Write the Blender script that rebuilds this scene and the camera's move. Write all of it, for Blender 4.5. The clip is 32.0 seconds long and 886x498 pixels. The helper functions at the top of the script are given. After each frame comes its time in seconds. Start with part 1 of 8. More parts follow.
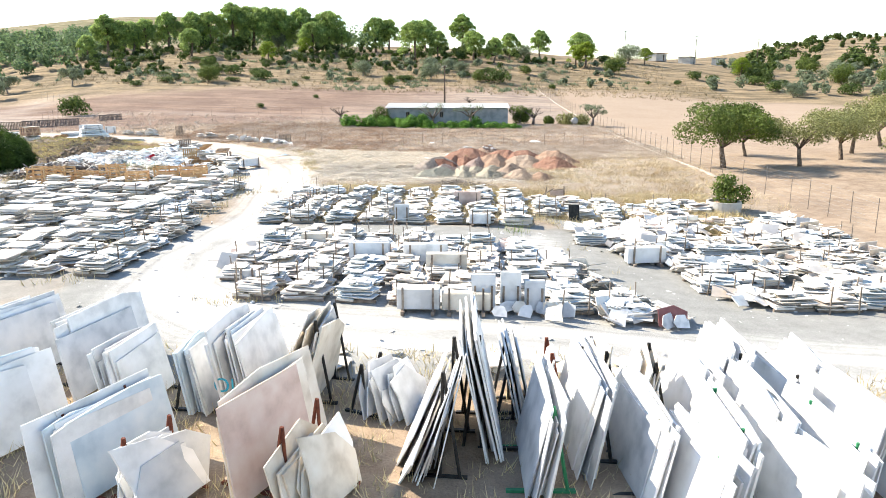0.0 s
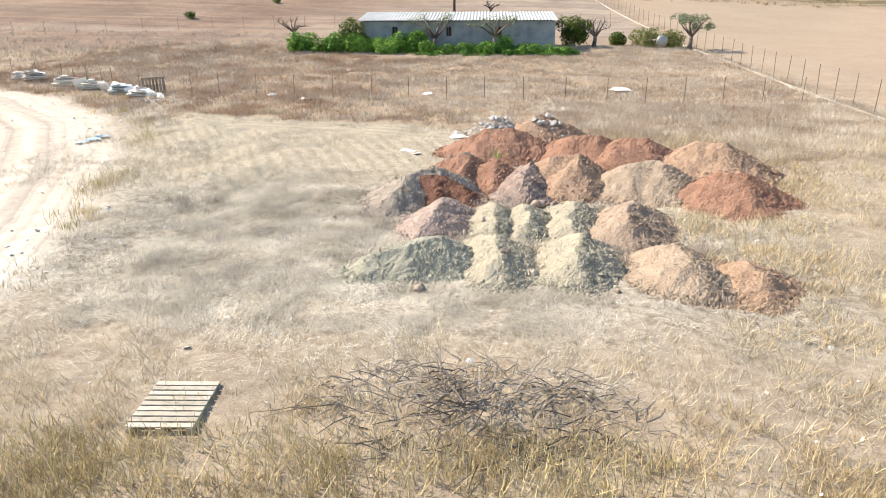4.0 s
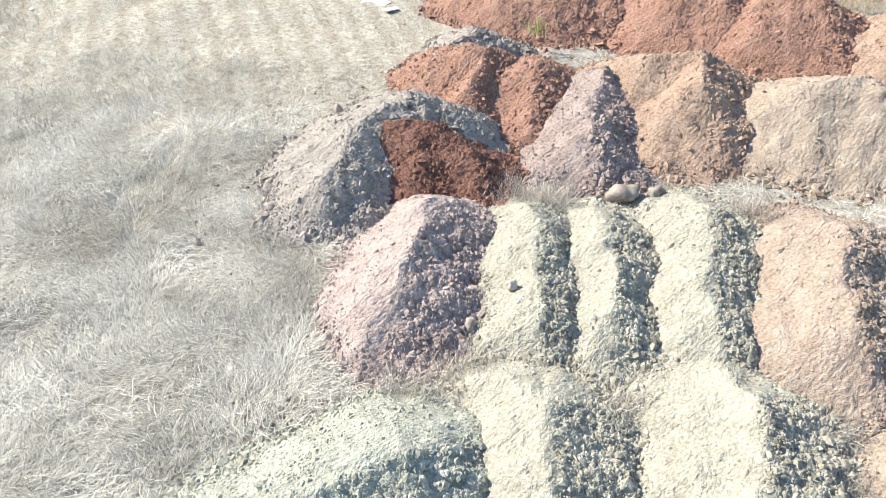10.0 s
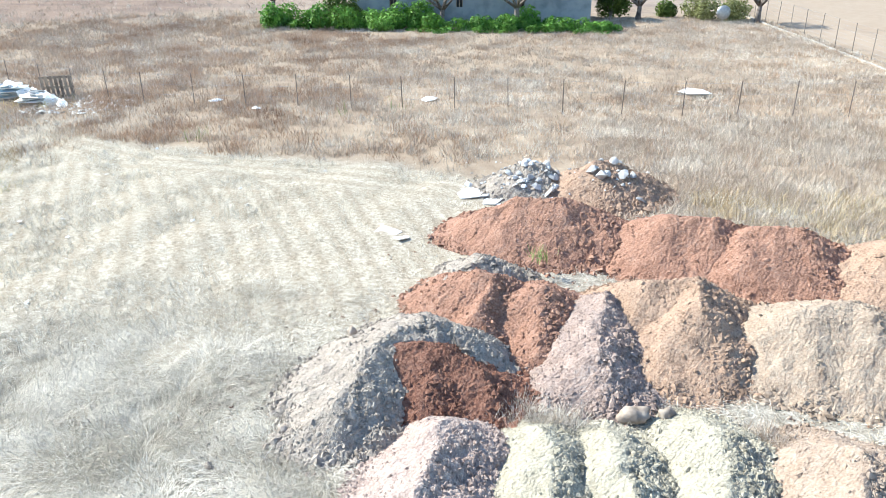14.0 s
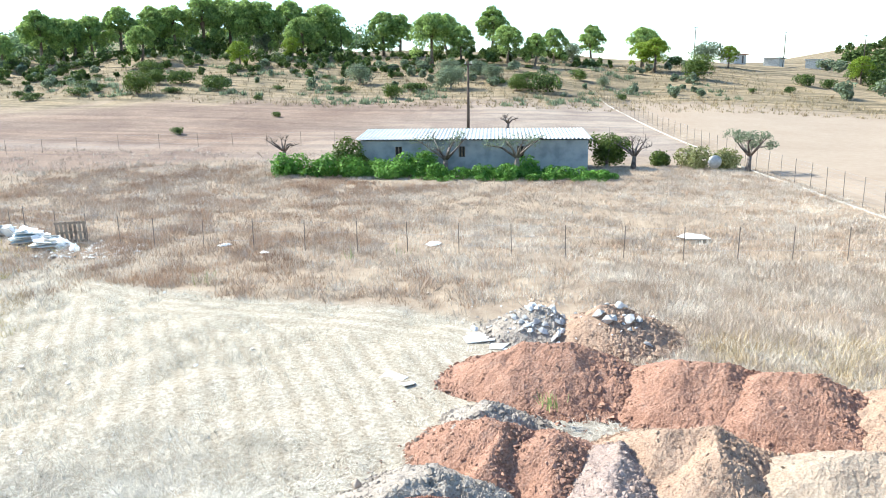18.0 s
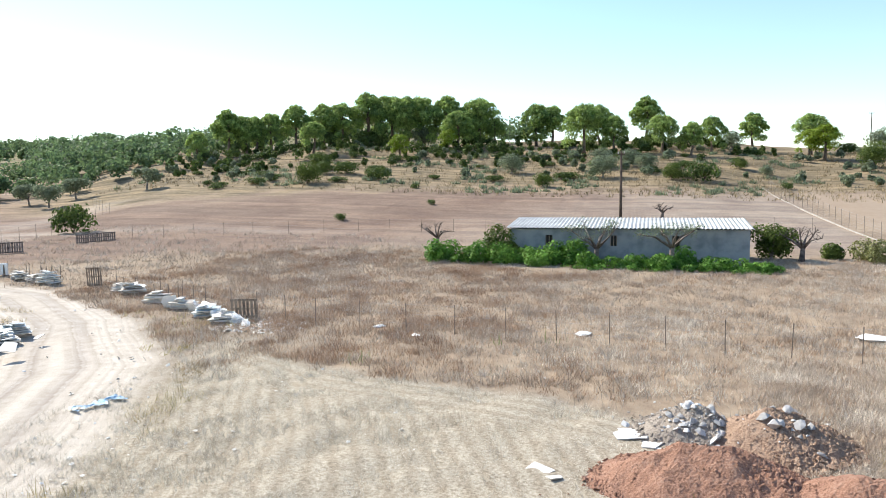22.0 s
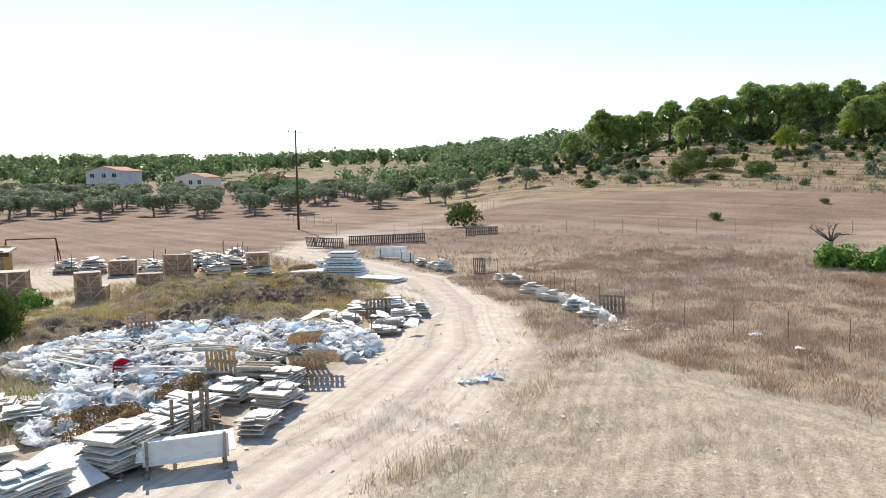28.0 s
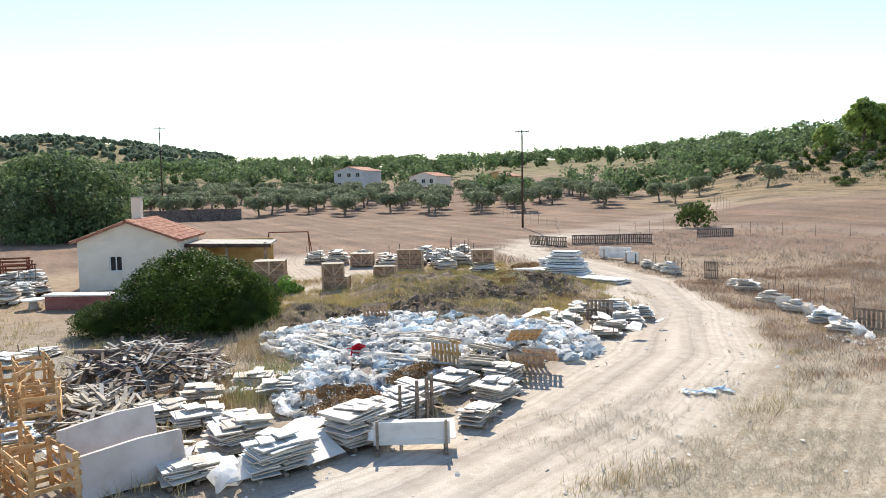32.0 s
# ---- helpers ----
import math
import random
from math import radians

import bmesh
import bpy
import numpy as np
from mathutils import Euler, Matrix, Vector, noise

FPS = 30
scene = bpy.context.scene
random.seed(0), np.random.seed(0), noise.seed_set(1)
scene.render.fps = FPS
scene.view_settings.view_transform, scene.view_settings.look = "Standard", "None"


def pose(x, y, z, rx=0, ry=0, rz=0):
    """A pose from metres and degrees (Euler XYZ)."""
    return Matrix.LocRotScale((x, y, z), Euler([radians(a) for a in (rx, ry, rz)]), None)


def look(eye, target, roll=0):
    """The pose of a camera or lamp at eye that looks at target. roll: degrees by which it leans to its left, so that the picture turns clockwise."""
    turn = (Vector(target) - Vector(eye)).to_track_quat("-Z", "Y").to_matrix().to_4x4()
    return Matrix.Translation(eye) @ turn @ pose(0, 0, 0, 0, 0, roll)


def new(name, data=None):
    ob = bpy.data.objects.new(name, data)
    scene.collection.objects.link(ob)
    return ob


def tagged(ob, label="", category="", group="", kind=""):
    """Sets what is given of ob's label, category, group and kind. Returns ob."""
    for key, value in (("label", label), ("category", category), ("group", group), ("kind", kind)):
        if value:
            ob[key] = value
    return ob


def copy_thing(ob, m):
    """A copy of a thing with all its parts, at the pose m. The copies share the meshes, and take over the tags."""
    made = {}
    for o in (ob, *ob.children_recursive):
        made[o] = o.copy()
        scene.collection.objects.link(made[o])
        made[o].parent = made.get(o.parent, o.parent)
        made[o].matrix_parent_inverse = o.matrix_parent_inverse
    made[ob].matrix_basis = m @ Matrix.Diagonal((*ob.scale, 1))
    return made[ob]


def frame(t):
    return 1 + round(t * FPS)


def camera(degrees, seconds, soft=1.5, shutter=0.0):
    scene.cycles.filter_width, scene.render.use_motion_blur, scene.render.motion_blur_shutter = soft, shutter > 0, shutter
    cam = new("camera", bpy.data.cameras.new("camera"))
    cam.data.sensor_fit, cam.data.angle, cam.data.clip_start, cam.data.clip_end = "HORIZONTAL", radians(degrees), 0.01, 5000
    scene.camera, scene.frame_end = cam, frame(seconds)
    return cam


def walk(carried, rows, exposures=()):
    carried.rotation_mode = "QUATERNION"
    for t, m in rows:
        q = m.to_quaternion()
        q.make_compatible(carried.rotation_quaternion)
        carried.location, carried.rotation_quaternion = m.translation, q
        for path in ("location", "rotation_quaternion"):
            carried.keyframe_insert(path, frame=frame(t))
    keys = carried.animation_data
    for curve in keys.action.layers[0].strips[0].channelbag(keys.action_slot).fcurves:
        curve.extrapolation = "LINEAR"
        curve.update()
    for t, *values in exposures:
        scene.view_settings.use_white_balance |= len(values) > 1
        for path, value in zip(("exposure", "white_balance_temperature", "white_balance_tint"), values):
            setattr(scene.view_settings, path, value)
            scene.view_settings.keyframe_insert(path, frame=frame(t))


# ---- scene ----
cam = camera(63.6, 32.0, soft=0.9)
PATH = [
    (0, (1.031, -48.686, 6.543), (0.962, -46.739, 6.089), -0.1),
    (0.5, (1.006, -45.586, 6.488), (0.937, -43.64, 6.033), -0.0),
    (1, (0.966, -41.87, 6.406), (0.895, -39.924, 5.952), -0.0),
    (1.5, (0.895, -37.574, 6.338), (0.822, -35.628, 5.883), 0.0),
    (2, (0.816, -32.756, 6.292), (0.736, -30.811, 5.836), -0.1),
    (2.5, (0.615, -27.597, 6.328), (0.532, -25.652, 5.869), -0.1),
    (3, (0.414, -22.337, 6.265), (0.327, -20.392, 5.807), -0.1),
    (3.5, (0.302, -16.918, 6.115), (0.206, -14.989, 5.595), -0.1),
    (5.5, (-0.044, -1.14, 6.016), (-0.16, 0.243, 4.576), -1.9),
    (6, (-0.22, 0.07, 6.012), (-0.3, 1.307, 4.443), -0.5),
    (6.5, (-0.276, 0.27, 5.993), (-0.36, 1.531, 4.443), -0.7),
    (7, (-0.249, 0.271, 6.002), (-0.342, 1.573, 4.487), -0.8),
    (7.5, (-0.208, 0.293, 5.968), (-0.307, 1.634, 4.488), -0.8),
    (8, (-0.145, 0.356, 5.959), (-0.252, 1.73, 4.51), -1.0),
    (8.5, (-0.101, 0.404, 5.933), (-0.209, 1.817, 4.522), -0.9),
    (9, (-0.053, 0.423, 5.963), (-0.168, 1.871, 4.588), -1.0),
    (9.5, (-0.031, 0.398, 6.019), (-0.148, 1.878, 4.678), -0.9),
    (10, (-0.028, 0.363, 6.067), (-0.146, 1.875, 4.763), -0.8),
    (10.5, (-0.024, 0.304, 6.132), (-0.146, 1.845, 4.863), -0.9),
    (11, (-0.047, 0.233, 6.192), (-0.17, 1.805, 4.961), -0.7),
    (11.5, (-0.092, 0.201, 6.24), (-0.211, 1.803, 5.05), -0.5),
    (12, (-0.092, 0.186, 6.267), (-0.219, 1.842, 5.153), -0.7),
    (12.5, (-0.14, 0.169, 6.293), (-0.268, 1.876, 5.259), -0.5),
    (13, (-0.149, 0.143, 6.321), (-0.282, 1.896, 5.368), -0.7),
    (13.5, (-0.173, 0.141, 6.325), (-0.307, 1.934, 5.451), -0.6),
    (14, (-0.195, 0.131, 6.324), (-0.329, 1.959, 5.525), -0.6),
    (14.5, (-0.22, 0.135, 6.347), (-0.357, 1.993, 5.621), -0.5),
    (15, (-0.258, 0.13, 6.349), (-0.398, 2.017, 5.699), -0.6),
    (15.5, (-0.286, 0.129, 6.33), (-0.427, 2.03, 5.726), -0.6),
    (17.5, (-0.322, 0.152, 6.367), (-0.465, 2.094, 5.91), -0.6),
    (18, (-0.307, 0.169, 6.397), (-0.451, 2.118, 5.972), -0.6),
    (18.5, (-0.315, 0.195, 6.398), (-0.459, 2.155, 6.03), -0.6),
    (19, (-0.33, 0.177, 6.392), (-0.473, 2.149, 6.087), -0.5),
    (19.5, (-0.355, 0.14, 6.393), (-0.496, 2.12, 6.152), -0.4),
    (20, (-0.377, 0.108, 6.387), (-0.517, 2.095, 6.205), -0.4),
    (20.5, (-0.39, 0.11, 6.4), (-0.547, 2.096, 6.217), -0.4),
    (21, (-0.399, 0.039, 6.429), (-0.664, 2.013, 6.246), -0.6),
    (21.5, (-0.372, -0.064, 6.433), (-0.791, 1.883, 6.25), -0.6),
    (22, (-0.351, -0.083, 6.463), (-0.902, 1.831, 6.281), -0.6),
    (22.5, (-0.347, -0.124, 6.462), (-1.004, 1.756, 6.279), -0.7),
    (23, (-0.317, -0.162, 6.466), (-1.056, 1.687, 6.284), -0.7),
    (23.5, (-0.317, -0.2, 6.423), (-1.129, 1.618, 6.243), -0.7),
    (24, (-0.323, -0.221, 6.425), (-1.209, 1.563, 6.245), -0.8),
    (24.5, (-0.362, -0.234, 6.407), (-1.317, 1.514, 6.228), -0.8),
    (25, (-0.359, -0.24, 6.409), (-1.387, 1.466, 6.231), -0.9),
    (25.5, (-0.316, -0.265, 6.427), (-1.414, 1.397, 6.25), -1.0),
    (27.5, (-0.349, -0.24, 6.422), (-1.698, 1.226, 6.247), -1.1),
    (28, (-0.336, -0.249, 6.445), (-1.746, 1.158, 6.272), -1.0),
    (28.5, (-0.321, -0.245, 6.448), (-1.79, 1.102, 6.276), -1.1),
    (29, (-0.345, -0.241, 6.441), (-1.864, 1.047, 6.27), -1.0),
    (29.5, (-0.394, -0.226, 6.436), (-1.962, 1.003, 6.265), -1.0),
    (30, (-0.377, -0.236, 6.443), (-1.992, 0.932, 6.273), -1.0),
    (30.5, (-0.358, -0.228, 6.459), (-2.016, 0.877, 6.29), -1.0),
    (31, (-0.334, -0.17, 6.471), (-2.036, 0.866, 6.303), -1.0),
    (31.5, (-0.291, -0.205, 6.486), (-2.031, 0.765, 6.318), -1.1),
    (32, (-0.251, -0.239, 6.494), (-2.025, 0.669, 6.327), -1.0),
]
walk(cam, [(t, look(e, g, r)) for t, e, g, r in PATH], [(t, e + 0.12, k, 10.0 - 5.0 * (5 < t < 10) - 8.0 * (10 < t < 22)) for t, e, k in ((0, 1.3, 7450), (1, 0.9, 7400), (2, 0.84, 7400), (3.0, 0.92, 7500), (3.5, 0.98, 7900), (6, 1.14, 6950), (9, 1.12, 6800), (12, 1.16, 6450), (14, 1.30, 6350), (16, 1.42, 6300), (18, 1.40, 6420), (19, 1.22, 6500), (20.5, 0.96, 6750), (23, 0.77, 7100), (26, 0.64, 7400), (32, 0.63, 7450))])

# ---- light ----
SUN_EL, SUN_AZ = 40.0, -67.0
world = bpy.data.worlds.new("sky")
scene.world = world
world.use_nodes = True
wn = world.node_tree.nodes
sky = wn.new("ShaderNodeTexSky")
sky.sky_type, sky.sun_disc = "NISHITA", False
sky.sun_elevation, sky.sun_rotation = radians(SUN_EL), radians(SUN_AZ)
sky.air_density, sky.dust_density, sky.ozone_density = 1.0, 0.1, 3.0
world.node_tree.links.new(sky.outputs[0], wn["Background"].inputs[0])
wn["Background"].inputs[1].default_value = 0.13
sun = new("sun", bpy.data.lights.new("sun", "SUN"))
sun.data.energy, sun.data.angle, sun.data.color = 4.0, radians(0.6), (1.0, 0.965, 0.91)
sa, se = radians(SUN_AZ), radians(SUN_EL)
to_sun = Vector((math.sin(sa) * math.cos(se), math.cos(sa) * math.cos(se), math.sin(se)))
sun.matrix_world = look(to_sun * 50, (0, 0, 0))

# ---- materials ----
def mat(name, cols, scale=4.0, rough=0.85, bump=0.3, bscale=None, rnd=0.0, metal=0.0, stain=0.25, island=0.0, dist=0.02):
    """Mottled surface: grain and large stains between the colours of cols, with relief; rnd, island: spread of value per object, per piece."""
    m = bpy.data.materials.new(name)
    m.use_nodes = True
    n, l = m.node_tree.nodes, m.node_tree.links
    b = n["Principled BSDF"]
    b.inputs["Roughness"].default_value, b.inputs["Metallic"].default_value = rough, metal
    b.inputs["Specular IOR Level"].default_value = 0.2
    tc, oi = n.new("ShaderNodeTexCoord"), n.new("ShaderNodeObjectInfo")
    shift = n.new("ShaderNodeVectorMath")
    shift.operation = "MULTIPLY_ADD"
    l.new(oi.outputs["Random"], shift.inputs[0])
    shift.inputs[1].default_value = (37.0, 53.0, 29.0)
    l.new(tc.outputs["Object"], shift.inputs[2])
    n1, n2, n3 = (n.new("ShaderNodeTexNoise") for _ in range(3))
    for q, s, d in ((n1, scale, 6), (n2, scale * 0.14, 3), (n3, bscale or scale * 3, 5)):
        q.inputs["Scale"].default_value, q.inputs["Detail"].default_value = s, d
        l.new(shift.outputs[0], q.inputs["Vector"])
    ramp = n.new("ShaderNodeValToRGB")
    el = ramp.color_ramp.elements
    while len(el) < len(cols):
        el.new(0.5)
    for i, (e, c) in enumerate(zip(el, cols)):
        e.position, e.color = 0.3 + 0.4 * i / max(1, len(cols) - 1), (*c, 1)
    mix = n.new("ShaderNodeMath")
    mix.operation = "MULTIPLY_ADD"
    l.new(n2.outputs["Fac"], mix.inputs[0])
    mix.inputs[1].default_value = stain * 2
    mad = n.new("ShaderNodeMath")
    mad.operation = "SUBTRACT"
    l.new(n1.outputs["Fac"], mad.inputs[0])
    mad.inputs[1].default_value = stain
    l.new(mad.outputs[0], mix.inputs[2])
    l.new(mix.outputs[0], ramp.inputs[0])
    hsv = n.new("ShaderNodeHueSaturation")
    l.new(ramp.outputs[0], hsv.inputs["Color"])
    if rnd or island:
        src = oi.outputs["Random"]
        if island:
            src = n.new("ShaderNodeNewGeometry").outputs["Random Per Island"]
        mr = n.new("ShaderNodeMapRange")
        l.new(src, mr.inputs["Value"])
        mr.inputs["To Min"].default_value, mr.inputs["To Max"].default_value = 1 - (rnd or island), 1 + (rnd or island)
        l.new(mr.outputs[0], hsv.inputs["Value"])
    l.new(hsv.outputs[0], b.inputs["Base Color"])
    if bump:
        bp = n.new("ShaderNodeBump")
        bp.inputs["Strength"].default_value, bp.inputs["Distance"].default_value = bump, dist
        l.new(n3.outputs["Fac"], bp.inputs["Height"])
        l.new(bp.outputs[0], b.inputs["Normal"])
    return m


def leaf_mat(name, dark, light, trans=0.25):
    m = mat(name, [dark, light], scale=1.2, rough=0.6, bump=0, island=0.35, stain=0.2)
    b = m.node_tree.nodes["Principled BSDF"]
    b.inputs["Subsurface Weight"].default_value = 0.0
    b.inputs["Transmission Weight"].default_value = 0.0
    out = m.node_tree.nodes["Material Output"]
    tr, ad = m.node_tree.nodes.new("ShaderNodeBsdfTranslucent"), m.node_tree.nodes.new("ShaderNodeMixShader")
    src = b.inputs["Base Color"].links[0].from_socket
    m.node_tree.links.new(src, tr.inputs["Color"])
    ad.inputs[0].default_value = trans
    m.node_tree.links.new(b.outputs[0], ad.inputs[1])
    m.node_tree.links.new(tr.outputs[0], ad.inputs[2])
    m.node_tree.links.new(ad.outputs[0], out.inputs["Surface"])
    return m


M_WHITE = mat("white_marble", [(0.60, 0.595, 0.58), (0.77, 0.76, 0.74), (0.84, 0.83, 0.82)], 2.2, 0.55, 0.15, 30, rnd=0.10)
M_GREY = mat("grey_marble", [(0.42, 0.44, 0.46), (0.60, 0.61, 0.62), (0.70, 0.70, 0.70)], 2.0, 0.55, 0.15, 30, rnd=0.12)
M_BLUE = mat("pale_blue_marble", [(0.46, 0.56, 0.62), (0.62, 0.70, 0.74), (0.72, 0.77, 0.79)], 2.0, 0.5, 0.12, 30, rnd=0.1)
M_CREAM = mat("cream_marble", [(0.52, 0.45, 0.36), (0.70, 0.63, 0.53), (0.78, 0.73, 0.65)], 2.0, 0.6, 0.15, 30, rnd=0.12)
M_PINK = mat("rose_marble", [(0.50, 0.36, 0.30), (0.66, 0.50, 0.43), (0.72, 0.60, 0.53)], 2.0, 0.6, 0.15, 30, rnd=0.1)


def piece_marble(name, tints, edge=False):
    """Marble whose tint changes from slab to slab."""
    m = mat(name, [(0.74, 0.74, 0.74), (0.92, 0.92, 0.92), (1.0, 1.0, 1.0)], 2.4, 0.6 if not edge else 0.9, 0.2, 26, stain=0.3)
    n, l = m.node_tree.nodes, m.node_tree.links
    oi, ge, sm, fr = n.new("ShaderNodeObjectInfo"), n.new("ShaderNodeNewGeometry"), n.new("ShaderNodeMath"), n.new("ShaderNodeMath")
    fr.operation = "FRACT"
    l.new(oi.outputs["Random"], sm.inputs[0])
    l.new(ge.outputs["Random Per Island"], sm.inputs[1])
    l.new(sm.outputs[0], fr.inputs[0])
    rp = n.new("ShaderNodeValToRGB")
    rp.color_ramp.interpolation = "CONSTANT"
    el = rp.color_ramp.elements
    while len(el) < len(tints):
        el.new(0.5)
    for i, (e, c) in enumerate(zip(el, tints)):
        e.position, e.color = i / len(tints), (*c, 1)
    l.new(fr.outputs[0], rp.inputs[0])
    mx = n.new("ShaderNodeMix")
    mx.data_type, mx.blend_type = "RGBA", "MULTIPLY"
    mx.inputs[0].default_value = 1.0
    b = n["Principled BSDF"].inputs["Base Color"]
    l.new(b.links[0].from_socket, mx.inputs[6])
    l.new(rp.outputs[0], mx.inputs[7])
    l.new(mx.outputs[2], b)
    return m


M_MIXW = piece_marble("white_mixed_marble", [(0.803, 0.775, 0.722), (0.659, 0.64, 0.617), (0.82, 0.79, 0.731), (0.68, 0.6, 0.503), (0.772, 0.74, 0.703), (0.536, 0.51, 0.484), (0.803, 0.76, 0.684), (0.639, 0.67, 0.665), (0.639, 0.56, 0.513), (0.721, 0.66, 0.608)])
M_MIXC = piece_marble("cream_mixed_marble", [(0.72, 0.66, 0.57), (0.78, 0.75, 0.70), (0.62, 0.54, 0.46), (0.74, 0.70, 0.64), (0.52, 0.46, 0.40), (0.76, 0.74, 0.72), (0.66, 0.52, 0.45)])
M_MIXB = piece_marble("blue_mixed_marble", [(0.62, 0.69, 0.72), (0.76, 0.77, 0.77), (0.52, 0.60, 0.64), (0.74, 0.75, 0.74), (0.66, 0.71, 0.73)])
M_EDGE = piece_marble("sawn_slab_edge", [(0.62, 0.55, 0.47), (0.73, 0.70, 0.66), (0.50, 0.44, 0.38), (0.70, 0.63, 0.54), (0.60, 0.59, 0.57), (0.77, 0.73, 0.67)], True)
M_MAROON = mat("red_marble", [(0.22, 0.08, 0.08), (0.34, 0.14, 0.13)], 3, 0.45, 0.1, 30, rnd=0.1)
M_WOOD = mat("weathered_wood", [(0.13, 0.10, 0.08), (0.25, 0.20, 0.16), (0.34, 0.28, 0.22)], 5, 0.9, 0.5, 25, rnd=0.25)
M_NEWWOOD = mat("fresh_wood", [(0.42, 0.23, 0.10), (0.58, 0.36, 0.18), (0.66, 0.46, 0.27)], 5, 0.8, 0.4, 25, rnd=0.15)
M_DARKWOOD = mat("old_dark_wood", [(0.06, 0.05, 0.05), (0.16, 0.13, 0.12), (0.26, 0.22, 0.20)], 5, 0.9, 0.5, 25, island=0.4)
M_BLACK = mat("black_steel", [(0.02, 0.02, 0.02), (0.05, 0.045, 0.04)], 8, 0.5, 0.2, 40, metal=0.3)
M_RUST = mat("rusty_red_steel", [(0.10, 0.03, 0.02), (0.22, 0.07, 0.04)], 8, 0.7, 0.3, 40, metal=0.2)
M_GREEN = mat("green_painted_steel", [(0.02, 0.16, 0.07), (0.04, 0.26, 0.12)], 8, 0.45, 0.2, 40)
M_GALV = mat("galvanised_steel", [(0.30, 0.31, 0.32), (0.45, 0.46, 0.47)], 8, 0.5, 0.2, 40, metal=0.6)
M_PALEWALL = mat("cream_render", [(0.70, 0.64, 0.56), (0.80, 0.74, 0.66)], 1.5, 0.9, 0.2, 60)
M_SHEDWALL = mat("grey_render", [(0.20, 0.22, 0.24), (0.29, 0.31, 0.33), (0.34, 0.35, 0.36)], 1.2, 0.9, 0.3, 40)
M_TILE = mat("terracotta", [(0.22, 0.08, 0.055), (0.36, 0.16, 0.11), (0.46, 0.26, 0.19)], 3, 0.85, 0.3, 30, rnd=0.2, island=0.2)
M_CORR = mat("corrugated_sheet", [(0.40, 0.40, 0.395), (0.56, 0.56, 0.55)], 1.0, 0.6, 0.1, 30)
M_GLASS = mat("dark_pane", [(0.015, 0.018, 0.02), (0.03, 0.035, 0.04)], 2, 0.08, 0)
M_BARK = mat("bark", [(0.07, 0.05, 0.04), (0.16, 0.12, 0.09), (0.23, 0.18, 0.14)], 6, 0.95, 0.8, 14)
M_GREYBARK = mat("grey_olive_bark", [(0.12, 0.10, 0.09), (0.24, 0.21, 0.18), (0.32, 0.28, 0.24)], 6, 0.95, 0.8, 14)
M_PINE = leaf_mat("pine_needles", (0.14, 0.225, 0.075), (0.48, 0.60, 0.19), 0.55)
M_PINELIT = leaf_mat("young_pine_needles", (0.15, 0.23, 0.025), (0.30, 0.38, 0.05), 0.35)
M_OLIVE = leaf_mat("olive_leaves", (0.125, 0.155, 0.095), (0.27, 0.32, 0.20), 0.4)
M_ALMOND = leaf_mat("almond_leaves", (0.17, 0.18, 0.06), (0.30, 0.30, 0.13))
M_CAROB = leaf_mat("carob_leaves", (0.06, 0.095, 0.02), (0.16, 0.21, 0.045))
M_GARDEN = leaf_mat("garden_leaves", (0.04, 0.12, 0.018), (0.19, 0.36, 0.06))
M_MASTIC = leaf_mat("mastic_leaves", (0.02, 0.045, 0.008), (0.09, 0.15, 0.028), 0.3)
M_BANKGRASS = mat("yellow_green_grass", [(0.38, 0.315, 0.12), (0.60, 0.50, 0.225), (0.76, 0.64, 0.35)], 0.6, 0.9, 0, island=0.35)
M_DARKLEAF = leaf_mat("dark_shrub_leaves", (0.04, 0.07, 0.02), (0.13, 0.18, 0.045), 0.35)
M_FARLEAF = leaf_mat("far_wood_leaves", (0.065, 0.11, 0.06), (0.20, 0.29, 0.125), 0.42)
M_STRAW = mat("dry_straw", [(0.37, 0.325, 0.26), (0.755, 0.69, 0.59)], 0.8, 0.9, 0, island=0.4)
M_STUBBLE = mat("pale_stubble", [(0.50, 0.44, 0.35), (0.80, 0.73, 0.61)], 0.8, 0.9, 0, island=0.35)
M_RUSTSCRUB = mat("rust_brown_scrub", [(0.28, 0.165, 0.10), (0.47, 0.315, 0.21), (0.60, 0.45, 0.325)], 0.5, 0.9, 0, island=0.35)
M_GREYSCRUB = mat("grey_dry_thistle", [(0.36, 0.315, 0.27), (0.68, 0.615, 0.54)], 0.5, 0.9, 0, island=0.35)
M_TANGRASS = mat("tan_dry_grass", [(0.38, 0.275, 0.15), (0.54, 0.42, 0.255), (0.68, 0.565, 0.38)], 0.5, 0.9, 0, island=0.35)
M_DARKBRUSH = mat("dark_brushwood", [(0.14, 0.105, 0.075), (0.32, 0.25, 0.18)], 0.8, 0.9, 0, island=0.4)
M_SCRUB = mat("brown_dry_scrub", [(0.36, 0.27, 0.20), (0.52, 0.43, 0.345), (0.72, 0.64, 0.54)], 0.5, 0.9, 0, island=0.35)
M_WEED = mat("yellow_green_weeds", [(0.40, 0.32, 0.16), (0.66, 0.555, 0.34)], 0.8, 0.9, 0, island=0.35)
M_REED = mat("green_reeds", [(0.20, 0.27, 0.08), (0.38, 0.44, 0.17)], 0.8, 0.8, 0, island=0.3)
M_BRUSH = mat("grey_brushwood", [(0.13, 0.11, 0.10), (0.28, 0.25, 0.22)], 0.8, 0.9, 0, island=0.4)

# ---- geometry helpers ----
rng = random.Random(7)


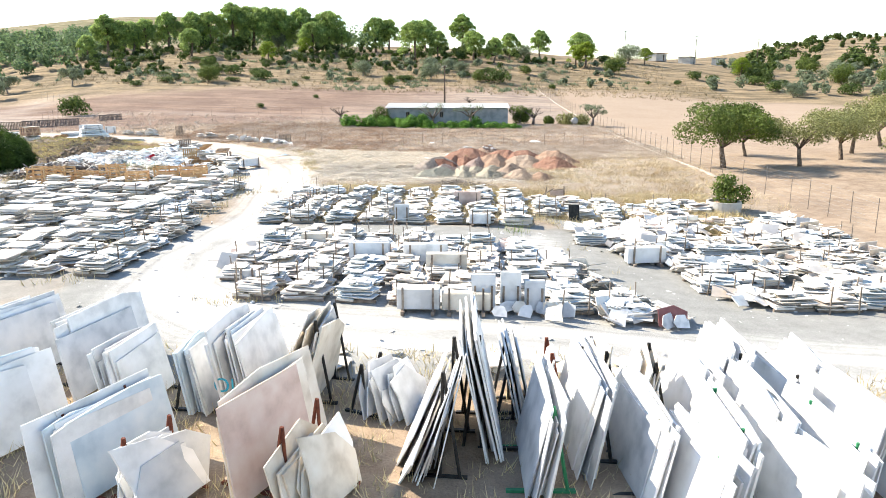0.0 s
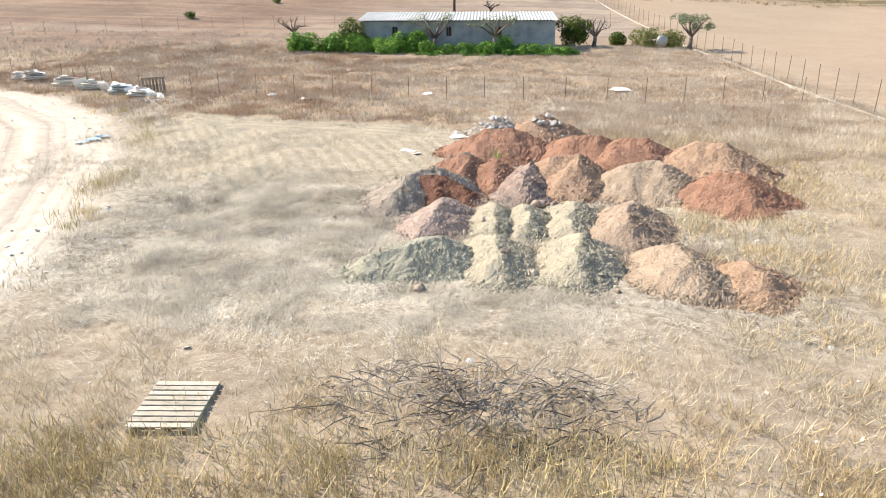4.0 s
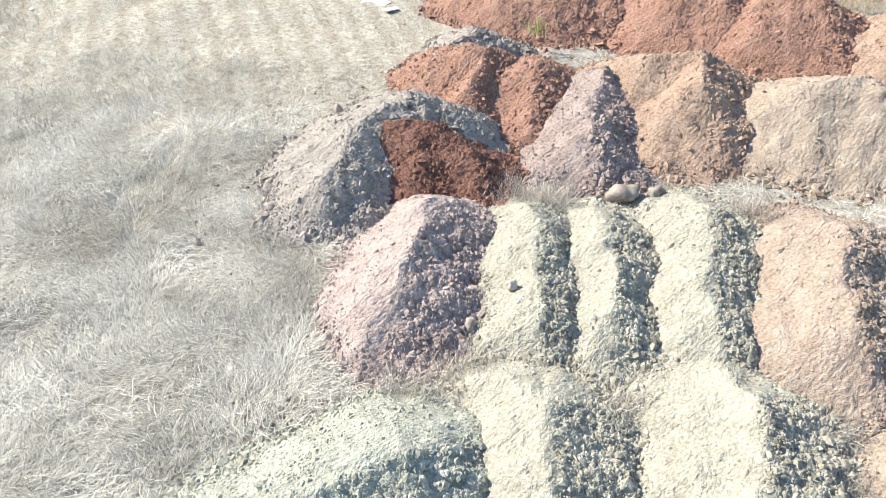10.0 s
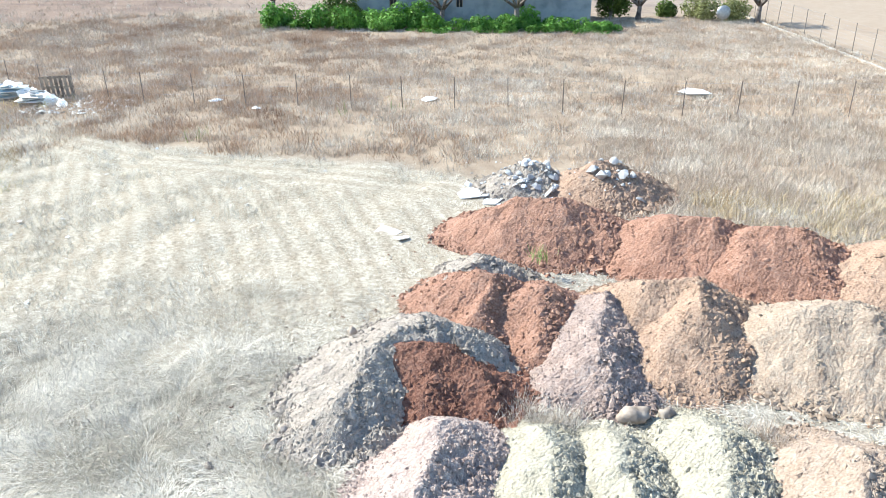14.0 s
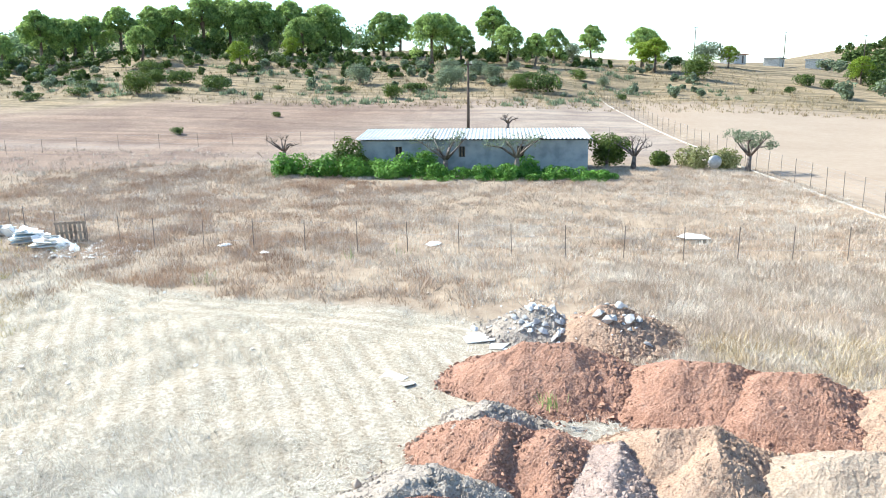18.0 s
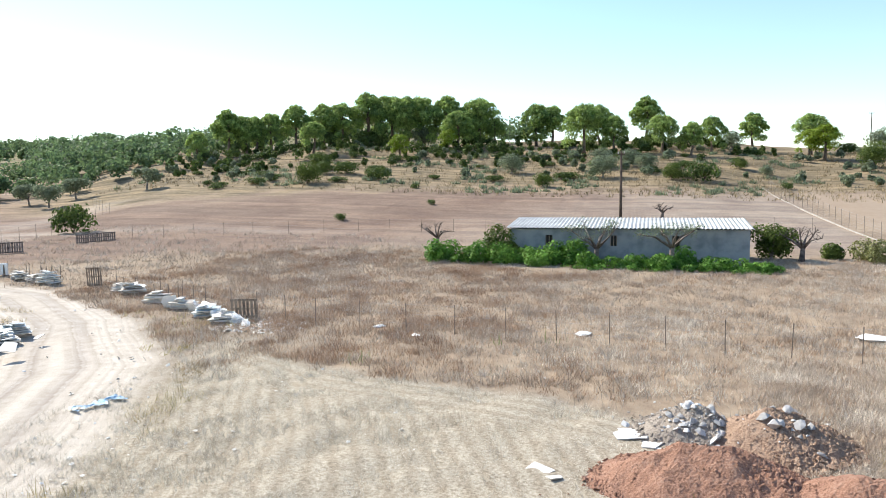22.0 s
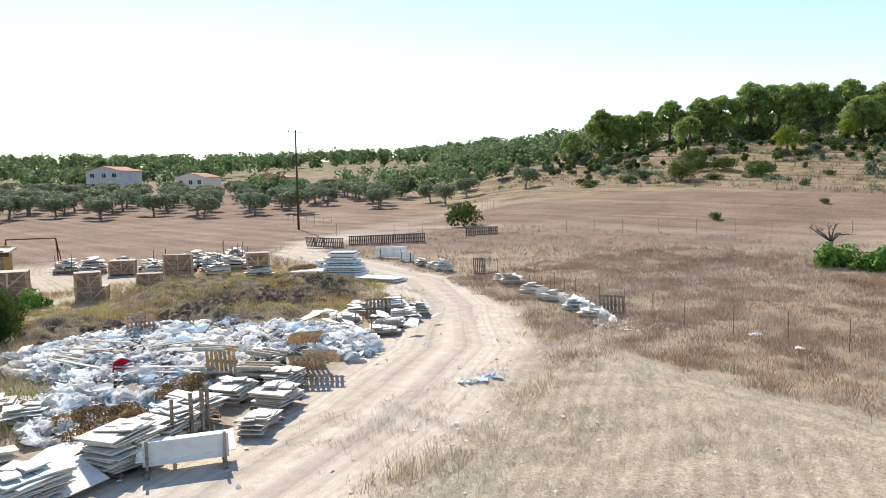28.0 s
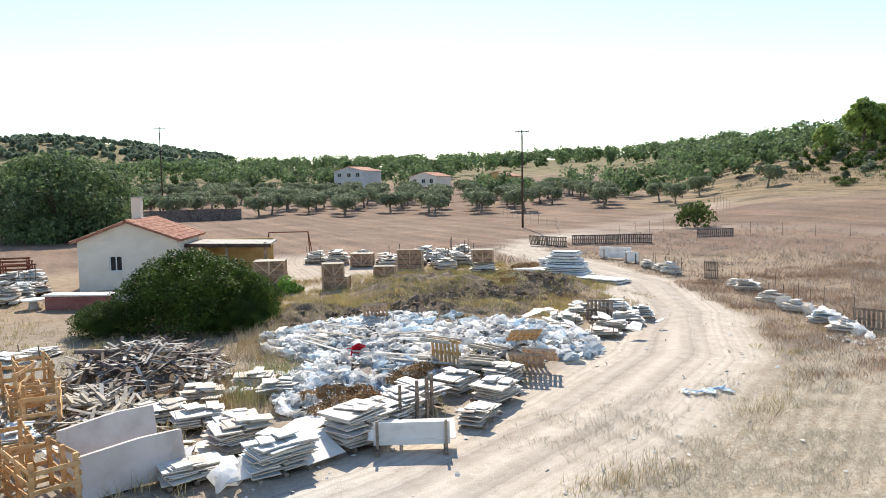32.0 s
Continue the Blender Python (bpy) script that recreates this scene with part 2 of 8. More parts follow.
def ss(v, a, b):
    t = np.clip((v - a) / (b - a), 0, 1)
    return t * t * (3 - 2 * t)


HILL_AZ = [-180, -100, -65, -47, -35, -25, 0, 13, 30, 50, 90, 180]
HILL_R = [60, 80, 117, 140, 180, 230, 320, 600]
HILL_Z = [
    [0, 0, 0, 0, 0, 0, 1, 4], [0.6, 1, 1.4, 2.0, 4.0, 6.5, 10, 20], [0.6, 1, 1.6, 2.4, 4.0, 6.5, 11, 26], [0.6, 1.1, 2.2, 3.4, 5.0, 8, 15, 30],
    [0.6, 1.4, 5.0, 8.0, 12.5, 16, 21, 32], [0.6, 1.6, 5.8, 9.5, 15, 19, 24, 34], [0.6, 1.8, 5.3, 9, 15, 19, 21, 24], [0.5, 1.5, 4, 6.5, 12, 15, 17, 20],
    [0.2, 0.6, 2, 3, 6, 10, 18, 40], [0, 0.3, 1, 2, 5, 12, 28, 66], [0, 0, 0, 0, 1, 2, 5, 20], [0, 0, 0, 0, 0, 0, 1, 4]]


def vnoise(x, y, s, seed=0):
    """Smooth value noise on arrays, 0 to 1, with cells of size s."""
    u, v = x / s + seed * 17.3, y / s - seed * 9.1
    i, j = np.floor(u), np.floor(v)
    fu, fv = u - i, v - j
    fu, fv = fu * fu * (3 - 2 * fu), fv * fv * (3 - 2 * fv)

    def h(p, q):
        k = np.sin(p * 127.1 + q * 311.7 + seed) * 43758.5453
        return k - np.floor(k)
    return (h(i, j) * (1 - fu) + h(i + 1, j) * fu) * (1 - fv) + (h(i, j + 1) * (1 - fu) + h(i + 1, j + 1) * fu) * fv


def terrain(x, y):
    """Height of the ground: profiles outwards from the middle of the plan, blended by bearing; arrays or numbers."""
    x, y = np.atleast_1d(np.asarray(x, float)), np.atleast_1d(np.asarray(y, float))
    r, a = np.hypot(x, y), np.degrees(np.arctan2(x, y))
    A = np.array(HILL_AZ, float)
    k = np.clip(np.searchsorted(A, a) - 1, 0, len(A) - 2)
    w = ss((a - A[k]) / (A[k + 1] - A[k]), 0, 1)
    prof = np.stack([np.interp(r, [35, *HILL_R], [0, *p]) for p in HILL_Z])
    z = np.take_along_axis(prof, k[None], 0)[0] * (1 - w) + np.take_along_axis(prof, k[None] + 1, 0)[0] * w
    for az, d, h, s in ((-92, 1000, 52, 140), (-81, 1100, 18, 90), (-27, 640, 22, 100), (-16, 700, 16, 90)):
        z = z + h * np.exp(-((x - d * math.sin(radians(az))) ** 2 + (y - d * math.cos(radians(az))) ** 2) / (2 * s * s))
    z = z + ((vnoise(x, y, 9, 6) - 0.5) * 0.8 + (vnoise(x, y, 28, 7) - 0.5) * 1.4) * ss(r, 118, 150) * (1 - ss(r, 400, 500)) * ss(a, -50, -40)
    return z - 0.6 * ss(x, 0, 12) * (1 - ss(y, -8, 8)) - 0.35 * np.exp(-((x - 2.5) ** 2 + (y - 10) ** 2) / 90.0)


def gz(x, y):
    return float(terrain(x, y)[0])


class Geo:
    """Collects vertices and faces of one part."""

    def __init__(self):
        self.v, self.f = [], []

    def add(self, vs, fs, m=None):
        o = len(self.v)
        self.v += [tuple(m @ Vector(p)) for p in vs] if m else [tuple(p) for p in vs]
        self.f += [tuple(i + o for i in f) for f in fs]
        return self

    def box(self, c, s, m=None, taper=1.0):
        x, y, z = (q / 2 for q in s)
        vs = [(c[0] + i * x * (taper if k > 0 else 1), c[1] + j * y * (taper if k > 0 else 1), c[2] + k * z) for k in (-1, 1) for i, j in ((-1, -1), (1, -1), (1, 1), (-1, 1))]
        return self.add(vs, [(3, 2, 1, 0), (4, 5, 6, 7), (0, 1, 5, 4), (1, 2, 6, 5), (2, 3, 7, 6), (3, 0, 4, 7)], m)

    def prism(self, poly, z0, z1, m=None):
        n = len(poly)
        vs = [(x, y, z0) for x, y in poly] + [(x, y, z1) for x, y in poly]
        return self.add(vs, [tuple(range(n))[::-1], tuple(range(n, 2 * n))] + [(i, (i + 1) % n, n + (i + 1) % n, n + i) for i in range(n)], m)

    def tube(self, pts, rad, n=6, m=None):
        pts = [Vector(p) for p in pts]
        rad = rad if isinstance(rad, (list, tuple)) else [rad] * len(pts)
        vs, fs = [], []
        for i, p in enumerate(pts):
            d = (pts[min(i + 1, len(pts) - 1)] - pts[max(i - 1, 0)]).normalized()
            a = d.orthogonal().normalized()
            b = d.cross(a)
            vs += [p + (a * math.cos(q) + b * math.sin(q)) * rad[i] for q in (2 * math.pi * k / n for k in range(n))]
        for i in range(len(pts) - 1):
            fs += [(i * n + k, i * n + (k + 1) % n, (i + 1) * n + (k + 1) % n, (i + 1) * n + k) for k in range(n)]
        fs += [tuple(range(n))[::-1], tuple(range(len(vs) - n, len(vs)))]
        return self.add(vs, fs, m)

    def mesh(self, name, material=None, smooth=False):
        me = bpy.data.meshes.new(name)
        me.from_pydata(self.v, [], self.f)
        if material:
            me.materials.append(material)
        if smooth:
            me.polygons.foreach_set("use_smooth", [True] * len(me.polygons))
        me.update()
        return me


def arrays_mesh(name, v, f, material, smooth=False):
    me = bpy.data.meshes.new(name)
    v, f = np.asarray(v, np.float32), np.asarray(f, np.int32)
    me.vertices.add(len(v))
    me.vertices.foreach_set("co", v.ravel())
    me.loops.add(f.size)
    me.loops.foreach_set("vertex_index", f.ravel())
    me.polygons.add(len(f))
    me.polygons.foreach_set("loop_start", np.arange(0, f.size, f.shape[1], dtype=np.int32))
    me.polygons.foreach_set("use_smooth", np.full(len(f), smooth))
    me.materials.append(material)
    me.update(calc_edges=True)
    return me


def part(name, geo, material, parent, label="", smooth=False, m=None):
    """One mesh object under a thing; geo is a Geo or a finished mesh."""
    me = geo.mesh(name, material, smooth) if isinstance(geo, Geo) else geo
    ob = new(name, me)
    ob.parent = parent
    if m is not None:
        ob.matrix_basis = m
    if label:
        ob["label"] = label
    return ob


def thing(name, m, label, category, group="", kind=""):
    ob = new(name)
    ob.empty_display_size = 0.2
    ob.matrix_basis = m
    return tagged(ob, label, category, group, kind)


def at(x, y, rz=0.0, dz=0.0):
    return pose(x, y, gz(x, y) + dz, 0, 0, rz)


def inside(px, py, poly):
    c = np.zeros(px.shape, bool)
    n = len(poly)
    for i in range(n):
        x1, y1, x2, y2 = *poly[i], *poly[(i + 1) % n]
        hit = ((y1 > py) != (y2 > py)) & (px < (x2 - x1) * (py - y1) / (y2 - y1 + 1e-9) + x1)
        c ^= hit
    return c


def seg_dist(px, py, line):
    d = np.full(px.shape, 1e9)
    for (x1, y1), (x2, y2) in zip(line, line[1:]):
        ex, ey = x2 - x1, y2 - y1
        t = np.clip(((px - x1) * ex + (py - y1) * ey) / (ex * ex + ey * ey), 0, 1)
        d = np.minimum(d, np.hypot(px - x1 - t * ex, py - y1 - t * ey))
    return d


# ---- ground ----
ROAD = [(40, -34), (14, -31.5), (0, -30.6), (-5.5, -29.6), (-8.8, -26.5), (-9.6, -22), (-9.2, -14), (-11.0, -4), (-13.5, 6), (-16.5, 13), (-20.5, 20),
        (-27, 27), (-35, 32.3), (-44, 34.2), (-55, 35.8), (-61, 41), (-67, 52), (-75, 70), (-80, 90)]
# where the mown field ends and the scrub begins, and the weedy strip between field and track
EDGE = [(-24, 31.5), (-19.5, 28.6), (-15.3, 24.8), (-10.9, 22.2), (-6, 21.5), (-2.5, 20.5), (1, 19.2), (8, 18.2), (20, 17.0)]
STRIP = [(-16.2, 22.0), (-15.2, 20.0), (-14.0, 17.8), (-13.2, 15), (-12.7, 12.4), (-11.8, 9.3), (-10.6, 5.5), (-9.8, 2.0)]
FARROAD = [(-61, 41), (-66, 62), (-50, 68), (-30, 71)]


def axis(lo, hi, step, far_lo, far_hi):
    core = list(np.arange(lo, hi + 1e-6, step))
    out, d, v = [], step, hi
    while v < far_hi:
        d *= 1.09
        v += d
        out.append(v)
    low, d, v = [], step, lo
    while v > far_lo:
        d *= 1.09
        v -= d
        low.append(v)
    return np.array(low[::-1] + core + out)


def ground_masks(X, Y):
    wob = (vnoise(X, Y, 2.5, 1) - 0.5) * 1.6 + (vnoise(X, Y, 0.7, 2) - 0.5) * 0.7
    R, AZ = np.hypot(X, Y), np.degrees(np.arctan2(X, Y))
    dr = seg_dist(X, Y, ROAD)
    wide = ss(Y, 0, 8) * (1 - ss(Y, 27, 33))
    road = (1 - ss(dr + wob * 0.6 - 0.9 * wide, 1.5, 2.9)) * (1 - 0.65 * ss(Y, 46, 58))
    past = Y - np.interp(X, [p[0] for p in EDGE], [p[1] for p in EDGE]) + wob * 0.5
    yard = (1 - ss(Y + 0.1 * X, -12, -2)) * ss(X, -14, -12)
    wear = (vnoise(X, Y, 1.1, 21) - 0.5) * 0.5 + (vnoise(X, Y, 4, 22) - 0.5) * 0.5
    tyre = np.exp(-((dr - 0.75 + wear * 0.5) / 0.5) ** 2) * 0.95 + 0.35 * np.exp(-((dr - 1.7 + wear) / 0.4) ** 2) + 0.3 * (1 - ss(dr, 0.4, 2.0)) * (0.6 + wear)
    bend = (1 - ss(np.hypot(X + 7.3, Y + 27.6) + wob, 2.0, 4.2)) * 0.5
    tyre = np.maximum(tyre, np.exp(-((Y + 32.1 + 0.07 * X + wear) / 0.35) ** 2) * 0.5 * ss(X, -9, -5))
    road = road * (1 - yard) + np.clip(np.maximum(tyre, bend), 0, 1) * yard
    road = np.maximum(road, 0.75 * yard * np.exp(-(((X - 4.0) / 0.9) ** 2 + ((Y + 18.2) / 1.3) ** 2)))
    road = np.maximum(road, (0.5 - 0.25 * ss(X, -64, -54)) * (1 - ss(seg_dist(X, Y, FARROAD) + wob, 0.8, 2.4)))
    road = np.maximum(road, (1 - ss(np.hypot((X + 53) / 1.0, (Y - 14) / 0.7) + wob, 9, 14)) * 0.7)
    gravel = ss(X + wob, -13.5, -12) * (1 - ss(X + wob, 14, 17)) * ss(Y + wob, -34.5, -33) * (1 - ss(Y + wob, -16.5, -14.6))
    gravel = np.maximum(gravel, ss(X + wob, -10.5, -9.5) * (1 - ss(X + wob, -8.6, -7.4)) * ss(Y, -20, -18) * (1 - ss(Y + wob, -5, -1)))
    gravel = np.maximum(gravel, ss(X + wob, 4, 5.5) * (1 - ss(X + wob, 9, 11)) * ss(Y, -20, -18) * (1 - ss(Y + wob, -13.5, -11.5)))
    gravel = np.maximum(gravel, 0.75 * ss(X + wob, -36, -33) * (1 - ss(X + wob, -13, -12)) * ss(Y + wob, -30, -28) * (1 - ss(Y + wob, -3, 1)))
    gravel = np.maximum(gravel, 0.6 * ss(X + wob, 14, 15) * (1 - ss(X + wob, 18, 20)) * ss(Y + wob, -30, -28) * (1 - ss(Y + wob, -14, -11)))
    straw = (0.45 + 0.55 * ss(Y + wob, -1.5, 3) * (1 - ss(X + wob, 7, 10))) * ss(Y + wob, -16, -13) * (1 - ss(past, -0.5, 0.9)) * ss(X + wob, -18, -12) * (1 - ss(X + wob, 16, 21))
    straw = np.maximum(straw, (1 - ss(R, 36, 44)) * ss(-X, 12, 16) * (1 - ss(Y + wob, 26, 32)) * 0.55)
    mown = ss(Y + wob, 8, 13) * (1 - ss(past, -0.6, 0.6)) * ss(X + wob, -19, -14) * (1 - ss(X + wob, -1, 3))
    field = ss(R + wob * 4, 60, 68) * (1 - ss(R + wob * 5, 108 + 0 * R, 120)) + ss(-AZ, 42, 50) * ss(R, 62, 70) * (1 - ss(R, 260, 320))
    field = np.clip(field, 0, 1) * (1 - ss(X, 17, 20))
    till = ss(X + 0.4 * wob, 20.3 + 0 * X, 21.5) * ss(Y, 2, 18) * (1 - ss(R + wob * 2, 118, 128)) * (0.45 + 0.55 * ss(Y, 28, 40))
    hill = np.clip(ss(R + wob * 6, 112, 122), 0, 1) * (1 - np.clip(ss(-AZ, 42, 50), 0, 1) * (1 - ss(R, 260, 320)))
    forest = ss(R + wob * 20, 260, 330) * (1 - ss(AZ, 8, 20)) * ss(AZ, -130, -112)
    return road, gravel, straw, mown, field, till, hill, forest


gx, gy = axis(-34, 22, 0.26, -1500, 1500), axis(-42, 34, 0.26, -900, 1500)
GX, GY = np.meshgrid(gx, gy)
GZ = terrain(GX.ravel(), GY.ravel()).reshape(GX.shape)
road_m, gravel_m, straw_m, mown_m, field_m, till_m, hill_m, forest_m = ground_masks(GX, GY)
GR = np.hypot(GX, GY)
GZ += (vnoise(GX, GY, 0.9, 3) - 0.5) * 0.13 * (1 - road_m) * (1 - gravel_m) + (vnoise(GX, GY, 3.5, 4) - 0.5) * 0.10 * (1 - gravel_m)
GD = seg_dist(GX, GY, ROAD) + 0.5 * vnoise(GX, GY, 6, 5) + 0.12 * vnoise(GX, GY, 1.6, 23)
GE = seg_dist(GX, GY, EDGE) + 0.4 * vnoise(GX, GY, 5, 35)
GD = np.where((GE < 2.4) & (GX > -15), 40.0 + GE * 0.75, GD)
rows_m = (0.5 + 0.5 * np.sin(GD * 12.0)) * (0.25 + 0.9 * vnoise(GX, GY, 2.2, 24))
ruts = np.exp(-((seg_dist(GX, GY, ROAD) - 0.85 + 0.3 * (vnoise(GX, GY, 5, 25) - 0.5)) / 0.28) ** 2)
GZ += 0.03 * rows_m * mown_m - 0.05 * road_m - 0.02 * ruts * road_m
ny_, nx_ = GX.shape
idx = np.arange(nx_ * ny_).reshape(ny_, nx_)
quads = np.stack([idx[:-1, :-1], idx[:-1, 1:], idx[1:, 1:], idx[1:, :-1]], -1).reshape(-1, 4)


def ground_material():
    m = bpy.data.materials.new("dry_ground")
    m.use_nodes = True
    n, l = m.node_tree.nodes, m.node_tree.links
    b = n["Principled BSDF"]
    b.inputs["Roughness"].default_value, b.inputs["Specular IOR Level"].default_value = 0.95, 0.1
    tc = n.new("ShaderNodeTexCoord")

    def noise_node(s, d=6, stretch=None):
        q = n.new("ShaderNodeTexNoise")
        q.inputs["Scale"].default_value, q.inputs["Detail"].default_value = s, d
        q.inputs["Roughness"].default_value = 0.62
        if stretch:
            mp = n.new("ShaderNodeMapping")
            mp.inputs["Scale"].default_value = stretch
            l.new(tc.outputs["Object"], mp.inputs["Vector"])
            l.new(mp.outputs[0], q.inputs["Vector"])
        else:
            l.new(tc.outputs["Object"], q.inputs["Vector"])
        return q.outputs["Fac"]

    def ramp(fac, *stops):
        r = n.new("ShaderNodeValToRGB")
        e = r.color_ramp.elements
        while len(e) < len(stops):
            e.new(0.5)
        for k, (p, c) in zip(e, stops):
            k.position, k.color = p, (*c, 1)
        l.new(fac, r.inputs[0])
        return r.outputs[0]

    def blend(a, b2, fac, kind="MIX"):
        x = n.new("ShaderNodeMix")
        x.data_type, x.blend_type = "RGBA", kind
        if isinstance(fac, float):
            x.inputs[0].default_value = fac
        else:
            l.new(fac, x.inputs[0])
        l.new(a, x.inputs[6])
        l.new(b2, x.inputs[7])
        return x.outputs[2]

    fine, mid, big = noise_node(22, 9), noise_node(1.7, 6), noise_node(0.16, 5)
    clump = noise_node(4.5, 8)
    pebbles = n.new("ShaderNodeTexVoronoi")
    pebbles.inputs["Scale"].default_value = 26
    l.new(tc.outputs["Object"], pebbles.inputs["Vector"])
    # matted fibres: fine streaks whose direction wanders
    warp, wv = n.new("ShaderNodeTexNoise"), n.new("ShaderNodeVectorMath")
    warp.inputs["Scale"].default_value, warp.inputs["Detail"].default_value = 1.6, 3
    l.new(tc.outputs["Object"], warp.inputs["Vector"])
    wv.operation = "MULTIPLY_ADD"
    l.new(warp.outputs["Color"], wv.inputs[0])
    wv.inputs[1].default_value = (1.3, 1.3, 0.0)
    l.new(tc.outputs["Object"], wv.inputs[2])
    fib = []
    for st in ((70, 7, 1), (8, 64, 1)):
        mp, q = n.new("ShaderNodeMapping"), n.new("ShaderNodeTexNoise")
        mp.inputs["Scale"].default_value = st
        l.new(wv.outputs[0], mp.inputs["Vector"])
        l.new(mp.outputs[0], q.inputs["Vector"])
        q.inputs["Scale"].default_value, q.inputs["Detail"].default_value, q.inputs["Roughness"].default_value = 1.0, 4, 0.6
        fib.append(q.outputs["Fac"])
    mx = n.new("ShaderNodeMath")
    mx.operation = "MAXIMUM"
    l.new(fib[0], mx.inputs[0])
    l.new(fib[1], mx.inputs[1])
    md = n.new("ShaderNodeMath")
    md.operation = "MULTIPLY_ADD"
    l.new(mx.outputs[0], md.inputs[0])
    md.inputs[1].default_value, md.inputs[2].default_value = 1.4, -0.26
    fibre = md.outputs[0]
    attr = {}
    for nm in ("zone_a", "zone_b", "zone_c", "zone_d"):
        a = n.new("ShaderNodeVertexColor")
        a.layer_name = nm
        s = n.new("ShaderNodeSeparateColor")
        l.new(a.outputs[0], s.inputs[0])
        attr[nm] = list(s.outputs) + [a.outputs["Alpha"]]

    # streaks that run along the track: mower rows on the grass, tyre marks on the dust
    def math_node(kind, a, b=None, c=None):
        q = n.new("ShaderNodeMath")
        q.operation = kind
        for k, w in enumerate((a, b, c)):
            if isinstance(w, (int, float)):
                q.inputs[k].default_value = w
            elif w is not None:
                l.new(w, q.inputs[k])
        return q.outputs[0]

    phase = math_node("MULTIPLY_ADD", attr["zone_c"][3], 12.0, math_node("MULTIPLY", mid, 1.6))
    rowv = math_node("MULTIPLY_ADD", math_node("SINE", phase), 0.5, 0.28)
    row = math_node("MULTIPLY", math_node("MULTIPLY", math_node("MAXIMUM", rowv, 0.0), math_node("MULTIPLY_ADD", clump, 1.7, -0.2)), attr["zone_c"][1])
    along = n.new("ShaderNodeTexNoise")
    along.noise_dimensions = "1D"
    along.inputs["Scale"].default_value, along.inputs["Detail"].default_value = 1.0, 5
    l.new(math_node("MULTIPLY_ADD", attr["zone_c"][3], 3.2, math_node("MULTIPLY", mid, 1.1)), along.inputs["W"])
    tyre = along.outputs["Fac"]
    scrub = blend(ramp(fine, (0.3, (0.21, 0.155, 0.115)), (0.7, (0.42, 0.335, 0.255))), ramp(mid, (0.35, (0.23, 0.17, 0.125)), (0.65, (0.43, 0.35, 0.27))), 0.5)
    scrub = blend(scrub, ramp(big, (0.35, (0.75, 0.70, 0.66)), (0.65, (1.2, 1.16, 1.08))), 0.7, "MULTIPLY")
    gravel = blend(ramp(fine, (0.3, (0.17, 0.17, 0.158)), (0.55, (0.30, 0.30, 0.28)), (0.75, (0.45, 0.445, 0.42))), ramp(mid, (0.35, (0.20, 0.20, 0.188)), (0.7, (0.38, 0.375, 0.352))), 0.4)
    dust = blend(ramp(fine, (0.3, (0.38, 0.32, 0.265)), (0.7, (0.64, 0.58, 0.51))), ramp(mid, (0.36, (0.45, 0.385, 0.32)), (0.64, (0.64, 0.58, 0.51))), 0.5)
    dust = blend(dust, ramp(mid, (0.3, (0.36, 0.305, 0.26)), (0.7, (0.46, 0.41, 0.365))), attr["zone_c"][2])
    straw = blend(ramp(fibre, (0.32, (0.17, 0.145, 0.115)), (0.52, (0.39, 0.35, 0.295)), (0.7, (0.67, 0.615, 0.54))), ramp(mid, (0.3, (0.28, 0.245, 0.195)), (0.7, (0.51, 0.465, 0.40))), 0.3)
    mown = blend(ramp(fibre, (0.32, (0.30, 0.245, 0.185)), (0.52, (0.53, 0.465, 0.375)), (0.7, (0.73, 0.665, 0.56))), ramp(mid, (0.3, (0.415, 0.35, 0.275)), (0.7, (0.61, 0.55, 0.46))), 0.35)
    mown = blend(mown, ramp(fibre, (0.3, (0.24, 0.185, 0.13)), (0.7, (0.46, 0.385, 0.295))), row)
    patch = ramp(clump, (0.36, (0.42, 0.385, 0.34)), (0.5, (0.80, 0.79, 0.77)), (0.64, (1.06, 1.06, 1.05)))
    tuft = ramp(noise_node(11, 6), (0.36, (0.50, 0.46, 0.41)), (0.5, (0.82, 0.81, 0.79)), (0.64, (1.02, 1.02, 1.01)))
    straw, mown = blend(straw, patch, 0.85, "MULTIPLY"), blend(blend(mown, tuft, 0.8, "MULTIPLY"), patch, 0.3, "MULTIPLY")
    field = blend(ramp(clump, (0.3, (0.19, 0.14, 0.115)), (0.7, (0.40, 0.325, 0.265))), ramp(big, (0.35, (0.22, 0.165, 0.138)), (0.65, (0.43, 0.355, 0.285))), 0.5)
    till = blend(ramp(mid, (0.3, (0.30, 0.222, 0.162)), (0.7, (0.385, 0.298, 0.226))), ramp(big, (0.3, (0.31, 0.232, 0.17)), (0.7, (0.39, 0.31, 0.235))), 0.5)
    hillc = blend(ramp(mid, (0.3, (0.12, 0.092, 0.06)), (0.7, (0.325, 0.25, 0.165))), ramp(big, (0.38, (0.135, 0.11, 0.072)), (0.62, (0.325, 0.245, 0.155))), 0.5)
    bands = noise_node(1.0, 5, (0.025, 0.42, 0.0))
    hillc = blend(hillc, ramp(bands, (0.40, (0.55, 0.56, 0.53)), (0.50, (1.08, 1.08, 1.06)), (0.62, (1.4, 1.34, 1.24))), 0.85, "MULTIPLY")
    field = blend(field, ramp(bands, (0.38, (0.72, 0.72, 0.74)), (0.5, (0.95, 0.95, 0.95)), (0.62, (1.2, 1.18, 1.12))), 0.7, "MULTIPLY")
    field = blend(field, ramp(clump, (0.3, (0.58, 0.49, 0.455)), (0.7, (0.82, 0.71, 0.66))), math_node("MULTIPLY", attr["zone_d"][0], 0.9), "MULTIPLY")
    A, B = attr["zone_a"], attr["zone_b"]
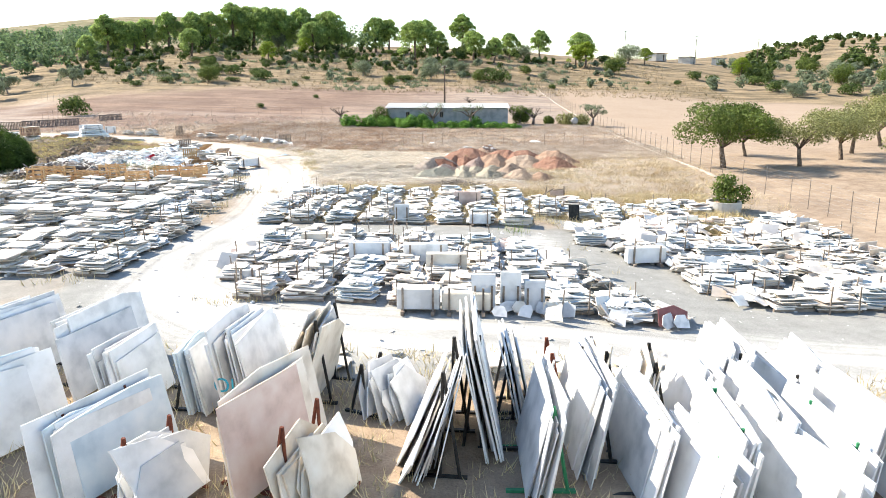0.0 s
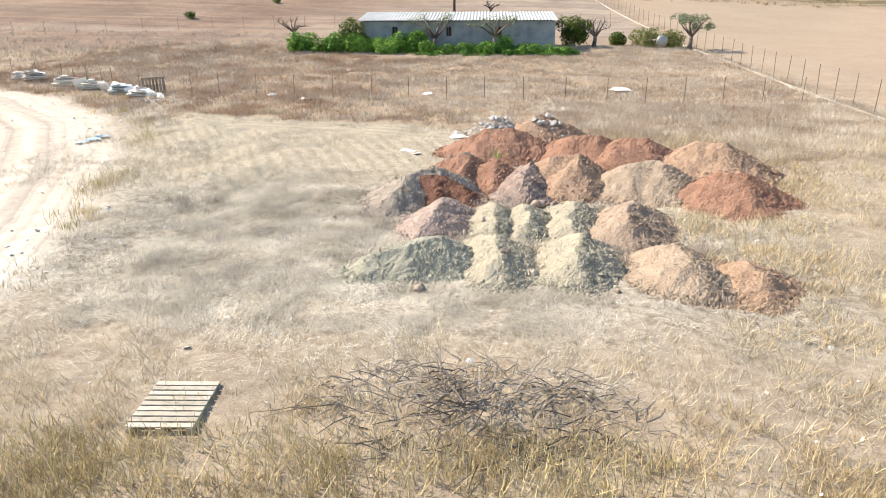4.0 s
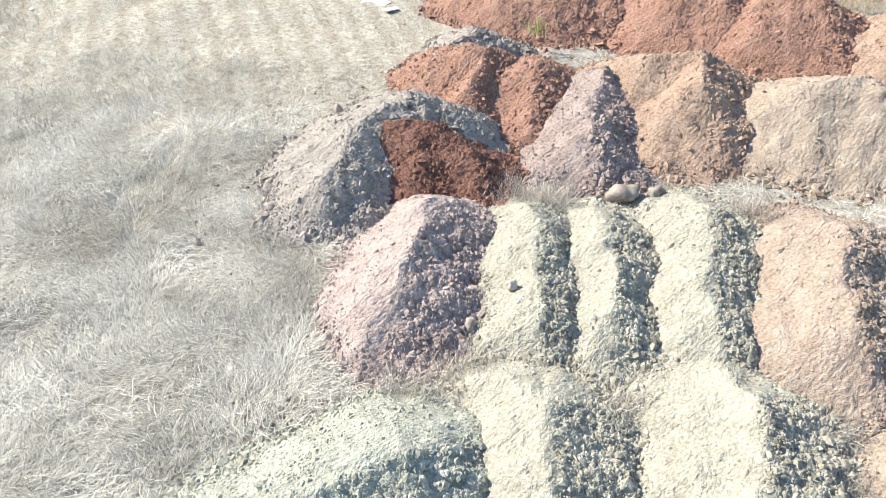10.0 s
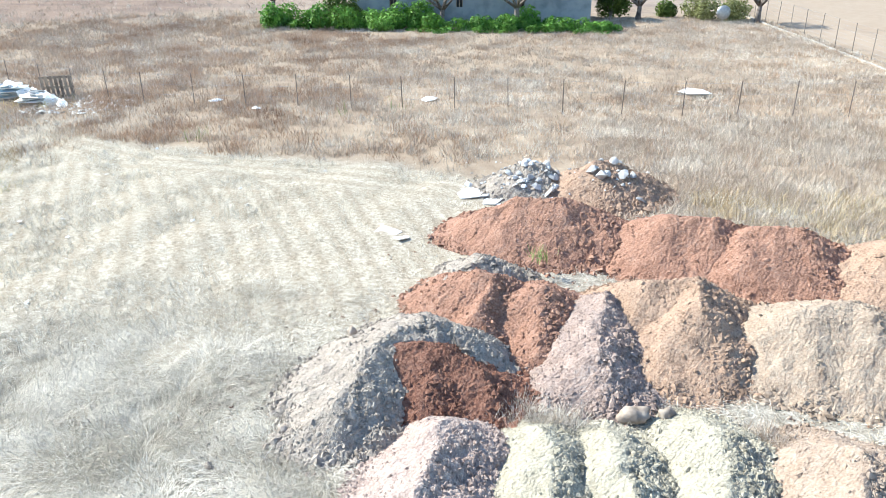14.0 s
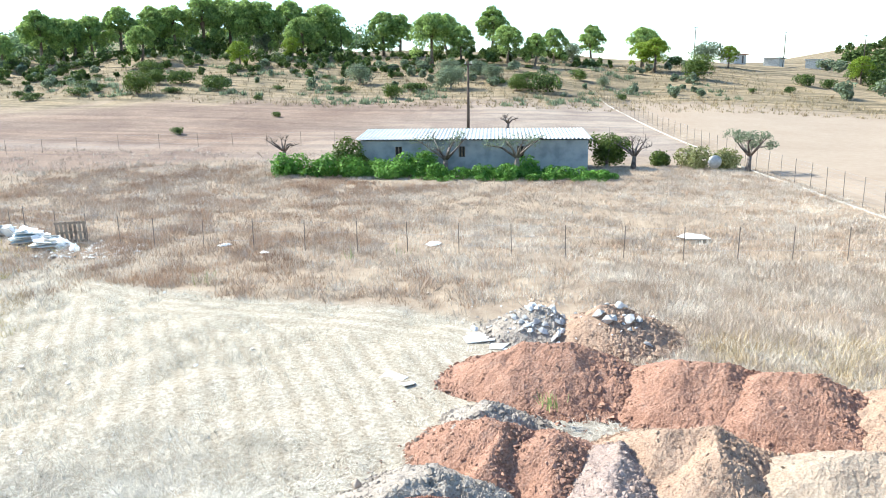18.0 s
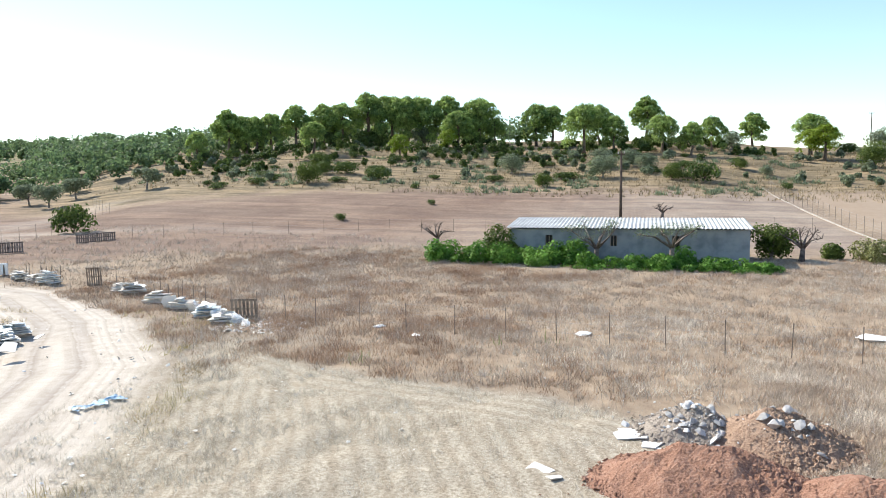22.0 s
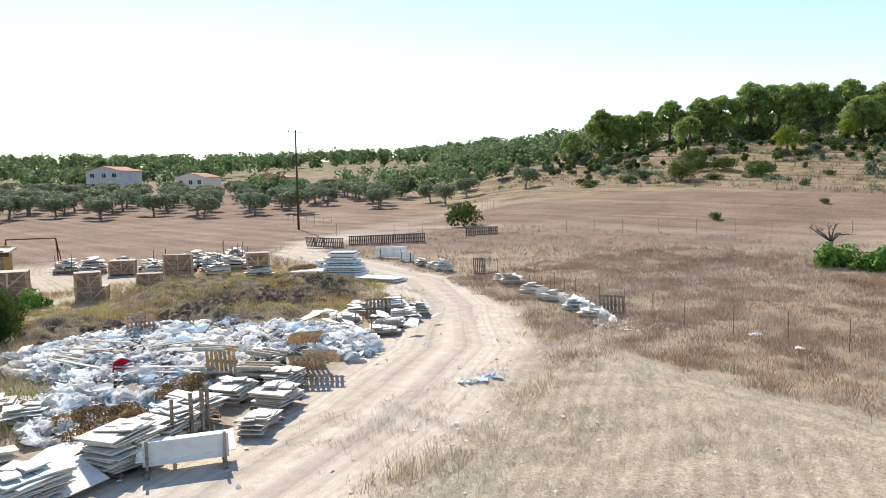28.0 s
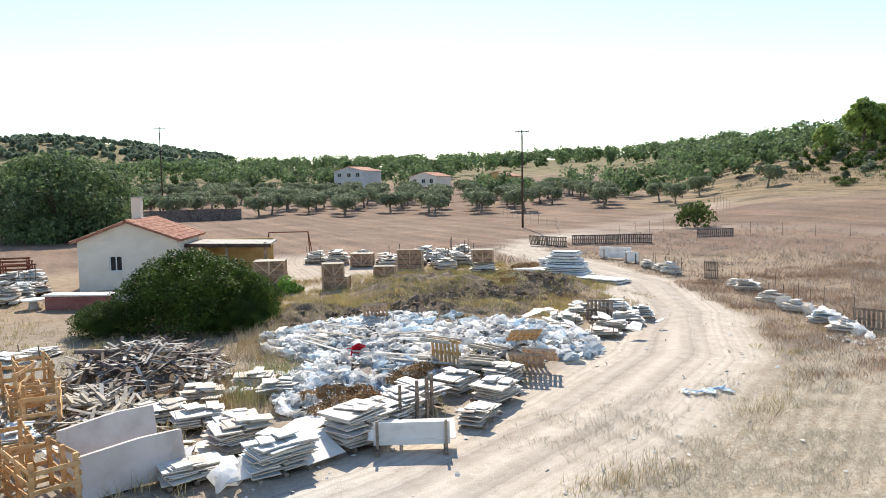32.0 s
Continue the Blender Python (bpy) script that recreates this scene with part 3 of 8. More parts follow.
    c = blend(scrub, straw, A[2])
    c = blend(c, mown, A[3])
    c = blend(c, field, B[0])
    c = blend(c, hillc, B[2])
    c = blend(c, ramp(big, (0.35, (0.13, 0.12, 0.06)), (0.65, (0.27, 0.225, 0.135))), B[3])
    c = blend(c, till, B[1])
    c = blend(c, gravel, A[0])
    dust = blend(dust, ramp(tyre, (0.36, (0.70, 0.66, 0.62)), (0.5, (0.96, 0.95, 0.94)), (0.62, (1.14, 1.14, 1.14))), 0.5, "MULTIPLY")
    chalk = blend(ramp(fine, (0.3, (0.44, 0.43, 0.405)), (0.7, (0.66, 0.645, 0.615))), ramp(mid, (0.35, (0.48, 0.47, 0.445)), (0.65, (0.64, 0.625, 0.60))), 0.5)
    chalk = blend(chalk, ramp(tyre, (0.36, (0.66, 0.66, 0.66)), (0.5, (0.96, 0.96, 0.95)), (0.62, (1.12, 1.12, 1.12))), 0.8, "MULTIPLY")
    c = blend(c, blend(dust, chalk, attr["zone_c"][0]), A[1])
    l.new(c, b.inputs["Base Color"])
    add = n.new("ShaderNodeMath")
    add.operation = "ADD"
    l.new(fine, add.inputs[0])
    l.new(pebbles.outputs["Distance"], add.inputs[1])
    bp = n.new("ShaderNodeBump")
    bp.inputs["Strength"].default_value, bp.inputs["Distance"].default_value = 0.5, 0.02
    l.new(add.outputs[0], bp.inputs["Height"])
    l.new(bp.outputs[0], b.inputs["Normal"])
    return m


ground_me = arrays_mesh("ground", np.stack([GX, GY, GZ], -1).reshape(-1, 3), quads, ground_material(), True)
white_m = (1 - ss(GY + GX * 0.1, -6, 8)) * ss(GX, -40, -20)
west_m = ss(-GX + 0.4 * GY, 32, 62)
for nm, chans in (("zone_d", (west_m, west_m, west_m, west_m)), ("zone_c", (white_m, np.clip(mown_m * 1.3, 0, 1), ruts, GD)), ("zone_a", (gravel_m, road_m, straw_m, mown_m)), ("zone_b", (field_m, till_m, hill_m, forest_m))):
    ca = ground_me.color_attributes.new(nm, "FLOAT_COLOR", "POINT")
    ca.data.foreach_set("color", np.stack([q.ravel() for q in chans], -1).astype(np.float32).ravel())
ground = tagged(new("ground", ground_me), "dry grass land with grey gravel yard and pale dirt track", "ground", kind="structure")

# ---- trees and plants ----
nprng = np.random.RandomState(5)


def leaf_cloud(clumps, n, size, seed, flat=0.0, up=0.0):
    """Many small leaf sprays on the skins of ellipsoid clumps (x, y, z, rx, ry, rz); returns vertices and quads."""
    r = np.random.RandomState(seed)
    w = np.array([c[3] * c[4] + c[4] * c[5] + c[3] * c[5] for c in clumps])
    pick = r.choice(len(clumps), n, p=w / w.sum())
    C = np.array(clumps)[pick]
    d = r.normal(size=(n, 3))
    d /= np.linalg.norm(d, axis=1)[:, None]
    d[:, 2] = np.where(r.rand(n) < up, np.abs(d[:, 2]), d[:, 2])
    rad = 1 - 0.42 * r.rand(n) ** 1.6 + 0.12 * r.normal(size=n) * (r.rand(n) < 0.3)
    p = C[:, :3] + d * C[:, 3:] * rad[:, None]
    nrm = d + r.normal(size=(n, 3)) * 0.55 + np.array([0, 0, flat])
    nrm /= np.linalg.norm(nrm, axis=1)[:, None]
    t = np.cross(nrm, r.normal(size=(n, 3)))
    t /= np.linalg.norm(t, axis=1)[:, None] + 1e-9
    b = np.cross(nrm, t)
    s = size * (0.6 + 0.8 * r.rand(n))[:, None]
    k = (0.35 + 0.5 * r.rand(n))[:, None]
    v = np.stack([p - t * s, p - b * s * k + nrm * s * 0.2, p + t * s, p + b * s * k + nrm * s * 0.15], 1).reshape(-1, 3)
    return v, np.arange(4 * n).reshape(n, 4)


def crown_clumps(kind, h, w, seed):
    r = random.Random(seed)
    out = []
    if kind == "pine":
        for k in range(30):
            # an umbrella of small cushions, a few hanging lower at the rim
            a, q = k * 2.4 + r.uniform(-0.45, 0.45), math.sqrt((k + 0.5) / 30) * r.uniform(0.85, 1.05)
            s = r.uniform(0.085, 0.15) * w
            z = h * (0.97 - 0.36 * q * q) - s * 0.75 - h * r.uniform(0, 0.07)
            out.append((math.cos(a) * q * w * 0.4, math.sin(a) * q * w * 0.4, z, s, s, s * 0.72))
            if k % 2:
                u = s * r.uniform(0.8, 1.1)
                out.append((math.cos(a + 0.4) * q * w * 0.36, math.sin(a + 0.4) * q * w * 0.36, z - h * r.uniform(0.16, 0.34), u, u, u * 0.75))
    elif kind == "olive":
        for _ in range(18):
            a, q = r.uniform(0, 6.28), r.uniform(0.1, 1) ** 0.6
            s = r.uniform(0.12, 0.22) * w
            out.append((math.cos(a) * q * w * 0.38, math.sin(a) * q * w * 0.38, h * r.uniform(0.34, 0.88 - 0.15 * q), s, s, s * 0.85))
    elif kind == "broad":
        for _ in range(20):
            a, q = r.uniform(0, 6.28), r.uniform(0.1, 1) ** 0.5
            s = r.uniform(0.12, 0.2) * w
            out.append((math.cos(a) * q * w * 0.4, math.sin(a) * q * w * 0.4, h * (0.45 + 0.42 * r.random() * (1.2 - q * 0.7)), s, s, s * 0.75))
    elif kind == "mastic":
        for k in range(40):
            a, q = k * 2.4 + r.uniform(-0.3, 0.3), math.sqrt((k + 0.5) / 40)
            s = r.uniform(0.085, 0.14) * w
            top = h * (1.0 - 0.42 * q * q) - s * 0.7
            out.append((math.cos(a) * q * w * 0.42, math.sin(a) * q * w * 0.42, top * r.uniform(0.88, 1.0), s, s, s * 0.7))
            if q > 0.45:
                out.append((math.cos(a + 0.3) * q * w * 0.38, math.sin(a + 0.3) * q * w * 0.38, top * r.uniform(0.25, 0.6), s * 1.1, s * 1.1, s))
    else:
        for _ in range(11):
            a, q = r.uniform(0, 6.28), r.uniform(0.0, 1) ** 0.5
            s = r.uniform(0.18, 0.3) * w
            out.append((math.cos(a) * q * w * 0.33, math.sin(a) * q * w * 0.33, h * r.uniform(0.25, 0.72) * (1.1 - 0.4 * q), s, s, min(s, h * 0.3)))
    return out


def make_tree(name, m, kind, h, w, leaf, bark, leaves, size, seed, label, category, group="", trunk=0.0):
    """A tree or shrub: a tapered trunk with limbs that reach into the clumps of its crown."""
    r = random.Random(seed)
    tr = thing(name, m, label, category, group)
    clumps = crown_clumps(kind, h, w, seed)
    g = Geo()
    tr_r = trunk or 0.035 * h
    lean = (r.uniform(-0.06, 0.06) * h, r.uniform(-0.06, 0.06) * h)
    fork = h * (0.3 if kind == "pine" else 0.28 if kind in ("olive", "broad") else 0.08)
    g.tube([(0, 0, -0.3), (0, 0, 0.05 * h), (lean[0] * 0.6, lean[1] * 0.6, fork * 0.6), (lean[0], lean[1], fork)], [tr_r * 1.5, tr_r * 1.15, tr_r, tr_r * 0.85], 8)
    if kind == "pine":
        g.tube([(lean[0], lean[1], fork), (lean[0] * 1.2, lean[1] * 1.2, h * 0.7), (lean[0], lean[1], h * 0.88)], [tr_r * 0.85, tr_r * 0.5, tr_r * 0.15], 6)
    for c in clumps[:9 if kind != "bush" else 5]:
        z0 = min(c[2] * 0.9, fork + (h * 0.25 if kind == "pine" else 0) * r.random())
        mid = (c[0] * 0.45 + lean[0] * 0.5, c[1] * 0.45 + lean[1] * 0.5, (z0 + c[2]) / 2 + 0.04 * h)
        g.tube([(lean[0], lean[1], z0), mid, (c[0], c[1], c[2])], [tr_r * 0.5, tr_r * 0.3, tr_r * 0.08], 5)
    part("trunk", g, bark, tr, smooth=True)
    v, f = leaf_cloud(clumps, leaves, size, seed, 0.5 if kind == "pine" else 0.25, 0.5 if kind == "pine" else 0.3)
    v[:, 2] = np.maximum(v[:, 2], 0.02)
    part("crown", arrays_mesh("crown", v, f, leaf), None, tr)
    return tr


# pines along the ridge and on the slope, shrubs and wild olives below: (x, y, height)
def polar(az, r):
    return r * math.sin(radians(az)), r * math.cos(radians(az))


def grove(protos, full, spots, wide=1.0):
    for i, (x, y, h) in enumerate(spots):
        s = h / full
        ob = copy_thing(protos[i % len(protos)], at(x, y, (i * 77 + x * 13) % 360))
        ob.scale = (s * wide, s * wide, s)


RIDGE = "dark green pine on the ridge of a dry hill"
pines = [make_tree("pine_tree", at(-46, 196 - 8 * i), "pine", 10, w, M_PINE, M_BARK, 11000, 0.18, 12 + i, RIDGE, "tree", "pines on the hill") for i, w in enumerate((9.4, 8.6, 10.6, 9.0))]
young = make_tree("young_pine", at(-47, 168), "pine", 6, 5.6, M_PINELIT, M_BARK, 5000, 0.12, 11, "bright green young pine on a dry hillside", "tree", "young pines")
shrub = make_tree("shrub", at(-62, 128), "bush", 4.0, 5.4, M_CAROB, M_BARK, 3600, 0.12, 21, "rounded green shrub on a dry grass slope", "shrub", "shrubs on the slope")
oldolive = make_tree("olive_tree", at(-9, 139), "bush", 4.5, 5.2, M_OLIVE, M_GREYBARK, 3200, 0.12, 22, "grey-green wild olive on a dry slope", "tree", "olives on the slope")
dshrub = make_tree("shrub", at(-46, 118), "bush", 3.0, 4.8, M_DARKLEAF, M_BARK, 1000, 0.17, 23, "low dark green shrub on a dry slope", "shrub", "shrubs on the slope")
grove(pines, 9.2, [(-98, 140.4, 6.7), (-101.6, 158.5, 11.5), (-97.9, 160.9, 9.8), (-95.3, 160.5, 9.2), (-92.6, 163.9, 9.7), (-87.2, 166.9, 11.2), (-75.1, 152.1, 7.5), (-80.8, 170, 11), (-76.6, 171.9, 11.2), (-70.3, 174.6, 14.2), (-65, 176.7, 13.6), (-61.2, 178, 12.9), (-57.7, 179.1, 13), (-51, 181.2, 13.5), (-43.2, 183.2, 12.8), (-38.7, 184.2, 7.3), (-28.5, 186, 10.8), (-24.5, 186.6, 10.3), (-14.5, 164.9, 11.5), (-12.5, 187.7, 9.8), (-7.9, 163.3, 8.2), (-1.2, 188.1, 11.4), (2.3, 163, 8.2), (8.2, 161.8, 7), (13, 171, 7.8), (23.5, 186.6, 9.4), (35.8, 184.6, 9.7)], 0.86)
grove([young], 6, [(-53.2, 150, 6), (32.1, 167.4, 7), (34.7, 165.4, 8), (54.9, 179.8, 5.7), (80.7, 169.7, 6.8)])
grove([shrub], 4, [(-55.9, 110.3, 4.1), (-57.9, 120.9, 2.8), (-17.2, 117.4, 2.7), (40.2, 150.7, 5.4), (3.4, 125.9, 3.2), (15.9, 144.6, 2.6)])
grove([oldolive], 4.5, [(-25.3, 132.9, 4.6), (-57.4, 179.3, 6.7), (50.1, 181.2, 7), (-8.1, 128.2, 4.9), (-3.9, 139.9, 4), (-1, 135.5, 3.7), (20, 141.1, 2.4), (17.6, 178.1, 5.2)])
grove([dshrub], 3, [(-54.2, 122.5, 3.2), (-13.9, 123.1, 0.9), (-29, 93.7, 1), (-35.6, 78.1, 1.2), (-73, 106.9, 1.3), (-71.3, 106.3, 0.9), (-36.9, 110.9, 1.2), (-78.1, 171.3, 6.3), (-69.6, 174.9, 7.3), (-85.8, 157.2, 2.6), (-63.5, 149.2, 2.1), (8.4, 126.1, 4.5), (20.3, 122, 1.5), (42.9, 183.1, 3.7), (62.7, 155.8, 3.5), (68.3, 156.2, 2.8), (82.1, 174.6, 3.9), (84, 168.6, 4.9), (54.5, 140.8, 1.7), (45.4, 134.1, 1.2), (85.5, 167.3, 5.4)], 0.9)
# scattered cover on the eastern slope and low cushions on the hill
grove([dshrub, oldolive, shrub], 4, [(*polar(az, r), h) for az, r, h in ((30, 150, 5), (32, 140, 4), (34, 175, 6), (36, 150, 5), (33, 190, 6), (38, 165, 6), (40, 145, 5), (43, 160, 6), (30, 215, 6), (26, 225, 5), (36, 220, 7), (45, 190, 6), (27, 178, 5))])
grove([dshrub], 3, [(*polar(rng.uniform(-36, 8), rng.uniform(124, 180)), rng.uniform(0.9, 2.0)) for _ in range(60)], 1.5)

# almond and carob trees beyond the right-hand fence
bigtree = make_tree("carob_tree", at(21.0, 8.1), "broad", 5.7, 7.6, M_CAROB, M_BARK, 17000, 0.085, 31, "broad green carob tree with a short dark trunk", "tree", trunk=0.2)
almond = make_tree("almond_tree", at(27.3, 9.0), "broad", 5.0, 6.5, M_ALMOND, M_BARK, 7000, 0.075, 32, "sparse yellow-green almond tree on bare earth", "tree", "almond trees beyond the fence", trunk=0.16)
for x, y, s in [(26, 17, 0.85), (33, 14, 1.0), (37, 20, 1.1), (44, 28, 1.1), (40, 8, 1.0), (50, 36, 1.2), (46, 18, 1.1), (34, 4, 0.9)]:
    ob = copy_thing(almond, at(x, y, x * 40))
    ob.scale = (s, s, s)
potshrub = make_tree("shrub", at(15.9, -8.0, 0, 0.35), "bush", 2.4, 2.3, M_CAROB, M_BARK, 1500, 0.09, 33, "dense green shrub growing in a round concrete planter", "shrub")

# olive grove far to the west: rows of trees
olive = make_tree("olive_tree", at(-121, 84), "olive", 4.2, 5.0, M_OLIVE, M_GREYBARK, 2000, 0.16, 41, "grey-green olive tree in a planted grove", "tree", "olive grove")
ang = radians(-62)
gr = random.Random(3)
for i in range(15):
    for j in range(10):
        u, v = -82 + i * 7.8 + gr.uniform(-1.5, 1.5), 128 + j * 8.0 + gr.uniform(-1.5, 1.5)
        x, y = v * math.sin(ang) + u * math.cos(ang), v * math.cos(ang) - u * math.sin(ang)
        if gr.random() < 0.12 or math.degrees(math.atan2(x, y)) > -48:
            continue
        ob = copy_thing(olive, at(x, y, gr.uniform(0, 360)))
        s = gr.uniform(0.95, 1.25)
        ob.scale = (s * 1.1, s * 1.1, s * 0.92)
for x, y in [(-100, 96), (-96, 102), (-92, 92), (-83, 104)]:
    copy_thing(olive, at(x, y, x * 11)).scale = (1.0, 1.0, 1.0)


def wood(name, label, count, place, size, seed, leaf, tall=(5, 9), gap=26.0):
    """Far woodland: one mesh of many small crowns."""
    r = random.Random(seed)
    V, F, o = [], [], 0
    per = 170
    for k in range(count):
        p = place(r)
        if vnoise(np.array([p[0]]), np.array([p[1]]), gap, seed)[0] < 0.36:
            continue
        h = r.uniform(*tall)
        w = h * r.uniform(0.7, 1.1)
        cl = [(p[0] + r.uniform(-0.3, 0.3) * w, p[1] + r.uniform(-0.3, 0.3) * w, gz(p[0], p[1]) + h * r.uniform(0.3, 0.75), w * r.uniform(0.2, 0.34), w * r.uniform(0.2, 0.34), h * r.uniform(0.18, 0.3)) for _ in range(6)]
        v, f = leaf_cloud(cl, per, size, seed * 1000 + k, 0.3)
        V.append(v)
        F.append(f + o)
        o += len(v)
    return tagged(new(name, arrays_mesh(name, np.concatenate(V), np.concatenate(F), leaf)), label, "woodland", kind="stuff")


def ring(az0, az1, r0, r1):
    def pick(r):
        return polar(r.uniform(az0, az1), r0 + (r1 - r0) * r.random() ** 0.8)
    return pick


wood("far_wood", "distant pine woods on low hills", 900, ring(-112, -40, 330, 620), 0.85, 51, M_FARLEAF, (7, 12))
wood("slope_wood", "green pine wood behind the dry hill", 330, ring(-46, -30, 195, 420), 0.55, 52, M_FARLEAF, (6, 10))
wood("hedge_wood", "green trees along the far olive grove", 170, ring(-60, -37, 150, 235), 0.42, 53, M_FARLEAF, (3.5, 7))
wood("west_wood", "trees between far houses", 230, ring(-110, -62, 225, 330), 0.55, 54, M_FARLEAF, (5, 9))
wood("ridge_scrub", "dark scrub under the pines of the ridge", 330, ring(-37, 9, 142, 192), 0.26, 57, M_DARKLEAF, (0.7, 2.0))
wood("ridge_wood", "dense pine wood along the western ridge", 110, ring(-36, -9, 186, 235), 0.42, 49, M_FARLEAF, (5.5, 10), 12.0)
wood("ridge_thicket", "dark thicket at the foot of the ridge pines", 130, ring(-35, 7, 160, 190), 0.3, 55, M_DARKLEAF, (1.6, 3.6))
wood("slope_scrub", "grey-green scrub scattered on the dry hillside", 170, ring(-38, 16, 128, 185), 0.3, 58, M_OLIVE, (0.8, 2.2))
# distance haze is put into the pale blue-grey leaf colour
wood("far_hill_wood", "hazy green wood covering a distant hill", 1100, ring(-104, -79, 780, 1150), 1.9, 59, leaf_mat("haze_tinted_leaves", (0.15, 0.20, 0.15), (0.29, 0.36, 0.26), 0.4), (5, 9))
wood("east_slope_scrub", "olive-green scrub on the near eastern slope", 150, ring(23, 48, 135, 260), 0.35, 50, M_OLIVE, (1.5, 4.0))
wood("east_scrub", "green scrub on the rocky eastern hill", 380, ring(24, 60, 180, 560), 0.6, 56, M_DARKLEAF, (2.5, 6))

# ---- earth heaps ----
def soil(name, a, b, c):
    m = mat(name, [a, b, c], 26.0, 0.95, 0.7, 60, dist=0.04, stain=0.22)
    n, l = m.node_tree.nodes, m.node_tree.links
    vo, b2, tc = n.new("ShaderNodeTexVoronoi"), n.new("ShaderNodeBump"), n.new("ShaderNodeTexCoord")
    vo.inputs["Scale"].default_value = 40
    l.new(tc.outputs["Object"], vo.inputs["Vector"])
    b2.invert = True
    b2.inputs["Strength"].default_value, b2.inputs["Distance"].default_value = 0.28, 0.012
    l.new(vo.outputs["Distance"], b2.inputs["Height"])
    pb = n["Principled BSDF"].inputs["Normal"]
    l.new(pb.links[0].from_socket, b2.inputs["Normal"])
    l.new(b2.outputs[0], pb)
    return m


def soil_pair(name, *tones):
    """Fine soil and a darker copy for the clods, toned down against the sun they catch."""
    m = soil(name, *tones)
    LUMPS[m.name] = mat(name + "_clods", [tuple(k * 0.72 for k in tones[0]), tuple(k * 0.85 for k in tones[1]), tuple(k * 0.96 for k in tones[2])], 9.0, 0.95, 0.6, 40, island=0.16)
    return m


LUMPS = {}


S_GREY = soil_pair("grey_green_soil", (0.29, 0.275, 0.215), (0.41, 0.385, 0.305), (0.48, 0.45, 0.365))
S_TAN = soil_pair("pale_tan_soil", (0.30, 0.265, 0.20), (0.405, 0.36, 0.278), (0.475, 0.43, 0.34))
S_PINK = soil_pair("pink_soil", (0.31, 0.225, 0.19), (0.425, 0.325, 0.28), (0.49, 0.395, 0.34))
S_ORANGE = soil_pair("orange_soil", (0.285, 0.20, 0.145), (0.375, 0.28, 0.213), (0.44, 0.35, 0.28))
S_SAND = soil_pair("pale_sand_soil", (0.30, 0.215, 0.155), (0.395, 0.30, 0.225), (0.46, 0.37, 0.285))
S_BROWN = soil_pair("brown_orange_soil", (0.26, 0.165, 0.115), (0.38, 0.255, 0.18), (0.45, 0.32, 0.235))
S_RED = soil_pair("red_soil", (0.23, 0.118, 0.08), (0.345, 0.188, 0.13), (0.41, 0.25, 0.182))
S_DARKRED = soil_pair("dark_red_soil", (0.13, 0.06, 0.042), (0.22, 0.105, 0.072), (0.29, 0.155, 0.11))
S_MAUVE = soil_pair("mauve_soil", (0.26, 0.185, 0.15), (0.35, 0.26, 0.22), (0.42, 0.33, 0.285))
S_PALE = soil_pair("pale_grey_soil", (0.26, 0.215, 0.175), (0.365, 0.305, 0.255), (0.44, 0.38, 0.32))


def stone_mesh(seed):
    """An angular clod: a jittered octahedron, its top and bottom cut off."""
    r = random.Random(seed)
    ring = [(math.cos(a) * r.uniform(0.8, 1.15), math.sin(a) * r.uniform(0.75, 1.1), r.uniform(-0.2, 0.25)) for a in (0.2, 1.3, 2.3, 3.4, 4.4, 5.4)]
    top = [(math.cos(a) * r.uniform(0.35, 0.6), math.sin(a) * r.uniform(0.35, 0.6), r.uniform(0.5, 0.8)) for a in (0.5, 2.6, 4.7)]
    v = np.array(ring + top + [(0, 0, -0.7)])
    f = [(0, 1, 6), (1, 2, 7), (1, 7, 6), (2, 3, 7), (3, 4, 8), (3, 8, 7), (4, 5, 8), (5, 0, 6), (5, 6, 8), (6, 7, 8), (1, 0, 9), (2, 1, 9), (3, 2, 9), (4, 3, 9), (5, 4, 9), (0, 5, 9)]
    return v, np.array(f)


STONES = [stone_mesh(i) for i in range(8)]
FLAT_STONES = [(v * np.array([1.0, 0.8, 0.28]), f) for v, f in STONES]


def clod_mesh(seed):
    """The part of a clod that shows: an uneven ring under a small ridge, its foot in the soil."""
    r = random.Random(seed)
    ring = [(math.cos(a) * r.uniform(0.8, 1.2), math.sin(a) * r.uniform(0.8, 1.2), -0.45) for a in (0.2, 1.4, 2.7, 3.9, 5.2)]
    v = np.array(ring + [(r.uniform(-0.4, 0.1), r.uniform(-0.3, 0.3), r.uniform(0.45, 0.75)), (r.uniform(0.1, 0.5), r.uniform(-0.3, 0.3), r.uniform(0.3, 0.65))])
    return v, np.array([(0, 1, 6), (1, 5, 6), (1, 2, 5), (2, 3, 5), (3, 4, 5), (4, 6, 5), (4, 0, 6)])


CLODS = [(v * np.array([1.0, 1.0, 0.72]), f) for v, f in (clod_mesh(40 + i) for i in range(8))]


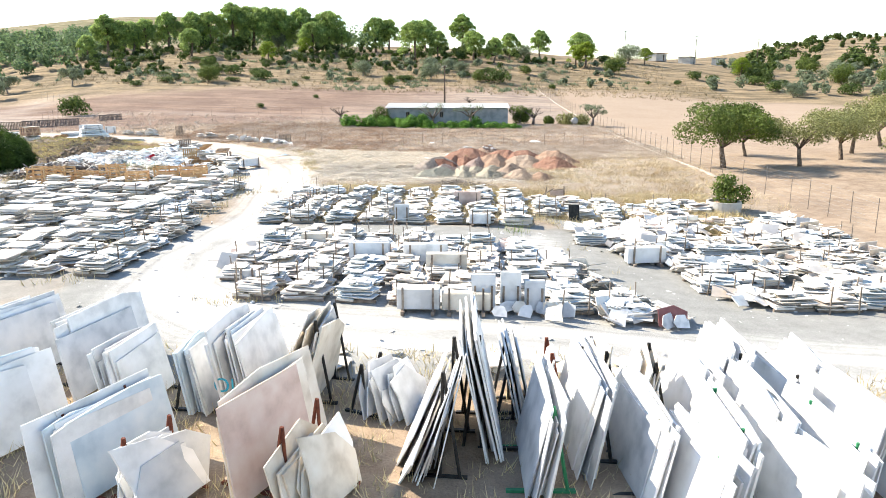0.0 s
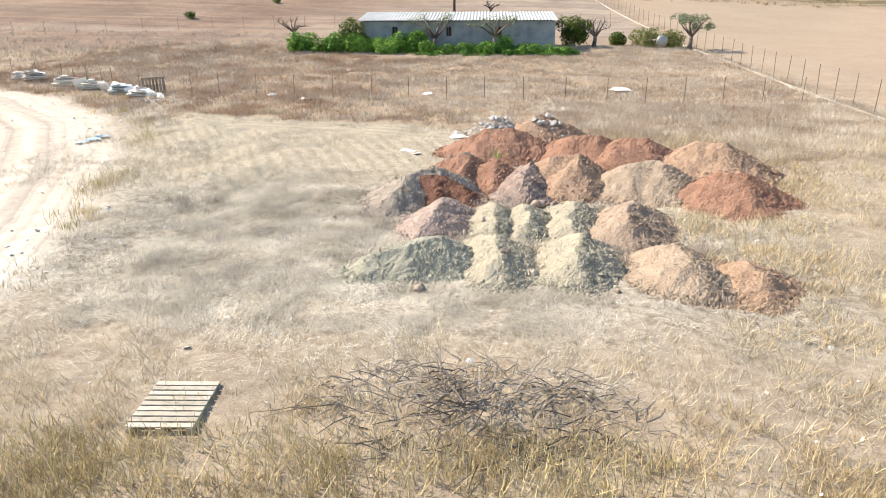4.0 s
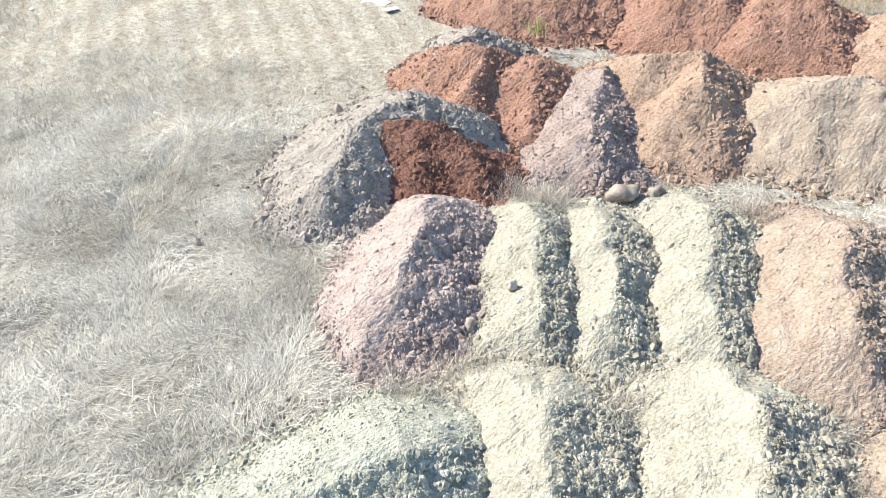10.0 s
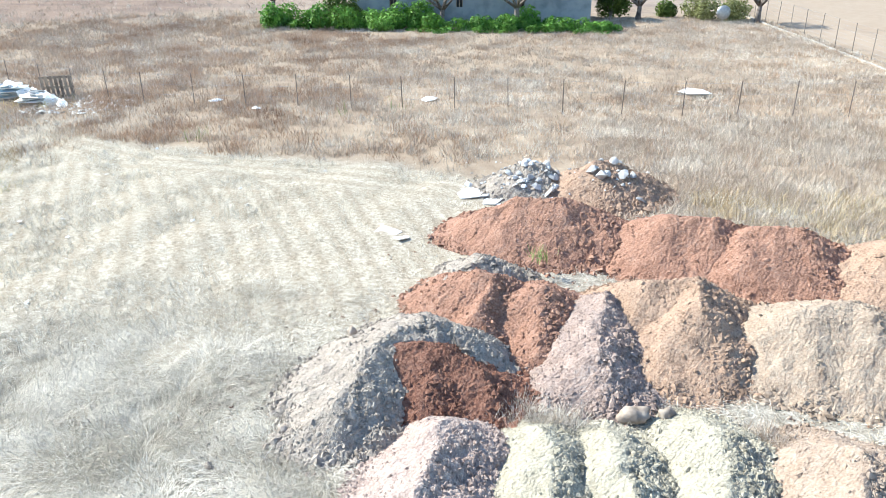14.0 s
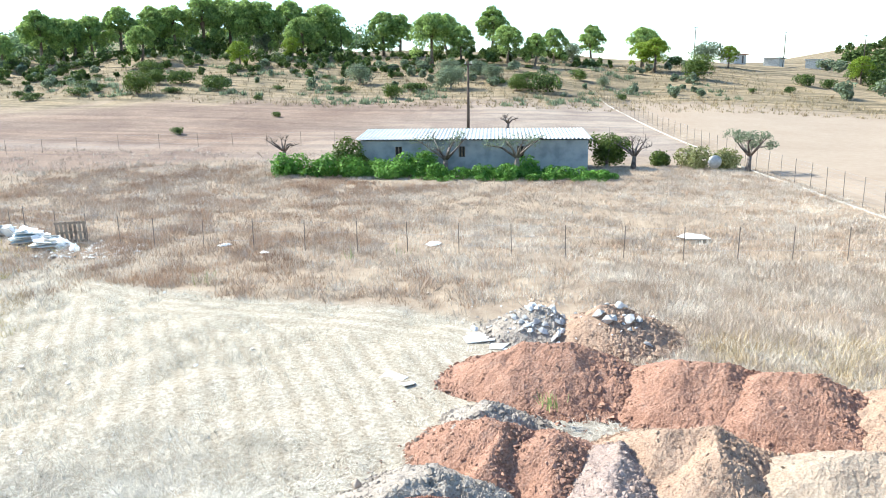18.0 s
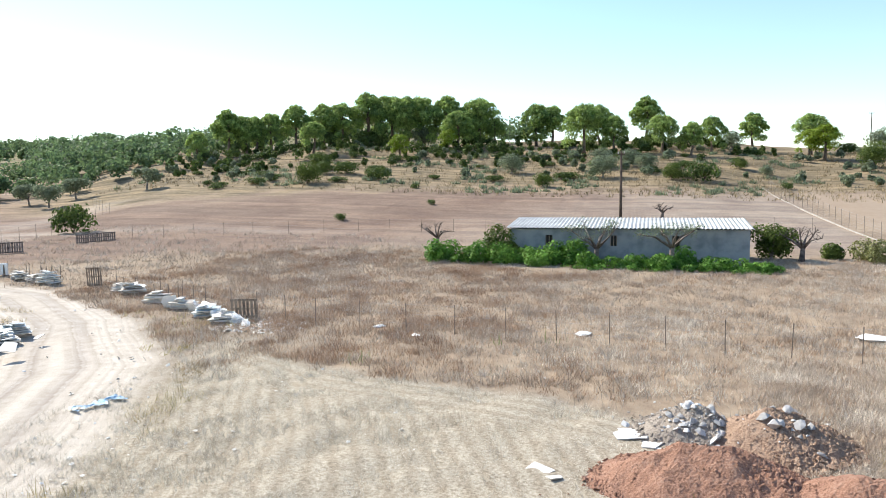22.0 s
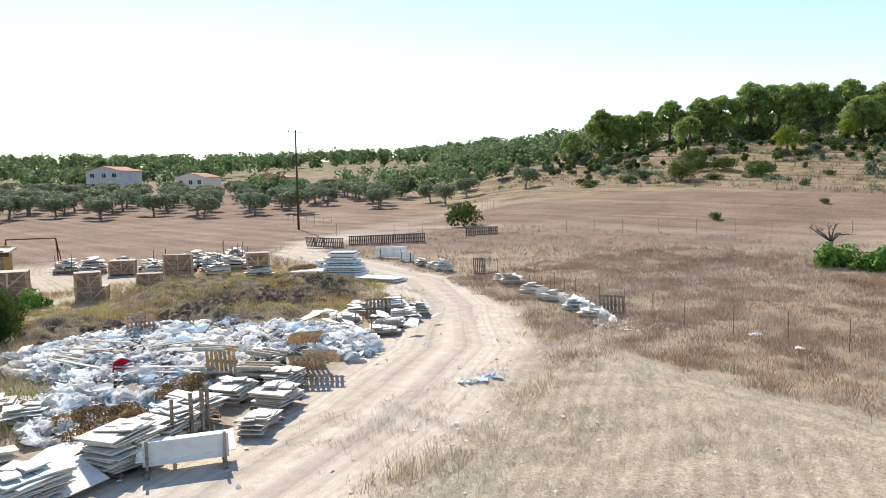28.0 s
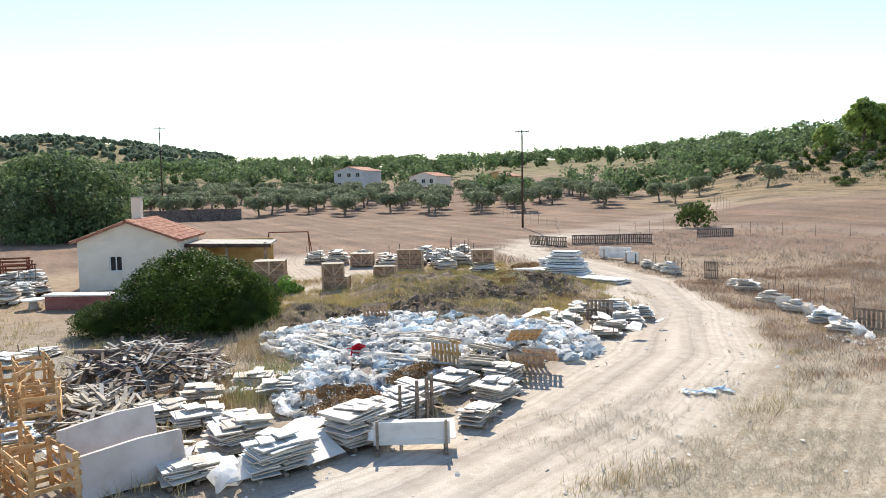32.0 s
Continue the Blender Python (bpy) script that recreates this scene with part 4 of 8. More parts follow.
def scatter_stones(pts, sizes, seed, kinds=None):
    """One mesh of many stones, each turned, tilted and stretched by chance."""
    r = np.random.RandomState(seed)
    kinds = kinds or STONES
    n = len(pts)
    a, tx, ty = r.rand(n) * 6.28, r.normal(size=n) * 0.3, r.normal(size=n) * 0.3
    st = np.exp(r.normal(size=(n, 3)) * 0.2) * np.asarray(sizes)[:, None]
    V, F, o = [], [], 0
    for k, (v, f) in enumerate(kinds):
        i = np.arange(k, n, len(kinds))
        q = v[None] * st[i][:, None]
        c, d = np.cos(a[i])[:, None], np.sin(a[i])[:, None]
        x, y = q[..., 0] * c - q[..., 1] * d, q[..., 0] * d + q[..., 1] * c
        q = np.stack([x, y, q[..., 2] + x * tx[i][:, None] + y * ty[i][:, None]], -1) + np.asarray(pts)[i][:, None]
        V.append(q.reshape(-1, 3))
        F.append((f[None] + o + np.arange(len(i))[:, None, None] * len(v)).reshape(-1, f.shape[1]))
        o += len(i) * len(v)
    return np.concatenate(V), np.concatenate(F)


def crest_height(px, py, crest, slope):
    """Height over the ground of a load tipped along a crest, at its angle of repose; crest: (x, y, height)."""
    z = np.full(px.shape, -9.0)
    for (x0, y0, h0), (x1, y1, h1) in zip(crest, crest[1:]):
        ex, ey = x1 - x0, y1 - y0
        t = np.clip(((px - x0) * ex + (py - y0) * ey) / (ex * ex + ey * ey), 0, 1)
        d = np.hypot(px - x0 - t * ex, py - y0 - t * ey)
        z = np.maximum(z, h0 + (h1 - h0) * t - slope * (np.sqrt(d * d + 0.0016) - 0.04))
    return z


def heap_height(px, py, crest, slope, seed):
    """The same with slumped flanks, a soft foot and lumps."""
    wx = px + (vnoise(px, py, 0.7, seed) - 0.5) * 0.26 + (vnoise(px, py, 0.22, seed + 1) - 0.5) * 0.09
    wy = py + (vnoise(px, py, 0.7, seed + 2) - 0.5) * 0.26 + (vnoise(px, py, 0.22, seed + 3) - 0.5) * 0.09
    z = crest_height(wx, wy, crest, slope)
    return np.where(z > -0.4, 0.5 * (z + np.sqrt(z * z + 0.006)) - 0.03, -0.03)


def heap(crest, material, seed, label, clods, coarse=1.0, slope=0.68, step=0.035, lumpy=0.10):
    """A tipped load of earth: flanks at rest on both sides of its crest, the coarse clods rolled to the lee side and the foot."""
    r = np.random.RandomState(seed)
    C = np.array(crest)
    cx, cy = C[:, 0].mean(), C[:, 1].mean()
    ob = thing("earth_heap", pose(cx, cy, 0), label, "earth heap", "tipped earth heaps")
    reach = C[:, 2].max() / slope + 0.45
    xs = np.arange(C[:, 0].min() - reach, C[:, 0].max() + reach, step)
    ys = np.arange(C[:, 1].min() - reach, C[:, 1].max() + reach, step)
    X, Y = np.meshgrid(xs, ys)
    H = heap_height(X, Y, crest, slope, seed)
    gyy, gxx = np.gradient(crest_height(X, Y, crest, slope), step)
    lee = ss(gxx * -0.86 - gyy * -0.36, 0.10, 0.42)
    foot = 1 - ss(H, 0.05, 0.24)
    rough = 0.42 + 0.58 * lee
    amp = np.clip(H * 7, 0, 1)
    H = H + amp * ((vnoise(X, Y, 0.30, seed + 4) - 0.5) * 0.07 + rough * ((vnoise(X, Y, 0.12, seed + 5) - 0.5) * 0.06 + (vnoise(X, Y, 0.05, seed + 6) - 0.5) * 0.045) + (r.rand(*X.shape) - 0.5) * 0.013)
    Z = terrain(X.ravel(), Y.ravel()).reshape(X.shape) + H - 0.02
    keep = H > -0.012
    ny, nx = X.shape
    ii = np.arange(nx * ny).reshape(ny, nx)
    ok = keep[:-1, :-1] & keep[1:, 1:] & keep[:-1, 1:] & keep[1:, :-1]
    f = np.stack([ii[:-1, :-1], ii[:-1, 1:], ii[1:, 1:], ii[1:, :-1]], -1)[ok]
    used, f = np.unique(f, return_inverse=True)
    P = np.stack([X - cx, Y - cy, Z], -1).reshape(-1, 3)
    part("soil", arrays_mesh("soil", P[used], f.reshape(-1, 4), material, False), None, ob)
    # clods: dense on the lee flank, a few on the lit flank, the largest along the foot
    k = r.randint(0, nx * ny, clods * 9)
    k = k[(H.ravel()[k] > 0.0)]
    px, py, le, fo = X.ravel()[k], Y.ravel()[k], lee.ravel()[k], foot.ravel()[k]
    patchy = vnoise(px, py, 0.4, seed + 7)
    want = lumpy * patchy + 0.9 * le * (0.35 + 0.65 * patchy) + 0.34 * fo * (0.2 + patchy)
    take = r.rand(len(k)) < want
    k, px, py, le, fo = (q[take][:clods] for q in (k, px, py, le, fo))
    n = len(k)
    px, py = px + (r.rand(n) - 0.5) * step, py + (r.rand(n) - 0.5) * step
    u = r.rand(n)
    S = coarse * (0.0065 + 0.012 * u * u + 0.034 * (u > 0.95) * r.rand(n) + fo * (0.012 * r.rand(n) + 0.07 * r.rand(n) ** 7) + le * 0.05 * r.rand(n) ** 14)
    Pk = np.stack([px - cx, py - cy, Z.ravel()[k] + S * 0.12], 1)
    # a scatter of stones past the foot
    m_ = 700
    a, q = r.rand(m_) * 6.283, r.rand(m_)
    j = r.randint(0, len(C), m_)
    x2, y2 = C[j, 0] + np.cos(a) * reach * (0.75 + 0.6 * q * q), C[j, 1] + np.sin(a) * reach * (0.75 + 0.6 * q * q)
    far = heap_height(x2, y2, crest, slope, seed) < 0.03
    x2, y2 = x2[far], y2[far]
    Pk = np.concatenate([Pk, np.stack([x2 - cx, y2 - cy, terrain(x2, y2) + 0.02], 1)])
    S = np.concatenate([S, 0.012 + 0.05 * r.rand(len(x2)) ** 5])
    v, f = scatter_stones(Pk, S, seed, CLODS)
    # darkened soil copy, thickest on the flank away from the sun
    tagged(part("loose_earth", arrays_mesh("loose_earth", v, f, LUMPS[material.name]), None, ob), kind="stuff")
    return ob


# crests of the heaps, row by row away from the yard: soil, angle of rest, (x, y, height)
ROW_1 = [
    (S_GREY, "grey-green gravelly earth heap on grass", 0.60, ((-2.51, 3.42, 0.28), (-2.10, 3.47, 0.50), (-1.43, 3.72, 0.68), (-0.71, 4.02, 0.76), (-0.48, 4.13, 0.66))),
    (S_TAN, "pale tan earth heap with stones at its foot", 0.50, ((0.34, 5.13, 0.46), (0.64, 4.77, 0.58), (0.64, 4.17, 0.60), (0.68, 3.33, 0.52), (0.71, 3.07, 0.36))),
    (S_TAN, "pale tan earth heap with stones at its foot", 0.52, ((2.51, 5.27, 0.50), (2.65, 4.86, 0.62), (2.53, 4.11, 0.66), (2.40, 3.40, 0.58), (2.48, 3.16, 0.40))),
    (S_SAND, "pale sandy earth heap on dry grass", 0.50, ((4.72, 4.30, 0.60), (4.78, 3.20, 0.70))),
    (S_BROWN, "low brown earth heap on dry grass", 0.50, ((6.20, 3.40, 0.50), (6.25, 2.70, 0.50)))]
ROW_2 = [
    (S_PINK, "pink stony earth heap on dry grass", 0.56, ((-0.71, 8.08, 0.58), (-0.95, 7.31, 0.64), (-1.03, 6.44, 0.60), (-1.11, 5.97, 0.35))),
    (S_TAN, "narrow pale tan earth heap", 0.54, ((0.47, 8.24, 0.44), (0.63, 7.86, 0.50), (0.59, 6.22, 0.46), (0.60, 6.05, 0.30))),
    (S_TAN, "narrow pale tan earth heap", 0.54, ((1.53, 8.22, 0.44), (1.62, 7.92, 0.50), (1.50, 6.23, 0.46), (1.53, 6.11, 0.30))),
    (S_TAN, "narrow pale olive-tan earth heap", 0.54, ((2.79, 8.57, 0.44), (2.95, 8.18, 0.54), (2.64, 6.25, 0.50), (2.72, 6.06, 0.32))),
    (S_ORANGE, "orange sandy earth heap on grass", 0.55, ((4.27, 7.92, 0.60), (4.45, 7.66, 0.72), (4.05, 6.10, 0.66), (4.04, 5.92, 0.40))),
    (S_RED, "brick-red earth heap with clods", 0.56, ((7.60, 9.90, 1.00), (8.10, 9.50, 1.00)))]
ROW_3 = [
    (S_PALE, "grey gravelly earth heap on grass", 0.58, ((-0.88, 10.53, 0.78), (-1.34, 10.43, 0.94), (-1.76, 10.05, 0.90), (-2.09, 9.50, 0.84), (-2.27, 8.53, 0.60), (-2.46, 8.37, 0.35))),
    (S_DARKRED, "dark red crumbly earth heap", 0.56, ((-1.82, 9.78, 0.74), (-1.11, 9.85, 0.84), (-0.29, 9.50, 0.58))),
    (S_RED, "red earth heap with clods", 0.62, ((-0.52, 12.38, 0.96), (-0.04, 12.21, 0.92), (-0.38, 11.29, 0.60))),
    (S_RED, "rounded red earth heap with clods", 0.56, ((0.63, 12.02, 0.88), (0.83, 11.94, 0.88), (0.61, 10.95, 0.50))),
    (S_MAUVE, "narrow mauve stony earth heap", 0.60, ((1.82, 11.87, 0.78), (1.46, 10.01, 0.66))),
    (S_BROWN, "orange-brown earth heap with clods", 0.60, ((2.69, 11.95, 1.00), (3.46, 11.95, 1.06), (3.37, 11.20, 1.00))),
    (S_SAND, "pale orange sandy earth heap", 0.53, ((4.94, 11.03, 0.95), (5.78, 11.13, 1.04), (6.03, 10.86, 1.00)))]
ROW_4 = [
    (S_PALE, "small pale grey earth heap", 0.62, ((-0.39, 13.52, 0.72), (-0.91, 12.67, 0.66), (-1.31, 12.13, 0.40))),
    (S_RED, "broad red earth heap with clods", 0.56, ((-0.31, 15.85, 0.75), (0.46, 15.88, 1.06), (1.48, 15.84, 1.10), (2.11, 15.62, 0.90))),
    (S_RED, "red earth heap with clods", 0.56, ((3.71, 15.01, 1.06), (4.55, 14.96, 1.06))),
    (S_RED, "red earth heap with clods", 0.56, ((5.31, 14.40, 1.04), (6.11, 14.30, 1.08))),
    (S_PALE, "pale rubble heap with white marble waste", 0.58, ((0.62, 19.17, 0.78), (1.08, 19.19, 0.78))),
    (S_BROWN, "brown rubble heap with stone waste", 0.60, ((2.60, 18.85, 1.00), (3.06, 18.96, 1.00))),
    (S_BROWN, "brown-red earth heap with clods", 0.56, ((7.90, 13.60, 1.10), (8.60, 13.00, 1.10)))]
HEAPS = ROW_1 + ROW_2 + ROW_3 + ROW_4
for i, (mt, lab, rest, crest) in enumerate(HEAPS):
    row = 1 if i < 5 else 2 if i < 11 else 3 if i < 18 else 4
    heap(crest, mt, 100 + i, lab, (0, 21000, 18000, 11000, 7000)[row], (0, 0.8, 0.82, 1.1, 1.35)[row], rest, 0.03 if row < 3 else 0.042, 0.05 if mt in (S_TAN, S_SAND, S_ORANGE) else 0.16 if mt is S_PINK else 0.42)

# marble waste thrown on the two rubble heaps
M_RUBBLE = mat("grey_marble_rubble", [(0.36, 0.34, 0.325), (0.52, 0.50, 0.485), (0.66, 0.65, 0.64)], 3, 0.8, 0.3, 20, island=0.3)
wr = np.random.RandomState(9)
for (_, _, rest, crest), nm, i in ((HEAPS[22], 130, 122), (HEAPS[23], 40, 123)):
    px_, py_ = wr.normal(size=nm) * 0.62 + crest[0][0] + 0.2, wr.normal(size=nm) * 0.5 + crest[0][1] - 0.2
    v, f = scatter_stones(np.stack([px_, py_, terrain(px_, py_) + heap_height(px_, py_, crest, rest, i)], 1), 0.025 + 0.15 * wr.rand(nm) ** 3, 77)
    tagged(new("marble_rubble", arrays_mesh("marble_rubble", v, f, M_RUBBLE)), "white and blue-grey marble lumps on a rubble heap", "rubble", kind="stuff")

def rock_mesh(seed):
    """A weathered boulder: a faceted ball pushed in and out."""
    bm = bmesh.new()
    bmesh.ops.create_icosphere(bm, subdivisions=3, radius=1)
    o = Vector((seed * 7.1, seed * 3.3, 1.0))
    for q in bm.verts:
        k = 0.85 + 0.35 * noise.noise(q.co * 1.1 + o) + 0.24 * noise.noise(q.co * 2.7 + o) + 0.1 * noise.noise(q.co * 6.0 + o)
        q.co = Vector((q.co.x * k, q.co.y * k * 0.8, q.co.z * k * 0.7))
    v = np.array([tuple(q.co) for q in bm.verts])
    f = np.array([[q.index for q in p.verts] for p in bm.faces])
    bm.free()
    return v, f


ROCKS = [rock_mesh(k) for k in range(4)]
# loose boulders between the heaps
M_ROCK = mat("pale_boulder", [(0.24, 0.185, 0.14), (0.36, 0.29, 0.235), (0.46, 0.40, 0.34)], 5, 0.9, 0.6, 12, rnd=0.25)
for i, (x, y, up, s) in enumerate([(1.95, 9.07, 0, 0.27), (2.49, 9.15, 0, 0.19), (1.24, 6.02, 0, 0.19), (1.60, 6.02, 0, 0.22), (-0.17, 6.25, 0, 0.15), (-1.06, 2.25, 0, 0.19), (0.80, 3.62, 0.40, 0.16), (1.48, 3.22, 0.06, 0.14), (0.31, 6.72, 0.28, 0.11), (-2.56, 10.75, 0.3, 0.12), (-3.12, 8.38, 0, 0.13), (3.2, 2.5, 0, 0.1), (1.08, 7.3, 0.12, 0.09), (1.1, 7.05, 0.1, 0.11), (2.05, 7.1, 0.1, 0.08)]):
    v, f = ROCKS[i % 4]
    ob = new("boulder", arrays_mesh("boulder", v * s, f, M_ROCK, True))
    ob.matrix_basis = pose(x, y, gz(x, y) + s * 0.4 + up, i * 20, i * 31, i * 57)
    tagged(ob, "pale rounded boulder lying by the earth heaps", "boulder", "boulders by the heaps")

# ---- stacks of marble slabs ----
def outline(r, w, d, rough=0.12):
    k = [(-1, -1), (r.uniform(-0.4, 0.4), -1), (1, -1), (1, r.uniform(-0.3, 0.3)), (1, 1), (-1, 1)]
    return [(x * w / 2 * (1 + r.uniform(-rough, rough * 0.3)), y * d / 2 * (1 + r.uniform(-rough, rough * 0.3))) for x, y in k]


def edged(me):
    """Sawn side faces take the second material."""
    me.materials.append(M_EDGE)
    me.polygons.foreach_set("material_index", [0 if abs(p.normal.z) > 0.5 else 1 for p in me.polygons])
    return me


SLABS = []
for i in range(14):
    r = random.Random(200 + i)
    w, d = r.uniform(0.75, 1.25), r.uniform(0.55, 0.95)
    th = r.choice([0.02, 0.03, 0.03, 0.05])
    SLABS.append((Geo().prism(outline(r, w, d, 0.18 if i % 3 else 0.05), 0, 1), w, d, th))
SLAB_ME = {}


def slab_mesh(i, material):
    key = (i, material.name)
    if key not in SLAB_ME:
        SLAB_ME[key] = edged(SLABS[i][0].mesh("slab", material))
    return SLAB_ME[key]


PALLET_BEAR = Geo().box((0, 0, 0), (1.25, 0.09, 0.09)).mesh("bearer", M_WOOD)


def stack(m, seed, layers, material, label, stakes=False, group="slab stacks in the yard", mess=1.0):
    """A pallet of loose flat slabs: the packed layers below in one mesh, the loose slabs on top singly."""
    r = random.Random(seed)
    st = thing("slab_stack", m, label, "slab stack", group)
    for y in (-0.36, 0.36):
        part("bearer", PALLET_BEAR, None, st, m=pose(0, y, 0.045))
    z = 0.092
    g = Geo()
    for k in range(layers):
        th = r.choice([0.02, 0.03, 0.03, 0.045, 0.07])
        cuts = r.choice([[(0, 0, 1, 1)], [(0, 0, 1, 1)], [(-0.26, 0, 0.5, 1), (0.27, 0, 0.48, 1)], [(0, -0.24, 1, 0.5), (0, 0.25, 1, 0.46)], [(-0.3, 0, 0.4, 1), (0.2, 0, 0.6, 0.95)]])
        for cx, cy, fx, fy in cuts:
            w, d = 1.3 * fx * r.uniform(0.82, 1.1), 0.98 * fy * r.uniform(0.8, 1.08)
            g.prism(outline(r, w, d, 0.14), 0, th, pose(cx * 1.3 + r.uniform(-0.1, 0.1), cy + r.uniform(-0.09, 0.09), z + r.uniform(0, 0.006), r.uniform(-1.4, 1.4) * mess, r.uniform(-1.4, 1.4) * mess, r.uniform(-8, 8) * mess))
        z += th + r.choice([0.008, 0.012, 0.03, 0.05])
    tagged(part("slab_block", edged(g.mesh("slab_block", material)), None, st), kind="stuff")
    for k in range(7):
        i = r.randrange(14)
        _, w, d, th = SLABS[i]
        big = k < 2
        m2 = pose(r.uniform(-0.3, 0.3) * (0.4 if big else 1), r.uniform(-0.22, 0.22) * (0.4 if big else 1), z, r.uniform(-4, 4) * mess, r.uniform(-4, 4) * mess, r.gauss(0, 7) + r.choice([0, 90, 180, 270] if not big else [0, 180]))
        part("slab", slab_mesh(i, material), None, st, m=m2 @ Matrix.Diagonal(((1.1 if big else r.uniform(0.3, 0.65)) / w, (0.8 if big else r.uniform(0.2, 0.45)) / d, th, 1)))
        z += th * (1.0 if big else 0.5) + 0.008
    if stakes:
        for x, y in ((-0.4, -0.54), (0.42, -0.54)):
            part("stake", Geo().box((0, 0, 0.42), (0.035, 0.035, 0.84)), M_WOOD, st, m=pose(x, y, 0, r.uniform(-4, 4), r.uniform(-4, 4)))
    return st


STACKS = []
for i in range(16):
    mt = (M_MIXW, M_MIXW, M_MIXB, M_MIXC)[i % 4]
    lab = ["pile of loose white marble slabs on a wooden pallet", "pile of white and grey marble slabs on a pallet", "pile of pale blue-white marble slabs on a pallet", "pile of cream and rose marble slabs on a pallet"][i % 4]
    STACKS.append(stack(at(-5.6 + (i % 8) * 1.62, -27.3 + (i // 8) * 1.3 - 0.12 * (i % 8), rng.uniform(-8, 8)), 300 + i, 4 + (i * 5) % 5, mt, lab, i % 3 == 0, mess=1.0 + 0.8 * (i % 3)))


def place_stacks(spots, seed, picks=STACKS, tall=(0.75, 1.2), wide=(0.98, 1.14)):
    r = random.Random(seed)
    for x, y in spots:
        ob = copy_thing(r.choice(picks), at(x, y, r.gauss(0, 4) + r.choice([0, 0, 0, 180, 180, 180, 90])))
        ob.scale = (r.uniform(*wide), r.uniform(*wide), r.uniform(*tall))


def lattice(x0, x1, y0, y1, dx, dy, jit, keep, seed, poly=None):
    r = random.Random(seed)
    out = []
    for j in range(int((y1 - y0) / dy) + 1):
        for i in range(int((x1 - x0) / dx) + 1):
            x, y = x0 + i * dx + r.uniform(-jit, jit), y0 + j * dy + r.uniform(-jit, jit)
            if r.random() < keep and (poly is None or inside(np.array([x]), np.array([y]), poly)[0]):
                out.append((x, y))
    return out


FRONT = [(-7.6, -25.2), (-8.0, -22), (-7.6, -18.9), (1.2, -19.4), (2.4, -20.5), (3.8, -21.9), (5.0, -25.2), (5.8, -26.8), (6.9, -28.5), (5.6, -28.7), (5.5, -25.2)]
RIGHT = [(4.6, -16.2), (4.6, -17.4), (6.5, -18.8), (7.4, -21.6), (8.6, -24.4), (10.2, -26.8), (18, -28), (18.7, -11.7), (10, -12.2), (6.9, -14.8)]
spots = lattice(-6.9, 6.9, -28.3, -17.6, 1.42, 1.12, 0.14, 0.98, 1, FRONT)
spots += lattice(-8.6, 4.4, -15.0, -5.2, 1.72, 1.12, 0.12, 0.96, 2)
spots += lattice(5.2, 14.0, -12.0, -6.8, 1.72, 1.2, 0.2, 0.92, 3)
spots += lattice(4.8, 18.4, -27.5, -11.8, 1.6, 1.35, 0.3, 0.6, 4, RIGHT)
spots += lattice(-30, -11.2, -26.0, -2.0, 1.62, 1.36, 0.22, 0.92, 5, [(-11.2, -24.8), (-11.2, -20), (-12.3, -14), (-13.9, -3), (-15.5, -1), (-20, -1.5), (-32, -6), (-26, -27)])
FAR_STACKS = [p for p in spots if p[0] < -14.6]
place_stacks([p for p in spots if p[0] >= -14.6], 9)


def far_stacks(name, spots, label, seed, material):
    """Stacks that the camera never nears, joined."""
    r = random.Random(seed)
    g = Geo()
    for x, y in spots:
        base = at(x, y, r.uniform(-12, 12) + r.choice([0, 90, 180]))
        z = 0.09
        for q in (-0.36, 0.36):
            g.box((0, q, 0.045), (1.25, 0.09, 0.09), base)
        for k in range(r.randint(4, 10)):
            th = r.choice([0.03, 0.04, 0.06, 0.08])
            small = r.random() < 0.35
            g.prism(outline(r, 1.3 * r.uniform(0.8, 1.1) * (0.55 if small else 1), 0.98 * r.uniform(0.75, 1.1), 0.16), 0, th, base @ pose(r.uniform(-0.15, 0.15) * (2 if small else 1), r.uniform(-0.1, 0.1), z, r.uniform(-3, 3), r.uniform(-3, 3), r.uniform(-12, 12)))
            z += th + r.choice([0.008, 0.03])
    tagged(new(name, edged(g.mesh(name, material))), label, "slab stacks", kind="stuff")


far_stacks("western_slab_stacks", FAR_STACKS[::2], "many low stacks of white and grey marble slabs", 12, M_MIXW)
far_stacks("western_cream_stacks", FAR_STACKS[1::2], "many low stacks of cream and brown marble slabs", 13, M_MIXC)


def tipped(m, seed, label):
    """Broken slabs slid over one another at all angles."""
    r = random.Random(seed)
    ob = thing("slab_heap", m, label, "slab heap", "heaps of tipped slabs")
    for k in range(12):
        w, h, th = r.uniform(0.45, 1.15), r.uniform(0.3, 0.7), r.choice([0.02, 0.03, 0.04])
        tilt = r.uniform(4, 30) if k < 9 else r.uniform(30, 62)
        a = r.gauss(0, 45)
        g = Geo().prism(outline(r, w, h, 0.3), 0, th)
        part("slab", edged(g.mesh("slab", (M_MIXW, M_MIXW, M_MIXC)[k % 3])), None, ob, m=pose(r.uniform(-0.75, 0.75), r.uniform(-0.55, 0.55), 0.1 + 0.5 * h * math.sin(radians(tilt)) + 0.035 * k * (k < 8), tilt, r.uniform(-10, 10), a))
    return ob


